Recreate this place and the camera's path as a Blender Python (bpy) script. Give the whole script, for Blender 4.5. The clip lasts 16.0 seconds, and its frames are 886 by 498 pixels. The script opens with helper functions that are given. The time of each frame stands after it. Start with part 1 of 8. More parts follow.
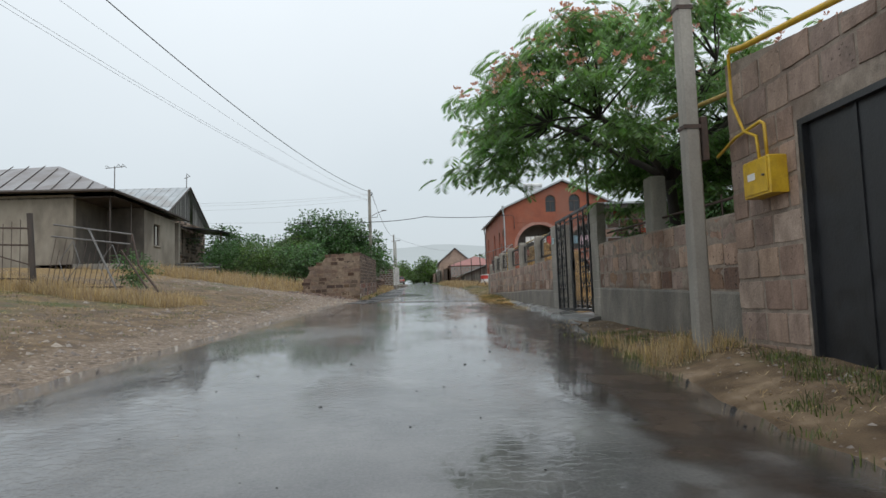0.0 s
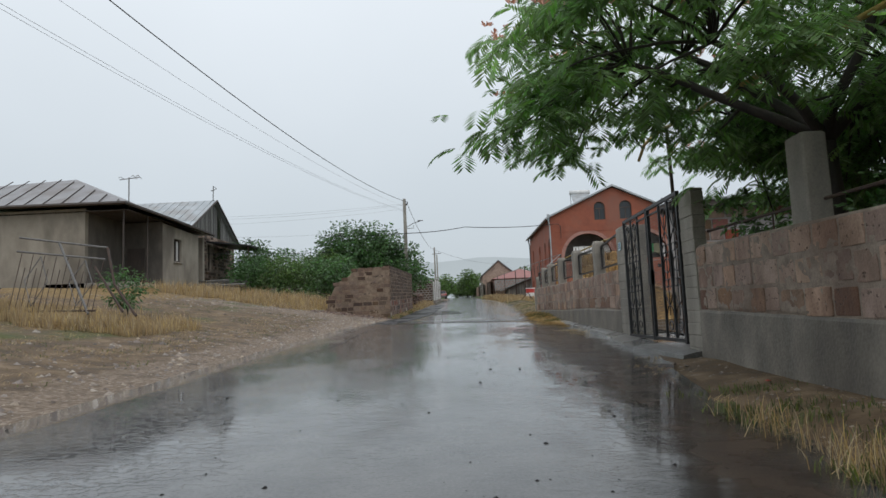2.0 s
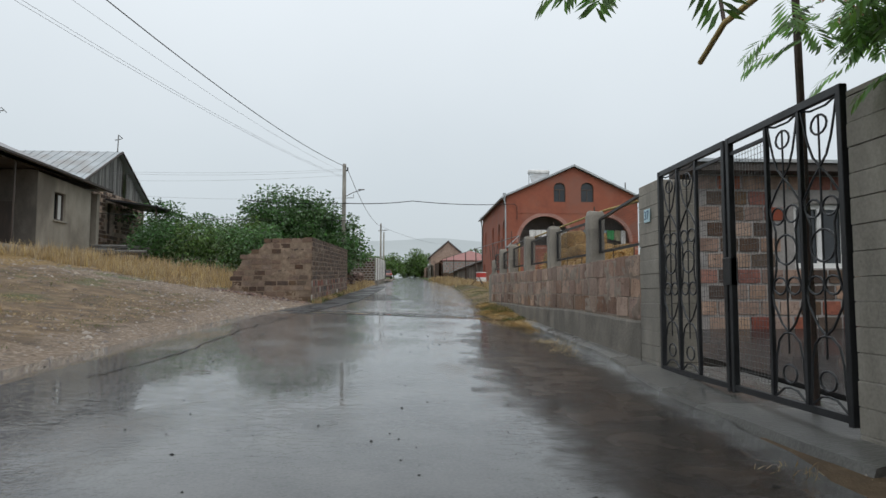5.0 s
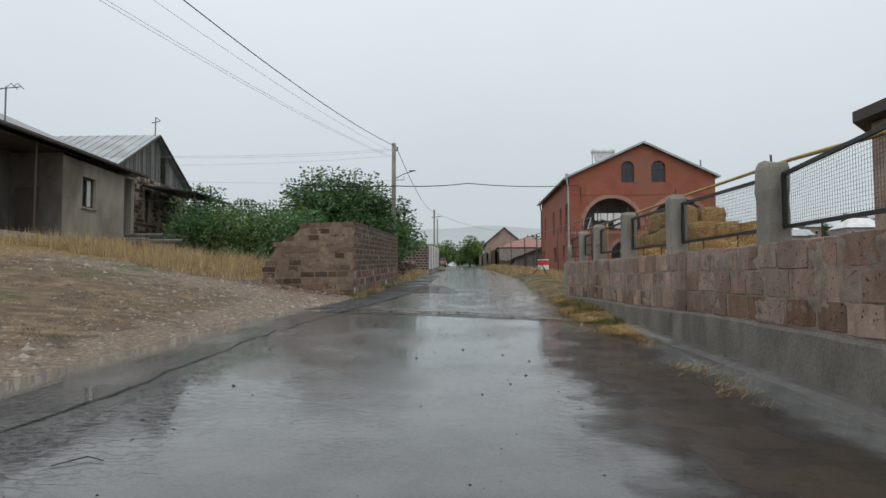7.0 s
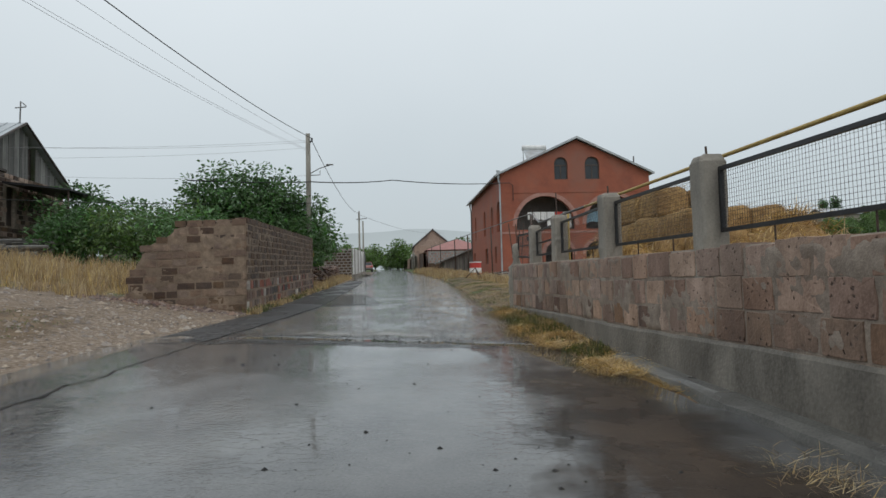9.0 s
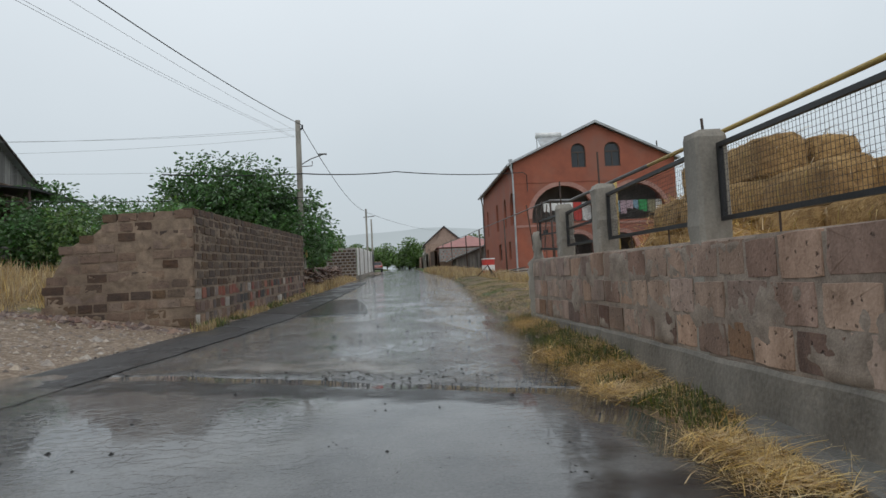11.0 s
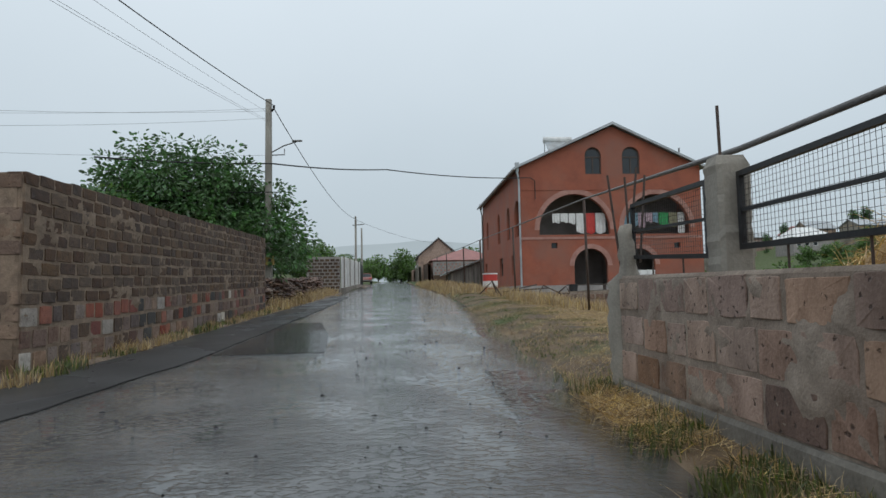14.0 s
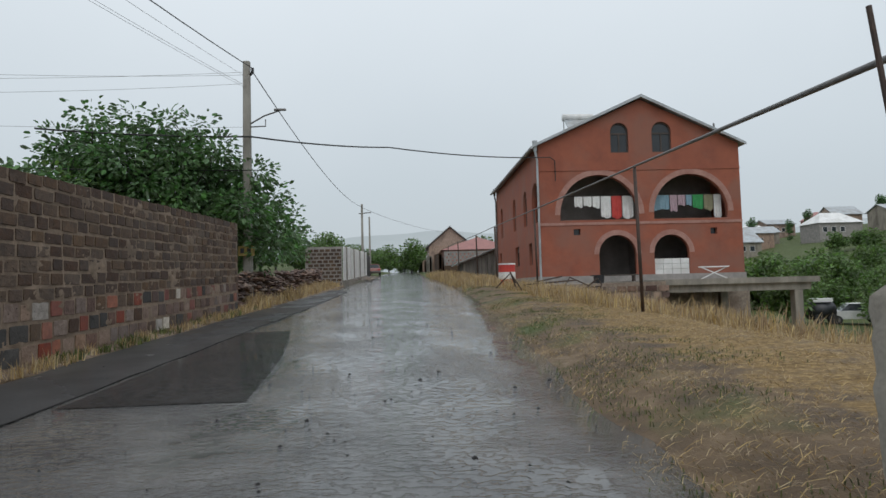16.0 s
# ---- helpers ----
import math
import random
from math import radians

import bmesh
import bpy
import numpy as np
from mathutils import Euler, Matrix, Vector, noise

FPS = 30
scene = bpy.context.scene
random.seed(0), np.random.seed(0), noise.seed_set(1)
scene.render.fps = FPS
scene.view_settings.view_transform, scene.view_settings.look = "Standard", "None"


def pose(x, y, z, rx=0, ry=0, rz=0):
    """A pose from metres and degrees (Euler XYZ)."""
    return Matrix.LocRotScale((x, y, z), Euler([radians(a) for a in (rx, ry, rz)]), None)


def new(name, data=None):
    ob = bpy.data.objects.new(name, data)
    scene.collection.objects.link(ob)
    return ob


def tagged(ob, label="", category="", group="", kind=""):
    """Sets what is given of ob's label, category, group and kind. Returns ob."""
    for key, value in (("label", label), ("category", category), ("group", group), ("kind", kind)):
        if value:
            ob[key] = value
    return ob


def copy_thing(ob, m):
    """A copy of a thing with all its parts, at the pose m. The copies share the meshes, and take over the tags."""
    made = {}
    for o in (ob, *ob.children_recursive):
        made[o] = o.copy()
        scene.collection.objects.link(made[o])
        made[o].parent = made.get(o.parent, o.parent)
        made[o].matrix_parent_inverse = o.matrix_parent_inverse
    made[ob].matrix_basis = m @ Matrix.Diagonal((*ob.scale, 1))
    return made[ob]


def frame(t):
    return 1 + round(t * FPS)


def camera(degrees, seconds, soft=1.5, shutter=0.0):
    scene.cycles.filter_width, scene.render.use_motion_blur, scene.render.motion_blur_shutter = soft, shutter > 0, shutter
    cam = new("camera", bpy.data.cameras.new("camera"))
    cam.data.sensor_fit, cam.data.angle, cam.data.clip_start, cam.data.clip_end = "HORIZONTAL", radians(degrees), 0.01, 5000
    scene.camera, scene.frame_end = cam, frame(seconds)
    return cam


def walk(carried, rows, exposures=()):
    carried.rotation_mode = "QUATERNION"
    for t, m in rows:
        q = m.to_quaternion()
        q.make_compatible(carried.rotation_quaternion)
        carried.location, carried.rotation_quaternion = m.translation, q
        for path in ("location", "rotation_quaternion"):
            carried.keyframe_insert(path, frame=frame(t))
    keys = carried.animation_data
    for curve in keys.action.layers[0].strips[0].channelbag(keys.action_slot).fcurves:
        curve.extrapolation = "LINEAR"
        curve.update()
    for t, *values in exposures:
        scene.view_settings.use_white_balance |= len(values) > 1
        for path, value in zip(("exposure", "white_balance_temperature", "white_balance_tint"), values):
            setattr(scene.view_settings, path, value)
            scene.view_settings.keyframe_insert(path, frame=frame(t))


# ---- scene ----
cam = camera(68.6, 16.0)
METRES, EYE, TILT, LEAN, TURN = 30.0, 1.18, 0.0, 0.0, -2.6
ROWS = [
    (0.0, 0.0, 0.0, 0.0, 0.16, 4.66, 1.95),
    (0.5, 0.0038, 0.0259, 0.0009, 2.82, 5.12, 2.61),
    (1.0, 0.0065, 0.0609, 0.0026, 1.99, 5.12, 3.86),
    (1.5, 0.0076, 0.0888, 0.0044, 4.46, 5.12, 3.59),
    (2.0, 0.007, 0.1246, 0.0077, 4.11, 5.98, 2.49),
    (2.5, 0.0094, 0.1542, 0.0098, 4.07, 5.42, 2.52),
    (3.0, 0.0105, 0.1897, 0.0122, -0.28, 5.5, 1.96),
    (3.5, 0.0135, 0.22, 0.0144, -1.22, 5.26, 0.35),
    (6.0, 0.0097, 0.3764, 0.0203, 0.82, 3.26, -0.17),
    (6.5, 0.0047, 0.4085, 0.0222, 2.7, 2.92, 0.02),
    (7.0, 0.0025, 0.434, 0.0227, 4.28, 3.05, 0.19),
    (7.5, -0.0016, 0.4678, 0.0238, 1.14, 3.36, 0.82),
    (8.0, 0.0001, 0.4966, 0.0253, 1.92, 3.7, 1.41),
    (8.5, 0.0013, 0.5298, 0.0265, -2.06, 3.36, 1.25),
    (11.0, 0.0171, 0.6848, 0.0305, -0.64, 3.16, 2.79),
    (11.5, 0.0172, 0.7136, 0.0312, -0.32, 3.5, 1.86),
    (12.0, 0.0159, 0.743, 0.0323, 1.86, 4.37, 0.89),
    (12.5, 0.0159, 0.7733, 0.0324, 4.7, 4.23, -0.36),
    (13.0, 0.0138, 0.8029, 0.0343, 2.76, 3.73, -0.05),
    (13.5, 0.0168, 0.8359, 0.0348, 2.84, 3.78, 1.18),
    (14.0, 0.015, 0.8659, 0.037, -1.36, 4.36, 1.08),
    (14.5, 0.0182, 0.8998, 0.0394, 0.03, 3.99, 0.23),
    (15.0, 0.0178, 0.9321, 0.0403, -1.1, 3.25, 0.13),
    (15.5, 0.0213, 0.966, 0.0416, -0.13, 3.24, 1.16),
    (16.0, 0.021, 0.9956, 0.0428, -0.25, 3.51, 1.47),
]
walk(cam, [(t, pose(0, 0, EYE, TILT, LEAN, TURN) @ pose(METRES * x, METRES * y, METRES * z, 90 + pitch, roll, yaw)) for t, x, y, z, yaw, pitch, roll in ROWS],
     [(0.0, 0.18, 6450, 10), (1.0, 0.14, 6420, 10), (2.0, 0.03, 6400, 11), (2.5, 0.09, 6400, 11), (3.5, 0.15, 6400, 11), (6.0, 0.04, 6500, 10), (7.0, 0.02, 6500, 10), (8.0, -0.07, 6450, 9), (8.7, -0.06, 6450, 9), (11.0, -0.02, 6400, 10), (13.5, -0.03, 6180, 8), (14.0, -0.09, 6180, 8), (14.5, -0.07, 6230, 9), (15.0, 0.03, 6350, 10), (15.5, -0.06, 6350, 10), (16.0, -0.04, 6380, 10)])
# light: an overcast, rainy sky
world = bpy.data.worlds.new("overcast_sky")
scene.world = world
world.use_nodes = True
wn, wl = world.node_tree.nodes, world.node_tree.links
wn.clear()
w_out = wn.new("ShaderNodeOutputWorld")
w_bg = wn.new("ShaderNodeBackground")
w_sky = wn.new("ShaderNodeTexSky")
w_sky.sky_type, w_sky.sun_disc = "NISHITA", False
w_sky.sun_elevation, w_sky.sun_rotation = radians(55), radians(200)
w_sky.dust_density, w_sky.air_density = 4.0, 1.0
w_mul = wn.new("ShaderNodeVectorMath")
w_mul.operation = "SCALE"
w_mul.inputs["Scale"].default_value = 0.09
w_co = wn.new("ShaderNodeTexCoord")
w_sep = wn.new("ShaderNodeSeparateXYZ")
w_ramp = wn.new("ShaderNodeValToRGB")
SKY_LOW, SKY_MID, SKY_TOP = (0.54, 0.595, 0.625, 1), (0.63, 0.695, 0.73, 1), (1.0, 1.06, 1.10, 1)
w_ramp.color_ramp.elements[0].color, w_ramp.color_ramp.elements[0].position = SKY_LOW, 0.02
w_ramp.color_ramp.elements[1].color, w_ramp.color_ramp.elements[1].position = SKY_TOP, 0.75
w_mid = w_ramp.color_ramp.elements.new(0.22)
w_mid.color = SKY_MID
w_noise = wn.new("ShaderNodeTexNoise")
w_noise.inputs["Scale"].default_value, w_noise.inputs["Detail"].default_value = 2.2, 4
w_add = wn.new("ShaderNodeMath")
w_add.operation, w_add.use_clamp = "MULTIPLY_ADD", True
w_add.inputs[1].default_value = 0.16
w_mix = wn.new("ShaderNodeMix")
w_mix.data_type = "RGBA"
w_mix.inputs["Factor"].default_value = 0.9
wl.new(w_co.outputs["Generated"], w_sep.inputs[0])
wl.new(w_co.outputs["Generated"], w_noise.inputs["Vector"])
wl.new(w_noise.outputs["Fac"], w_add.inputs[0])
wl.new(w_sep.outputs["Z"], w_add.inputs[2])
wl.new(w_add.outputs[0], w_ramp.inputs["Fac"])
wl.new(w_sky.outputs["Color"], w_mul.inputs[0])
wl.new(w_mul.outputs[0], w_mix.inputs["A"])
wl.new(w_ramp.outputs["Color"], w_mix.inputs["B"])
wl.new(w_mix.outputs["Result"], w_bg.inputs["Color"])
w_bg.inputs["Strength"].default_value = 1.0
wl.new(w_bg.outputs[0], w_out.inputs["Surface"])

sun_data = bpy.data.lights.new("sun", "SUN")
sun_data.energy, sun_data.angle, sun_data.color = 0.7, radians(40), (1.0, 0.97, 0.93)
sun = new("sun", sun_data)
sun.matrix_world = pose(0, 0, 60, 35, 0, 20)

# ---- materials ----
MATS = {}


def material(name, dark, light, scale=6.0, rough=(0.6, 0.9), bump=0.3, fine=60.0, metal=0.0, stain=None, stain_scale=0.7,
             stain_amount=0.5, vary=0.0, pits=0.0, coat=0.0, streak=1.0, wave=None, translucent=0.0):
    """Two scales of colour noise, stains, fine relief; everything in metres."""
    m = bpy.data.materials.new(name)
    m.use_nodes = True
    n, l = m.node_tree.nodes, m.node_tree.links
    b = n["Principled BSDF"]
    geo = n.new("ShaderNodeNewGeometry")
    mp = n.new("ShaderNodeMapping")
    mp.inputs["Scale"].default_value = (1, 1, 1 / streak)
    l.new(geo.outputs["Position"], mp.inputs["Vector"])
    n1 = n.new("ShaderNodeTexNoise")
    n1.inputs["Scale"].default_value, n1.inputs["Detail"].default_value, n1.inputs["Roughness"].default_value = scale, 6, 0.6
    l.new(mp.outputs[0], n1.inputs["Vector"])
    n2 = n.new("ShaderNodeTexNoise")
    n2.inputs["Scale"].default_value, n2.inputs["Detail"].default_value = fine, 3
    l.new(geo.outputs["Position"], n2.inputs["Vector"])
    blend = n.new("ShaderNodeMath")
    blend.operation = "MULTIPLY_ADD"
    blend.inputs[1].default_value, blend.inputs[2].default_value = 0.35, -0.175
    l.new(n2.outputs["Fac"], blend.inputs[0])
    tot = n.new("ShaderNodeMath")
    tot.operation = "ADD"
    l.new(n1.outputs["Fac"], tot.inputs[0])
    l.new(blend.outputs[0], tot.inputs[1])
    ramp = n.new("ShaderNodeValToRGB")
    ramp.color_ramp.elements[0].position, ramp.color_ramp.elements[1].position = 0.3, 0.72
    ramp.color_ramp.elements[0].color, ramp.color_ramp.elements[1].color = (*dark, 1), (*light, 1)
    l.new(tot.outputs[0], ramp.inputs["Fac"])
    colour = ramp.outputs["Color"]
    if stain:
        n3 = n.new("ShaderNodeTexNoise")
        n3.inputs["Scale"].default_value, n3.inputs["Detail"].default_value = stain_scale, 5
        l.new(mp.outputs[0], n3.inputs["Vector"])
        r3 = n.new("ShaderNodeValToRGB")
        r3.color_ramp.elements[0].position, r3.color_ramp.elements[1].position = 0.48, 0.66
        r3.color_ramp.elements[0].color, r3.color_ramp.elements[1].color = (0, 0, 0, 1), (stain_amount,) * 3 + (1,)
        l.new(n3.outputs["Fac"], r3.inputs["Fac"])
        mx = n.new("ShaderNodeMix")
        mx.data_type = "RGBA"
        mx.inputs["B"].default_value = (*stain, 1)
        l.new(r3.outputs["Color"], mx.inputs["Factor"])
        l.new(colour, mx.inputs["A"])
        colour = mx.outputs["Result"]
    pit = None
    if pits:
        vo = n.new("ShaderNodeTexVoronoi")
        vo.inputs["Scale"].default_value = 19
        wv_ = n.new("ShaderNodeVectorMath")
        wv_.operation = "MULTIPLY_ADD"
        wv_.inputs[1].default_value = (0.05, 0.05, 0.05)
        l.new(n2.outputs["Color"], wv_.inputs[0])
        l.new(geo.outputs["Position"], wv_.inputs[2])
        l.new(wv_.outputs[0], vo.inputs["Vector"])
        pr = n.new("ShaderNodeMapRange")
        pr.interpolation_type = "SMOOTHSTEP"
        pr.inputs["From Min"].default_value, pr.inputs["From Max"].default_value = 0.10, 0.30
        pr.inputs["To Min"].default_value, pr.inputs["To Max"].default_value = 1.0, 0.0
        l.new(vo.outputs["Distance"], pr.inputs["Value"])
        gate = n.new("ShaderNodeMath")
        gate.operation = "GREATER_THAN"
        gate.inputs[1].default_value = 0.72
        sepc = n.new("ShaderNodeSeparateColor")
        l.new(vo.outputs["Color"], sepc.inputs[0])
        l.new(sepc.outputs[0], gate.inputs[0])
        pm = n.new("ShaderNodeMath")
        pm.operation = "MULTIPLY"
        l.new(pr.outputs[0], pm.inputs[0])
        l.new(gate.outputs[0], pm.inputs[1])
        pa = n.new("ShaderNodeMath")
        pa.operation = "MULTIPLY"
        pa.inputs[1].default_value = pits
        l.new(pm.outputs[0], pa.inputs[0])
        pit = pa.outputs[0]
        mxp = n.new("ShaderNodeMix")
        mxp.data_type = "RGBA"
        mxp.inputs["B"].default_value = (dark[0] * 0.35, dark[1] * 0.33, dark[2] * 0.33, 1)
        l.new(pit, mxp.inputs["Factor"])
        l.new(colour, mxp.inputs["A"])
        colour = mxp.outputs["Result"]
    if vary:
        info = n.new("ShaderNodeObjectInfo")
        isl = n.new("ShaderNodeMath")
        isl.operation = "ADD"
        l.new(info.outputs["Random"], isl.inputs[0])
        l.new(geo.outputs["Random Per Island"], isl.inputs[1])
        fr = n.new("ShaderNodeMath")
        fr.operation = "FRACT"
        l.new(isl.outputs[0], fr.inputs[0])
        hs = n.new("ShaderNodeHueSaturation")
        for sock, lo, hi in (("Value", 1 - vary, 1 + vary), ("Hue", 0.5 - vary * 0.03, 0.5 + vary * 0.03), ("Saturation", 1 - vary * 0.6, 1 + vary * 0.6)):
            mr = n.new("ShaderNodeMapRange")
            mr.inputs["To Min"].default_value, mr.inputs["To Max"].default_value = lo, hi
            if sock == "Saturation":
                wn_ = n.new("ShaderNodeTexWhiteNoise")
                wn_.noise_dimensions = "1D"
                l.new(fr.outputs[0], wn_.inputs["W"])
                l.new(wn_.outputs["Value"], mr.inputs["Value"])
            else:
                l.new(fr.outputs[0], mr.inputs["Value"])
            l.new(mr.outputs[0], hs.inputs[sock])
        l.new(colour, hs.inputs["Color"])
        colour = hs.outputs["Color"]
    l.new(colour, b.inputs["Base Color"])
    rr = n.new("ShaderNodeMapRange")
    rr.inputs["From Min"].default_value, rr.inputs["From Max"].default_value = 0.3, 0.7
    rr.inputs["To Min"].default_value, rr.inputs["To Max"].default_value = rough
    l.new(n1.outputs["Fac"], rr.inputs["Value"])
    l.new(rr.outputs[0], b.inputs["Roughness"])
    b.inputs["Metallic"].default_value = metal
    if coat:
        b.inputs["Coat Weight"].default_value, b.inputs["Coat Roughness"].default_value = coat, 0.12
    bp = n.new("ShaderNodeBump")
    bp.inputs["Strength"].default_value, bp.inputs["Distance"].default_value = bump, 0.02
    if pit:
        sk = n.new("ShaderNodeMath")
        sk.operation = "MULTIPLY_ADD"
        sk.inputs[1].default_value = -0.8
        l.new(pit, sk.inputs[0])
        l.new(tot.outputs[0], sk.inputs[2])
        l.new(sk.outputs[0], bp.inputs["Height"])
    else:
        l.new(tot.outputs[0], bp.inputs["Height"])
    if wave:
        axis, size, depth = wave
        wv = n.new("ShaderNodeTexWave")
        wv.bands_direction = axis
        wv.inputs["Scale"].default_value = 6.2832 / size / 20
        wv.inputs["Distortion"].default_value = 0
        l.new(geo.outputs["Position"], wv.inputs["Vector"])
        b2 = n.new("ShaderNodeBump")
        b2.inputs["Strength"].default_value, b2.inputs["Distance"].default_value = 0.8, depth
        l.new(wv.outputs["Fac"], b2.inputs["Height"])
        l.new(bp.outputs[0], b2.inputs["Normal"])
        bp = b2
    l.new(bp.outputs[0], b.inputs["Normal"])
    if translucent:
        tr = n.new("ShaderNodeBsdfTranslucent")
        l.new(colour, tr.inputs["Color"])
        ms = n.new("ShaderNodeMixShader")
        ms.inputs[0].default_value = translucent
        l.new(b.outputs[0], ms.inputs[1])
        l.new(tr.outputs[0], ms.inputs[2])
        l.new(ms.outputs[0], n["Material Output"].inputs["Surface"])
    MATS[name] = m
    return m


def wet_asphalt(name, dark, light, film, dry, level=0.5, patch=0.55, relief=0.35, ripples=0.10, grain=0.16, scratch=0.02, coat=1.0, ragged=False):
    """Worn asphalt under a film of rain: smooth where the water stands, rougher where the grit comes through."""
    m = bpy.data.materials.new(name)
    m.use_nodes = True
    n, l = m.node_tree.nodes, m.node_tree.links
    b = n["Principled BSDF"]
    geo = n.new("ShaderNodeNewGeometry")

    def tex(scale, detail, stretch=(1, 1, 1)):
        mp = n.new("ShaderNodeMapping")
        mp.inputs["Scale"].default_value = stretch
        l.new(geo.outputs["Position"], mp.inputs["Vector"])
        t = n.new("ShaderNodeTexNoise")
        t.inputs["Scale"].default_value, t.inputs["Detail"].default_value = scale, detail
        l.new(mp.outputs[0], t.inputs["Vector"])
        return t.outputs["Fac"]

    pool = tex(patch, 5, (1.2, 0.7, 1))
    grit = tex(55, 3)
    ripple = tex(4, 4, (0.8, 1.3, 1))
    lump = tex(22, 4)
    tone = tex(1.6, 6)
    ramp = n.new("ShaderNodeValToRGB")
    ramp.color_ramp.elements[0].position, ramp.color_ramp.elements[1].position = 0.32, 0.7
    ramp.color_ramp.elements[0].color, ramp.color_ramp.elements[1].color = (*dark, 1), (*light, 1)
    mixt = n.new("ShaderNodeMath")
    mixt.operation = "MULTIPLY_ADD"
    mixt.inputs[1].default_value = 0.45
    l.new(grit, mixt.inputs[0])
    half = n.new("ShaderNodeMath")
    half.operation = "MULTIPLY_ADD"
    half.inputs[1].default_value, half.inputs[2].default_value = 0.75, -0.1
    l.new(tone, half.inputs[0])
    l.new(half.outputs[0], mixt.inputs[2])
    l.new(mixt.outputs[0], ramp.inputs["Fac"])
    l.new(ramp.outputs["Color"], b.inputs["Base Color"])
    wet = n.new("ShaderNodeMapRange")
    wet.interpolation_type = "SMOOTHSTEP"
    wet.inputs["From Min"].default_value, wet.inputs["From Max"].default_value = level - 0.08, level + 0.08
    wet.inputs["To Min"].default_value, wet.inputs["To Max"].default_value = dry, film
    l.new(pool, wet.inputs["Value"])
    b.inputs["Roughness"].default_value = 0.75
    b.inputs["Coat Weight"].default_value = coat
    b.inputs["Specular IOR Level"].default_value = 0.5 * coat
    b.inputs["Coat IOR"].default_value = 1.36
    l.new(wet.outputs[0], b.inputs["Coat Roughness"])
    amount = n.new("ShaderNodeMapRange")
    amount.inputs["From Min"].default_value, amount.inputs["From Max"].default_value = level - 0.1, level + 0.1
    amount.inputs["To Min"].default_value, amount.inputs["To Max"].default_value = grain, 0.006
    l.new(pool, amount.inputs["Value"])
    hh = n.new("ShaderNodeMath")
    hh.operation = "MULTIPLY_ADD"
    l.new(grit, hh.inputs[0])
    l.new(amount.outputs[0], hh.inputs[1])
    r2 = n.new("ShaderNodeMath")
    r2.operation = "MULTIPLY"
    r2.inputs[1].default_value = ripples
    l.new(ripple, r2.inputs[0])
    r3 = n.new("ShaderNodeMath")
    r3.operation = "MULTIPLY"
    l.new(lump, r3.inputs[0])
    l.new(amount.outputs[0], r3.inputs[1])
    r4 = n.new("ShaderNodeMath")
    r4.operation = "ADD"
    l.new(r2.outputs[0], r4.inputs[0])
    l.new(r3.outputs[0], r4.inputs[1])
    # shallow scars across the surface, sharp at their edges
    scar = n.new("ShaderNodeMapRange")
    scar.interpolation_type = "SMOOTHSTEP"
    scar.inputs["From Min"].default_value, scar.inputs["From Max"].default_value = 0.47, 0.60
    l.new(tex(13.0, 7, (0.75, 1.3, 1)), scar.inputs["Value"])
    r5 = n.new("ShaderNodeMath")
    r5.operation = "MULTIPLY_ADD"
    r5.inputs[1].default_value = scratch
    l.new(scar.outputs[0], r5.inputs[0])
    l.new(r4.outputs[0], r5.inputs[2])
    l.new(r5.outputs[0], hh.inputs[2])
    if ragged:
        at = n.new("ShaderNodeAttribute")
        at.attribute_name = "fade"
        thin = n.new("ShaderNodeMath")
        thin.operation = "MULTIPLY_ADD"
        thin.inputs[1].default_value = 1.5
        l.new(tex(2.6, 7), thin.inputs[0])
        l.new(at.outputs["Fac"], thin.inputs[2])
        cover = n.new("ShaderNodeMapRange")
        cover.inputs["From Min"].default_value, cover.inputs["From Max"].default_value = 0.92, 1.55
        l.new(thin.outputs[0], cover.inputs["Value"])
        l.new(cover.outputs[0], b.inputs["Alpha"])
    bp = n.new("ShaderNodeBump")
    bp.inputs["Strength"].default_value, bp.inputs["Distance"].default_value = relief, 0.022
    l.new(hh.outputs[0], bp.inputs["Height"])
    l.new(bp.outputs[0], b.inputs["Coat Normal"])
    l.new(bp.outputs[0], b.inputs["Normal"])
    MATS[name] = m
    return m


M_ROAD = wet_asphalt("wet_old_asphalt", (0.032, 0.032, 0.033), (0.105, 0.103, 0.099), 0.010, 0.075, 0.41, 0.55, 0.8, 0.045, 0.22, 0.035)
M_ROAD2 = wet_asphalt("wet_rough_asphalt", (0.014, 0.0142, 0.0145), (0.092, 0.089, 0.084), 0.02, 0.085, 0.47, 1.0, 0.85, 0.06, 0.32, 0.22)
M_STRIP = wet_asphalt("wet_dark_asphalt", (0.024, 0.0243, 0.025), (0.058, 0.058, 0.059), 0.14, 0.28, 0.55, 0.8, 0.8, 0.06, 0.18, 0.03, 0.36)
# near-black base and thin coat imitate the dark reflection of a tree
M_PATCH = wet_asphalt("dark_asphalt_patch", (0.004, 0.004, 0.0045), (0.020, 0.019, 0.019), 0.01, 0.05, 0.36, 1.4, 0.7, 0.03, 0.14, 0.05, 0.5)
M_MORTAR = material("cement_mortar", (0.168, 0.134, 0.106), (0.355, 0.292, 0.237), 7, (0.7, 0.95), 0.7, 60, stain=(0.13, 0.085, 0.062), stain_scale=1.1, stain_amount=0.55)
M_WETCON = wet_asphalt("wet_concrete", (0.055, 0.053, 0.048), (0.15, 0.145, 0.13), 0.08, 0.3, 0.55, 0.9, 0.8, 0.1, 0.25)
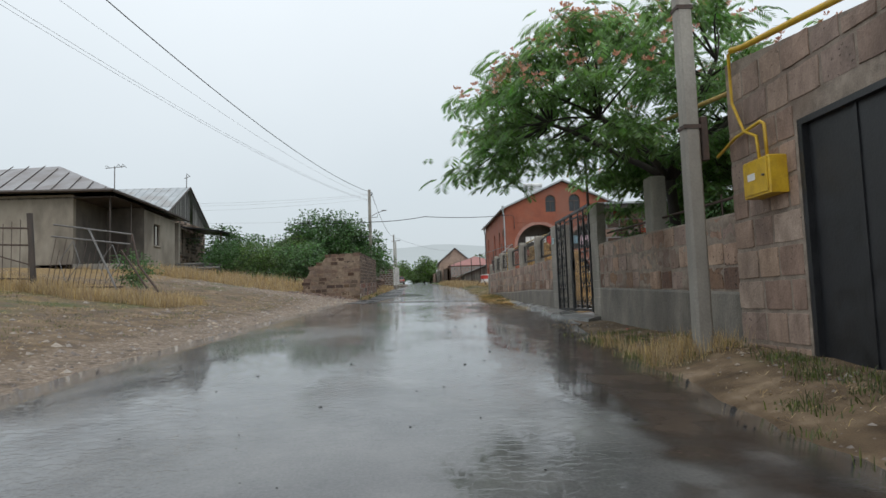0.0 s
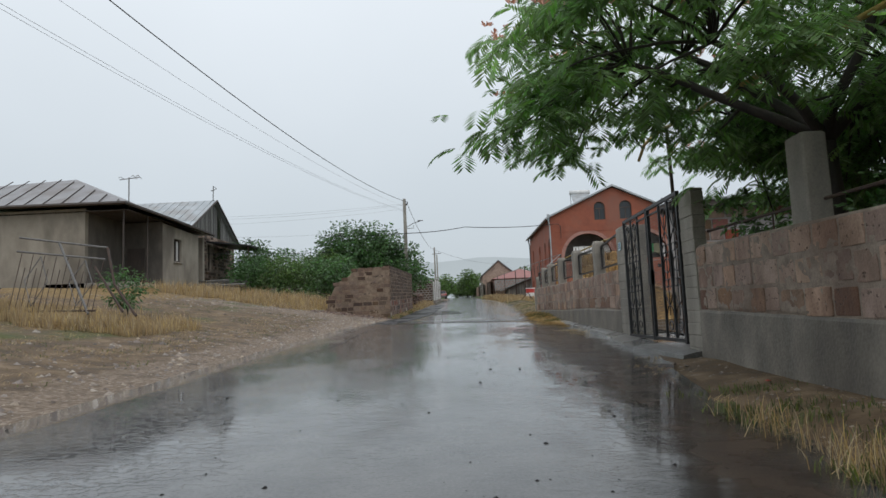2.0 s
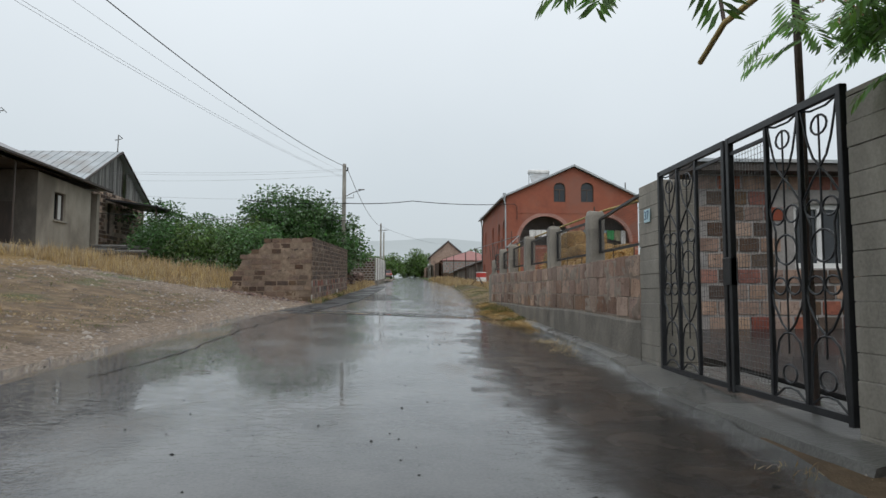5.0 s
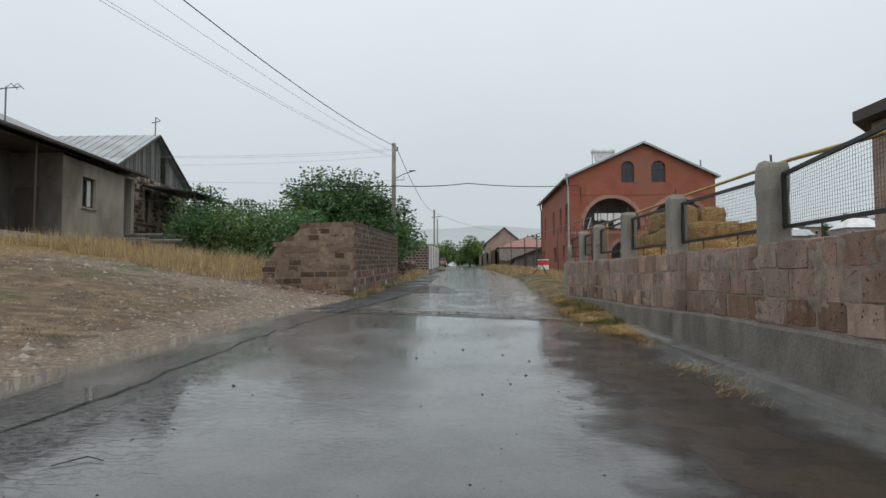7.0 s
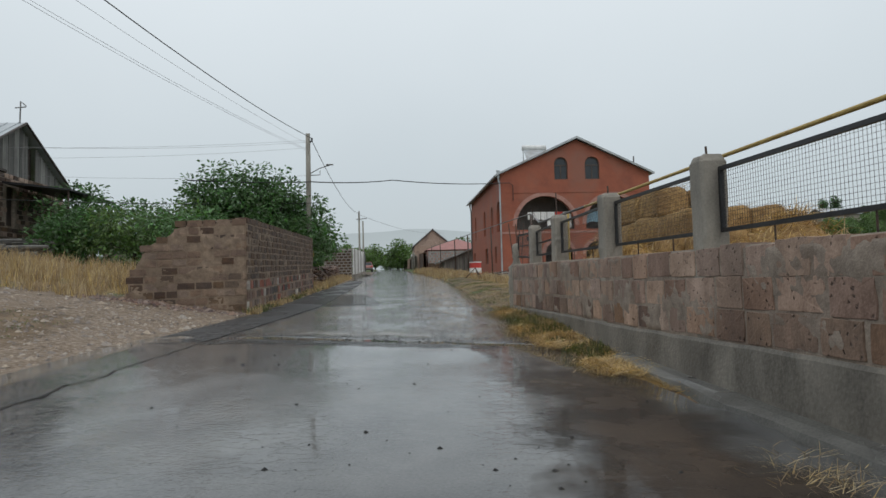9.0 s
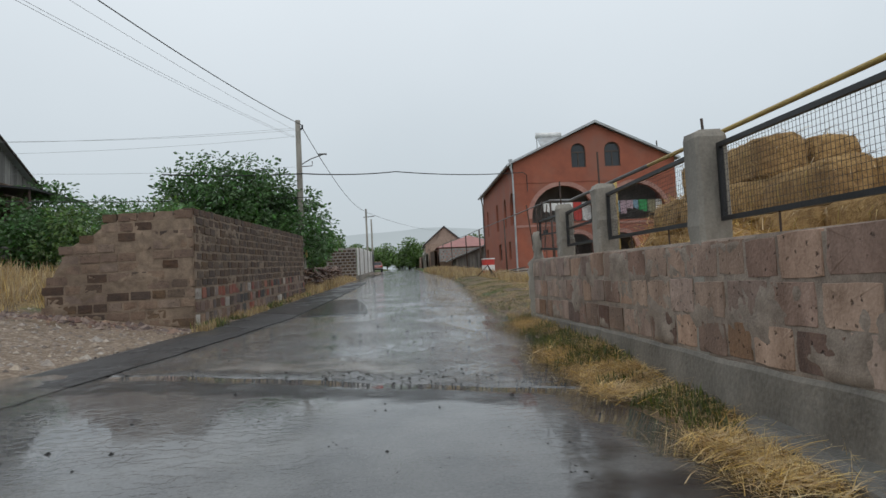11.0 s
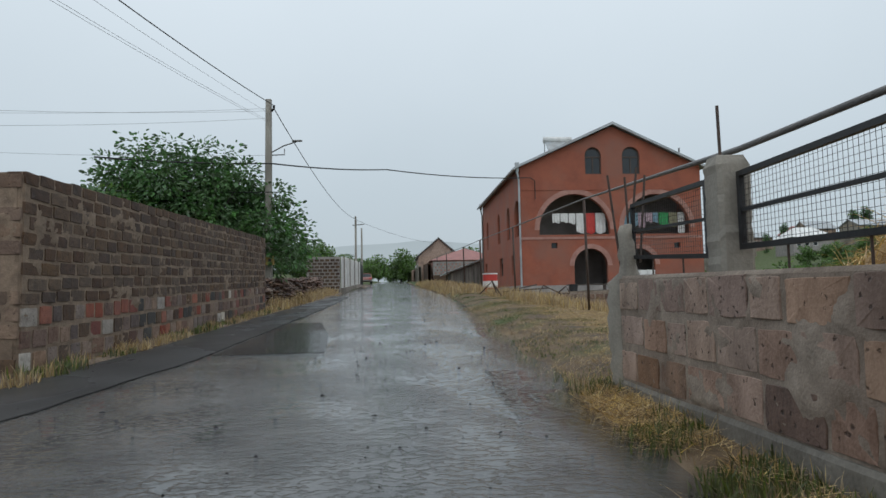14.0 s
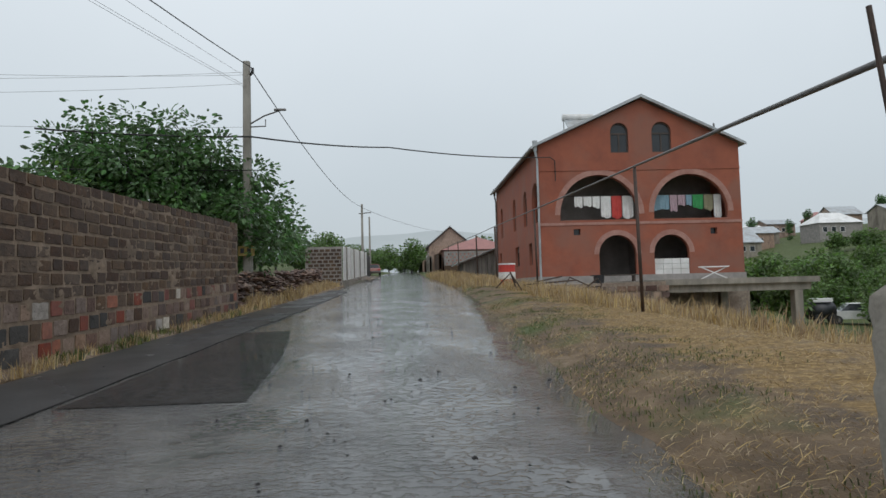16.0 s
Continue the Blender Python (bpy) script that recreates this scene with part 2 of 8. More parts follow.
M_MORTAR_L = material("dark_weathered_mortar", (0.135, 0.096, 0.067), (0.285, 0.212, 0.153), 7, (0.7, 0.95), 0.7, 60, stain=(0.085, 0.060, 0.042), stain_amount=0.4)
M_CONCRETE = material("cast_concrete", (0.180, 0.164, 0.138), (0.37, 0.340, 0.290), 3, (0.55, 0.9), 0.5, 45, stain=(0.11, 0.105, 0.095), stain_amount=0.6, streak=2.5)
M_POLE = material("pale_weathered_concrete", (0.22, 0.205, 0.18), (0.42, 0.40, 0.355), 3, (0.6, 0.9), 0.5, 45, stain=(0.15, 0.135, 0.115), stain_amount=0.6, streak=3)
M_TUFF = material("pink_tuff", (0.205, 0.132, 0.097), (0.44, 0.310, 0.243), 5, (0.7, 0.95), 0.8, 45, stain=(0.125, 0.075, 0.052), stain_scale=1.0, stain_amount=0.7, vary=0.26, streak=2, pits=0.9)
M_RUSTSTONE = material("wet_orange_tuff", (0.105, 0.060, 0.040), (0.27, 0.162, 0.110), 5, (0.6, 0.9), 0.8, 45, stain=(0.09, 0.05, 0.035), stain_scale=1.2, stain_amount=0.6, vary=0.30, streak=2, pits=0.9)
M_TUFF_G = material("weathered_tuff", (0.215, 0.150, 0.115), (0.43, 0.315, 0.250), 6, (0.7, 0.95), 0.7, 45, stain=(0.11, 0.075, 0.06), stain_scale=1.2, stain_amount=0.6, vary=0.2, streak=2, pits=0.9)
M_BROWN = material("brown_tuff", (0.048, 0.029, 0.019), (0.120, 0.075, 0.050), 8, (0.7, 0.95), 0.7, 50, stain=(0.055, 0.037, 0.028), stain_scale=0.9, stain_amount=0.5, vary=0.34, pits=0.7)
M_MIXED = material("mixed_rubble_stone", (0.10, 0.062, 0.048), (0.21, 0.15, 0.125), 8, (0.7, 0.95), 0.8, 40, vary=0.55, pits=0.8)
M_REDST = material("red_stone", (0.14, 0.042, 0.028), (0.27, 0.095, 0.065), 8, (0.6, 0.9), 0.5, 50, vary=0.3)
M_BLACK = material("black_painted_steel", (0.010, 0.011, 0.013), (0.022, 0.023, 0.026), 5, (0.35, 0.55), 0.15, 40)
M_RUST = material("rusty_steel", (0.032, 0.022, 0.018), (0.09, 0.056, 0.042), 14, (0.6, 0.85), 0.3, 60)
M_STEEL = material("dull_grey_steel", (0.10, 0.10, 0.10), (0.22, 0.21, 0.20), 9, (0.45, 0.7), 0.2, 60, metal=0.3)
M_YELLOW = material("yellow_gas_paint", (0.50, 0.30, 0.012), (0.68, 0.44, 0.03), 6, (0.35, 0.55), 0.1, 60, stain=(0.30, 0.17, 0.03), stain_scale=8, stain_amount=0.3)
M_OCHRE = material("faded_yellow_paint", (0.30, 0.20, 0.05), (0.46, 0.34, 0.11), 10, (0.5, 0.7), 0.2, 60)
M_HOUSE = material("red_plaster", (0.225, 0.066, 0.038), (0.335, 0.106, 0.062), 1.3, (0.7, 0.9), 0.25, 30, stain=(0.235, 0.115, 0.085), stain_scale=0.5, stain_amount=0.6)
M_TRIM = material("pale_pink_plaster", (0.28, 0.13, 0.10), (0.42, 0.24, 0.20), 2, (0.7, 0.9), 0.2, 30)
M_PLINTH = material("grey_plinth", (0.20, 0.19, 0.18), (0.36, 0.33, 0.31), 2, (0.7, 0.9), 0.3, 30)
M_ROOM = material("bare_room_plaster", (0.16, 0.14, 0.13), (0.28, 0.26, 0.24), 1, (0.8, 0.95), 0.2, 20)
M_METALROOF = material("galvanised_roof", (0.30, 0.325, 0.34), (0.47, 0.50, 0.52), 1.5, (0.35, 0.6), 0.1, 30, metal=0.25, stain=(0.20, 0.15, 0.11), stain_amount=0.4)
M_OLDROOF = material("old_tin_roof", (0.17, 0.165, 0.17), (0.31, 0.305, 0.31), 1.2, (0.4, 0.65), 0.15, 25, stain=(0.12, 0.09, 0.075), stain_amount=0.5)
M_REDROOF = material("red_tin_roof", (0.24, 0.10, 0.09), (0.36, 0.17, 0.15), 1.5, (0.45, 0.65), 0.1, 30)
M_STUCCO = material("weathered_stucco", (0.20, 0.175, 0.142), (0.36, 0.325, 0.27), 1.1, (0.8, 0.95), 0.35, 25, stain=(0.10, 0.085, 0.068), stain_scale=0.5, stain_amount=0.75, streak=2)
# sooty plaster, darkened further to carry the shade of the deep porch
M_SHADED_SOOT = material("shaded_sooty_plaster", (0.065, 0.057, 0.050), (0.15, 0.132, 0.112), 1.5, (0.8, 0.95), 0.3, 25, stain=(0.045, 0.04, 0.035), stain_scale=0.6, stain_amount=0.6, streak=2)
M_WOOD = material("grey_old_boards", (0.085, 0.082, 0.077), (0.22, 0.215, 0.20), 4, (0.7, 0.9), 0.4, 50, vary=0.35, streak=6)
M_DWOOD = material("dark_stained_wood", (0.03, 0.024, 0.02), (0.08, 0.06, 0.05), 5, (0.5, 0.8), 0.3, 50, streak=5)
M_WHITE = material("white_paint", (0.60, 0.60, 0.59), (0.80, 0.80, 0.78), 2, (0.4, 0.7), 0.1, 30, stain=(0.42, 0.40, 0.37), stain_amount=0.4)
M_CABLE = material("black_cable", (0.012, 0.012, 0.013), (0.03, 0.03, 0.03), 20, (0.5, 0.7), 0.0)
M_WIRE = material("weathered_wire", (0.16, 0.16, 0.165), (0.26, 0.26, 0.265), 20, (0.5, 0.7), 0.0)
M_BARK = material("dark_wet_bark", (0.012, 0.010, 0.008), (0.05, 0.040, 0.032), 9, (0.5, 0.8), 0.7, 60, streak=4)
M_LEAF = material("silk_tree_leaf", (0.10, 0.195, 0.06), (0.26, 0.40, 0.15), 1.1, (0.35, 0.6), 0.0, 20, vary=0.45, translucent=0.68)
# the next two greens are lightened: rain haze put into the leaf colour
M_LEAF2 = material("hazed_walnut_leaf", (0.050, 0.112, 0.040), (0.135, 0.240, 0.085), 0.9, (0.35, 0.6), 0.0, 20, vary=0.45, translucent=0.35)
M_LEAF3 = material("hazed_hedge_leaf", (0.075, 0.135, 0.040), (0.180, 0.275, 0.090), 0.6, (0.4, 0.65), 0.0, 20, vary=0.45, translucent=0.35)
M_FLOWER = material("pink_orange_blossom", (0.55, 0.25, 0.17), (0.72, 0.40, 0.30), 6, (0.6, 0.8), 0.0, 20, vary=0.3, translucent=0.3)
M_STRAW = material("dry_straw", (0.27, 0.190, 0.095), (0.53, 0.40, 0.22), 3, (0.5, 0.75), 0.0, 40, vary=0.4, translucent=0.2)
M_STRAW2 = material("fresh_spilled_straw", (0.42, 0.28, 0.11), (0.72, 0.53, 0.26), 3, (0.45, 0.7), 0.0, 40, vary=0.4, translucent=0.2)
M_GRASS = material("green_grass", (0.055, 0.078, 0.022), (0.15, 0.165, 0.055), 3, (0.45, 0.7), 0.0, 40, vary=0.5, translucent=0.25)
M_HAY = material("hay", (0.22, 0.125, 0.045), (0.50, 0.33, 0.14), 14, (0.8, 0.95), 1.0, 50, stain=(0.17, 0.10, 0.045), stain_scale=1.6, stain_amount=0.6)
M_STONE = material("verge_stones", (0.13, 0.105, 0.085), (0.30, 0.25, 0.21), 12, (0.55, 0.85), 0.4, 60, vary=0.5)
M_GLASS = material("dark_window_glass", (0.02, 0.024, 0.028), (0.035, 0.04, 0.045), 1, (0.04, 0.08), 0.0)
M_RUBBER = material("tyre_rubber", (0.012, 0.012, 0.012), (0.03, 0.03, 0.03), 8, (0.6, 0.8), 0.1)
M_MUD = wet_asphalt("muddy_rain_water", (0.018, 0.0125, 0.0085), (0.058, 0.040, 0.027), 0.02, 0.05, 0.45, 0.9, 0.6, 0.05, 0.14, 0.05, 0.48, True)
M_FOOT = material("damp_rough_footing", (0.098, 0.088, 0.074), (0.255, 0.232, 0.197), 2.6, (0.55, 0.9), 1.0, 30, stain=(0.085, 0.075, 0.063), stain_scale=0.8, stain_amount=0.65, streak=1.6)
M_SAND = wet_asphalt("wet_sand", (0.055, 0.046, 0.036), (0.16, 0.137, 0.11), 0.08, 0.25, 0.5, 1.5, 0.8, 0.1, 0.5, 0.2, 1.0, True)
M_BAND = wet_asphalt("rough_asphalt_band", (0.012, 0.012, 0.012), (0.052, 0.051, 0.049), 0.10, 0.25, 0.55, 1.2, 0.9, 0.06, 0.45, 0.25, 0.6, True)
M_NET = material("dark_weathered_wire", (0.035, 0.033, 0.032), (0.085, 0.080, 0.076), 12, (0.5, 0.75), 0.1, 60, metal=0.2)
M_TAR = material("dark_crack", (0.006, 0.006, 0.006), (0.018, 0.017, 0.016), 20, (0.8, 0.95), 0.6, 60)
M_RED = material("red_paint", (0.42, 0.03, 0.025), (0.55, 0.06, 0.045), 3, (0.35, 0.6), 0.1)



# ---- builders ----
class Build:
    """Collects the corners and faces of one mesh."""

    def __init__(self):
        self.v, self.f = [], []

    def face(self, *pts):
        k = len(self.v)
        self.v.extend(tuple(p) for p in pts)
        self.f.append(tuple(range(k, k + len(pts))))
        return self

    def hexa(self, p):
        """Eight corners: four below, four above, both counterclockwise from above."""
        k = len(self.v)
        self.v.extend(tuple(q) for q in p)
        self.f.extend(tuple(k + i for i in q) for q in ((3, 2, 1, 0), (4, 5, 6, 7), (0, 1, 5, 4), (1, 2, 6, 5), (2, 3, 7, 6), (3, 0, 4, 7)))
        return self

    def box(self, x0, x1, y0, y1, z0, z1):
        return self.hexa([(x0, y0, z0), (x1, y0, z0), (x1, y1, z0), (x0, y1, z0), (x0, y0, z1), (x1, y0, z1), (x1, y1, z1), (x0, y1, z1)])

    def soft_box(self, x0, x1, y0, y1, z0, z1, c=0.02):
        """A box whose upright edges and top edges are chamfered."""
        rings = []
        for z, i in ((z0, 0.0), (z1 - c, 0.0), (z1, c)):
            a, b_, d, e = x0 + i, x1 - i, y0 + i, y1 - i
            rings.append([(a + c, d, z), (b_ - c, d, z), (b_, d + c, z), (b_, e - c, z), (b_ - c, e, z), (a + c, e, z), (a, e - c, z), (a, d + c, z)])
        return self.loft(rings)

    def loft(self, rings, caps=True):
        k, m = len(self.v), len(rings[0])
        for r in rings:
            self.v.extend(tuple(p) for p in r)
        for i in range(len(rings) - 1):
            for j in range(m):
                a, b_ = k + i * m + j, k + i * m + (j + 1) % m
                self.f.append((a, b_, b_ + m, a + m))
        if caps:
            self.f.append(tuple(k + j for j in reversed(range(m))))
            self.f.append(tuple(k + (len(rings) - 1) * m + j for j in range(m)))
        return self

    def tube(self, pts, r, n=8, caps=True):
        pts = [Vector(p) for p in pts]
        rr = r if isinstance(r, (list, tuple)) else [r] * len(pts)
        rings = []
        side = None
        for i, p in enumerate(pts):
            d = (pts[min(i + 1, len(pts) - 1)] - pts[max(i - 1, 0)]).normalized()
            if side is None:
                side = d.orthogonal().normalized()
            else:
                side = (side - d * side.dot(d))
                side = side.normalized() if side.length > 1e-6 else d.orthogonal().normalized()
            up = d.cross(side)
            rings.append([p + (side * math.cos(2 * math.pi * j / n) + up * math.sin(2 * math.pi * j / n)) * rr[i] for j in range(n)])
        return self.loft(rings, caps)

    def prism(self, poly, axis, a, b_):
        """A flat outline drawn out along an axis; poly gives the other two coordinates in order."""
        def put(p, w):
            return {"x": (w, p[0], p[1]), "y": (p[0], w, p[1]), "z": (p[0], p[1], w)}[axis]
        return self.loft([[put(p, a) for p in poly], [put(p, b_) for p in poly]])

    def mesh(self, name, mats, smooth=False):
        me = bpy.data.meshes.new(name)
        me.from_pydata(self.v, [], self.f)
        for m in (mats if isinstance(mats, (list, tuple)) else [mats]):
            me.materials.append(m)
        if smooth:
            me.polygons.foreach_set("use_smooth", [True] * len(me.polygons))
        me.update()
        return me


def fixed(me):
    """Faces turned outwards."""
    bm = bmesh.new()
    bm.from_mesh(me)
    bmesh.ops.recalc_face_normals(bm, faces=bm.faces)
    bm.to_mesh(me)
    bm.free()
    return me


def thing(name, at, label, category, group="", kind=""):
    ob = new(name)
    ob.empty_display_size = 0.2
    ob.matrix_basis = Matrix.Translation(at)
    return tagged(ob, label, category, group, kind)


def base_of(ob):
    m = Matrix.Identity(4)
    while ob:
        m = ob.matrix_basis @ m if ob.parent is None else ob.matrix_parent_inverse @ ob.matrix_basis @ m
        ob = ob.parent
    return m


def part(name, b, mat, parent, label="", smooth=False, tidy=True):
    """One mesh, drawn in world metres, under a thing or a part."""
    me = b if isinstance(b, bpy.types.Mesh) else b.mesh(name, mat, smooth)
    if tidy and len(me.polygons) < 5000:
        fixed(me)
    ob = new(name, me)
    ob.parent = parent
    ob.matrix_parent_inverse = base_of(parent).inverted()
    return tagged(ob, label)


def single(name, b, mat, label, category, group="", kind="", smooth=False, tidy=True):
    """A thing of one mesh, its origin at its base."""
    v = np.array(b.v)
    at = Vector((float((v[:, 0].min() + v[:, 0].max()) / 2), float((v[:, 1].min() + v[:, 1].max()) / 2), float(v[:, 2].min())))
    b.v = [tuple(p) for p in (v - np.array(at))]
    me = b.mesh(name, mat, smooth)
    if tidy and len(me.polygons) < 5000:
        fixed(me)
    ob = new(name, me)
    ob.matrix_basis = Matrix.Translation(at)
    return tagged(ob, label, category, group, kind)


def pierced(name, outline, holes, thick, mat, place):
    """A wall of some thickness with openings through it; outline in its own plane (across, up), place sets it in the world."""
    cu = bpy.data.curves.new(name, "CURVE")
    cu.dimensions, cu.fill_mode, cu.extrude = "2D", "BOTH", thick / 2
    for loop in [outline, *holes]:
        sp = cu.splines.new("POLY")
        sp.points.add(len(loop) - 1)
        for q, p in zip(sp.points, loop):
            q.co = (p[0], p[1], 0, 1)
        sp.use_cyclic_u = True
    tmp = bpy.data.objects.new(name, cu)
    me = bpy.data.meshes.new_from_object(tmp)
    bpy.data.objects.remove(tmp)
    bm = bmesh.new()
    bm.from_mesh(me)
    bmesh.ops.remove_doubles(bm, verts=bm.verts, dist=0.0005)
    bm.to_mesh(me)
    bm.free()
    me.transform(place @ pose(0, 0, 0, 90, 0, 0))
    me.materials.clear()
    me.materials.append(mat)
    me.name = name
    return me


def arch(x0, x1, z0, z1, n=14, flat=None):
    """Outline of an arched opening: straight sides, round head."""
    c, a = (x0 + x1) / 2, (x1 - x0) / 2
    h = min(a, (z1 - z0)) if flat is None else flat
    pts = [(x0, z0), (x1, z0)]
    pts += [(c + a * math.cos(math.pi * i / n), z1 - h + h * math.sin(math.pi * i / n)) for i in range(n + 1)]
    return pts


# ---- lie of the land ----
LAND_Y = [-60, -20, 0, 6.57, 13, 20.5, 23.15, 26.94, 29.8, 34, 48, 60, 110, 200, 400]
LAND_Z = [-4.0, -1.3, 0, 0.43, 0.68, 0.915, 0.98, 1.16, 1.284, 1.45, 1.96, 2.4, 4.25, 7.0, 9.0]
EDGE_L = ([-60, 8, 13, 23, 27, 32, 36, 48, 60, 100, 220], [-3.95, -3.95, -3.87, -3.9, -3.4, -2.7, -2.45, -2.35, -2.1, -1.9, -2.2])
EDGE_R = ([-60, 0, 7, 10, 13.5, 17.9, 22, 25, 27.7, 30.3, 36.5, 40, 46, 53, 60, 91, 220], [2.3, 2.3, 2.45, 2.7, 3.3, 3.5, 3.5, 3.3, 2.95, 3.25, 3.55, 3.7, 3.95, 4.2, 4.3, 3.4, 3.2])


def slope(y):
    return float(sum(np.interp(y + d, LAND_Y, LAND_Z) for d in (-1.5, -0.75, 0, 0.75, 1.5)) / 5)


def sm(a, b_, x):
    t = min(1.0, max(0.0, (x - a) / (b_ - a)))
    return t * t * (3 - 2 * t)


def land(x, y):
    """Height of the ground."""
    g = slope(y)
    xl, xr = float(np.interp(y, *EDGE_L)), float(np.interp(y, *EDGE_R))
    z = g
    if x < xl:
        d = xl - x
        rise = 0.15 * max(0.0, d - 0.3)
        z += rise if rise < 2.0 else 2.0 + (rise - 2.0) * 0.12
        z += 0.05 * sm(0, 1.5, d) * (noise.noise((x * 0.9, y * 0.9, 0.3)) + 0.5 * noise.noise((x * 2.7, y * 2.7, 1.3)))
    elif x > xr:
        z += sm(0, 0.9, x - xr) * (0.06 + 0.12 * sm(23, 32, y) + 0.12 * (1 - sm(6, 11, y)))
        z += 0.04 * sm(0, 1.0, x - xr) * (noise.noise((x * 0.9, y * 0.9, 0.3)) + 0.5 * noise.noise((x * 2.7, y * 2.7, 1.3)))
        s = 15.0 - 8.5 * sm(30, 38, y) + 4.0 * sm(68, 100, y)
        drop = float(np.interp(x - s, [0, 2, 5, 12, 29, 44, 64, 104, 200, 600], [0, -0.4, -1.4, -3.1, -4.0, -2.0, 2.6, 8.5, 19, 50]))
        z += drop
    else:
        z -= 0.06
    return z


def spread(lo, hi, fine_lo, fine_hi, step, grow=1.22):
    out = list(np.arange(fine_lo, fine_hi + 1e-6, step))
    s, p = step, fine_hi
    while p < hi:
        s *= grow
        p += s
        out.append(p)
    s, p = step, fine_lo
    while p > lo:
        s *= grow
        p -= s
        out.insert(0, p)
    return out


def ground_material():
    m = bpy.data.materials.new("wet_earth_and_dry_grass")
    m.use_nodes = True
    n, l = m.node_tree.nodes, m.node_tree.links
    b = n["Principled BSDF"]
    geo = n.new("ShaderNodeNewGeometry")

    def tex(scale, detail=5, rough=0.6):
        t = n.new("ShaderNodeTexNoise")
        t.inputs["Scale"].default_value, t.inputs["Detail"].default_value, t.inputs["Roughness"].default_value = scale, detail, rough
        l.new(geo.outputs["Position"], t.inputs["Vector"])
        return t.outputs["Fac"]

    def ramp(fac, stops):
        r = n.new("ShaderNodeValToRGB")
        e = r.color_ramp.elements
        e[0].position, e[0].color = stops[0][0], (*stops[0][1], 1)
        e[1].position, e[1].color = stops[-1][0], (*stops[-1][1], 1)
        for p, c in stops[1:-1]:
            e.new(p).color = (*c, 1)
        l.new(fac, r.inputs["Fac"])
        return r.outputs["Color"]

    def mix(f, a, c):
        x = n.new("ShaderNodeMix")
        x.data_type = "RGBA"
        l.new(f, x.inputs["Factor"])
        l.new(a, x.inputs["A"])
        l.new(c, x.inputs["B"])
        return x.outputs["Result"]

    def zone(name, sharp, wobble):
        at = n.new("ShaderNodeAttribute")
        at.attribute_name = name
        ad = n.new("ShaderNodeMath")
        ad.operation = "MULTIPLY_ADD"
        ad.inputs[1].default_value = sharp
        l.new(wobble, ad.inputs[0])
        l.new(at.outputs["Fac"], ad.inputs[2])
        mr = n.new("ShaderNodeMapRange")
        mr.interpolation_type = "SMOOTHSTEP"
        mr.inputs["From Min"].default_value, mr.inputs["From Max"].default_value = 0.38 + sharp * 0.5, 0.62 + sharp * 0.5
        l.new(ad.outputs[0], mr.inputs["Value"])
        return mr.outputs[0]

    big, mid, fine, speck = tex(0.5), tex(2.2), tex(14), tex(60, 3)
    mud = ramp(mid, [(0.3, (0.060, 0.040, 0.024)), (0.5, (0.132, 0.092, 0.056)), (0.7, (0.25, 0.186, 0.124))])
    gravel = ramp(fine, [(0.3, (0.095, 0.068, 0.048)), (0.52, (0.20, 0.152, 0.112)), (0.72, (0.34, 0.28, 0.22))])
    straw = ramp(fine, [(0.3, (0.095, 0.058, 0.024)), (0.5, (0.20, 0.132, 0.056)), (0.7, (0.35, 0.25, 0.115))])
    green = ramp(fine, [(0.3, (0.035, 0.052, 0.014)), (0.7, (0.10, 0.125, 0.04))])
    col = mix(zone("gravel", 1.1, mid), mud, gravel)
    col = mix(zone("straw", 1.0, mid), col, straw)
    col = mix(zone("green", 1.1, big), col, green)
    l.new(col, b.inputs["Base Color"])
    rg = n.new("ShaderNodeMapRange")
    rg.inputs["From Min"].default_value, rg.inputs["From Max"].default_value = 0.35, 0.65
    rg.inputs["To Min"].default_value, rg.inputs["To Max"].default_value = 0.62, 0.95
    b.inputs["Specular IOR Level"].default_value = 0.22
    l.new(mid, rg.inputs["Value"])
    l.new(rg.outputs[0], b.inputs["Roughness"])
    hs = n.new("ShaderNodeMath")
    hs.operation = "MULTIPLY_ADD"
    hs.inputs[1].default_value = 0.5
    l.new(speck, hs.inputs[0])
    l.new(fine, hs.inputs[2])
    bp = n.new("ShaderNodeBump")
    bp.inputs["Strength"].default_value, bp.inputs["Distance"].default_value = 0.7, 0.035
    l.new(hs.outputs[0], bp.inputs["Height"])
    l.new(bp.outputs[0], b.inputs["Normal"])
    return m


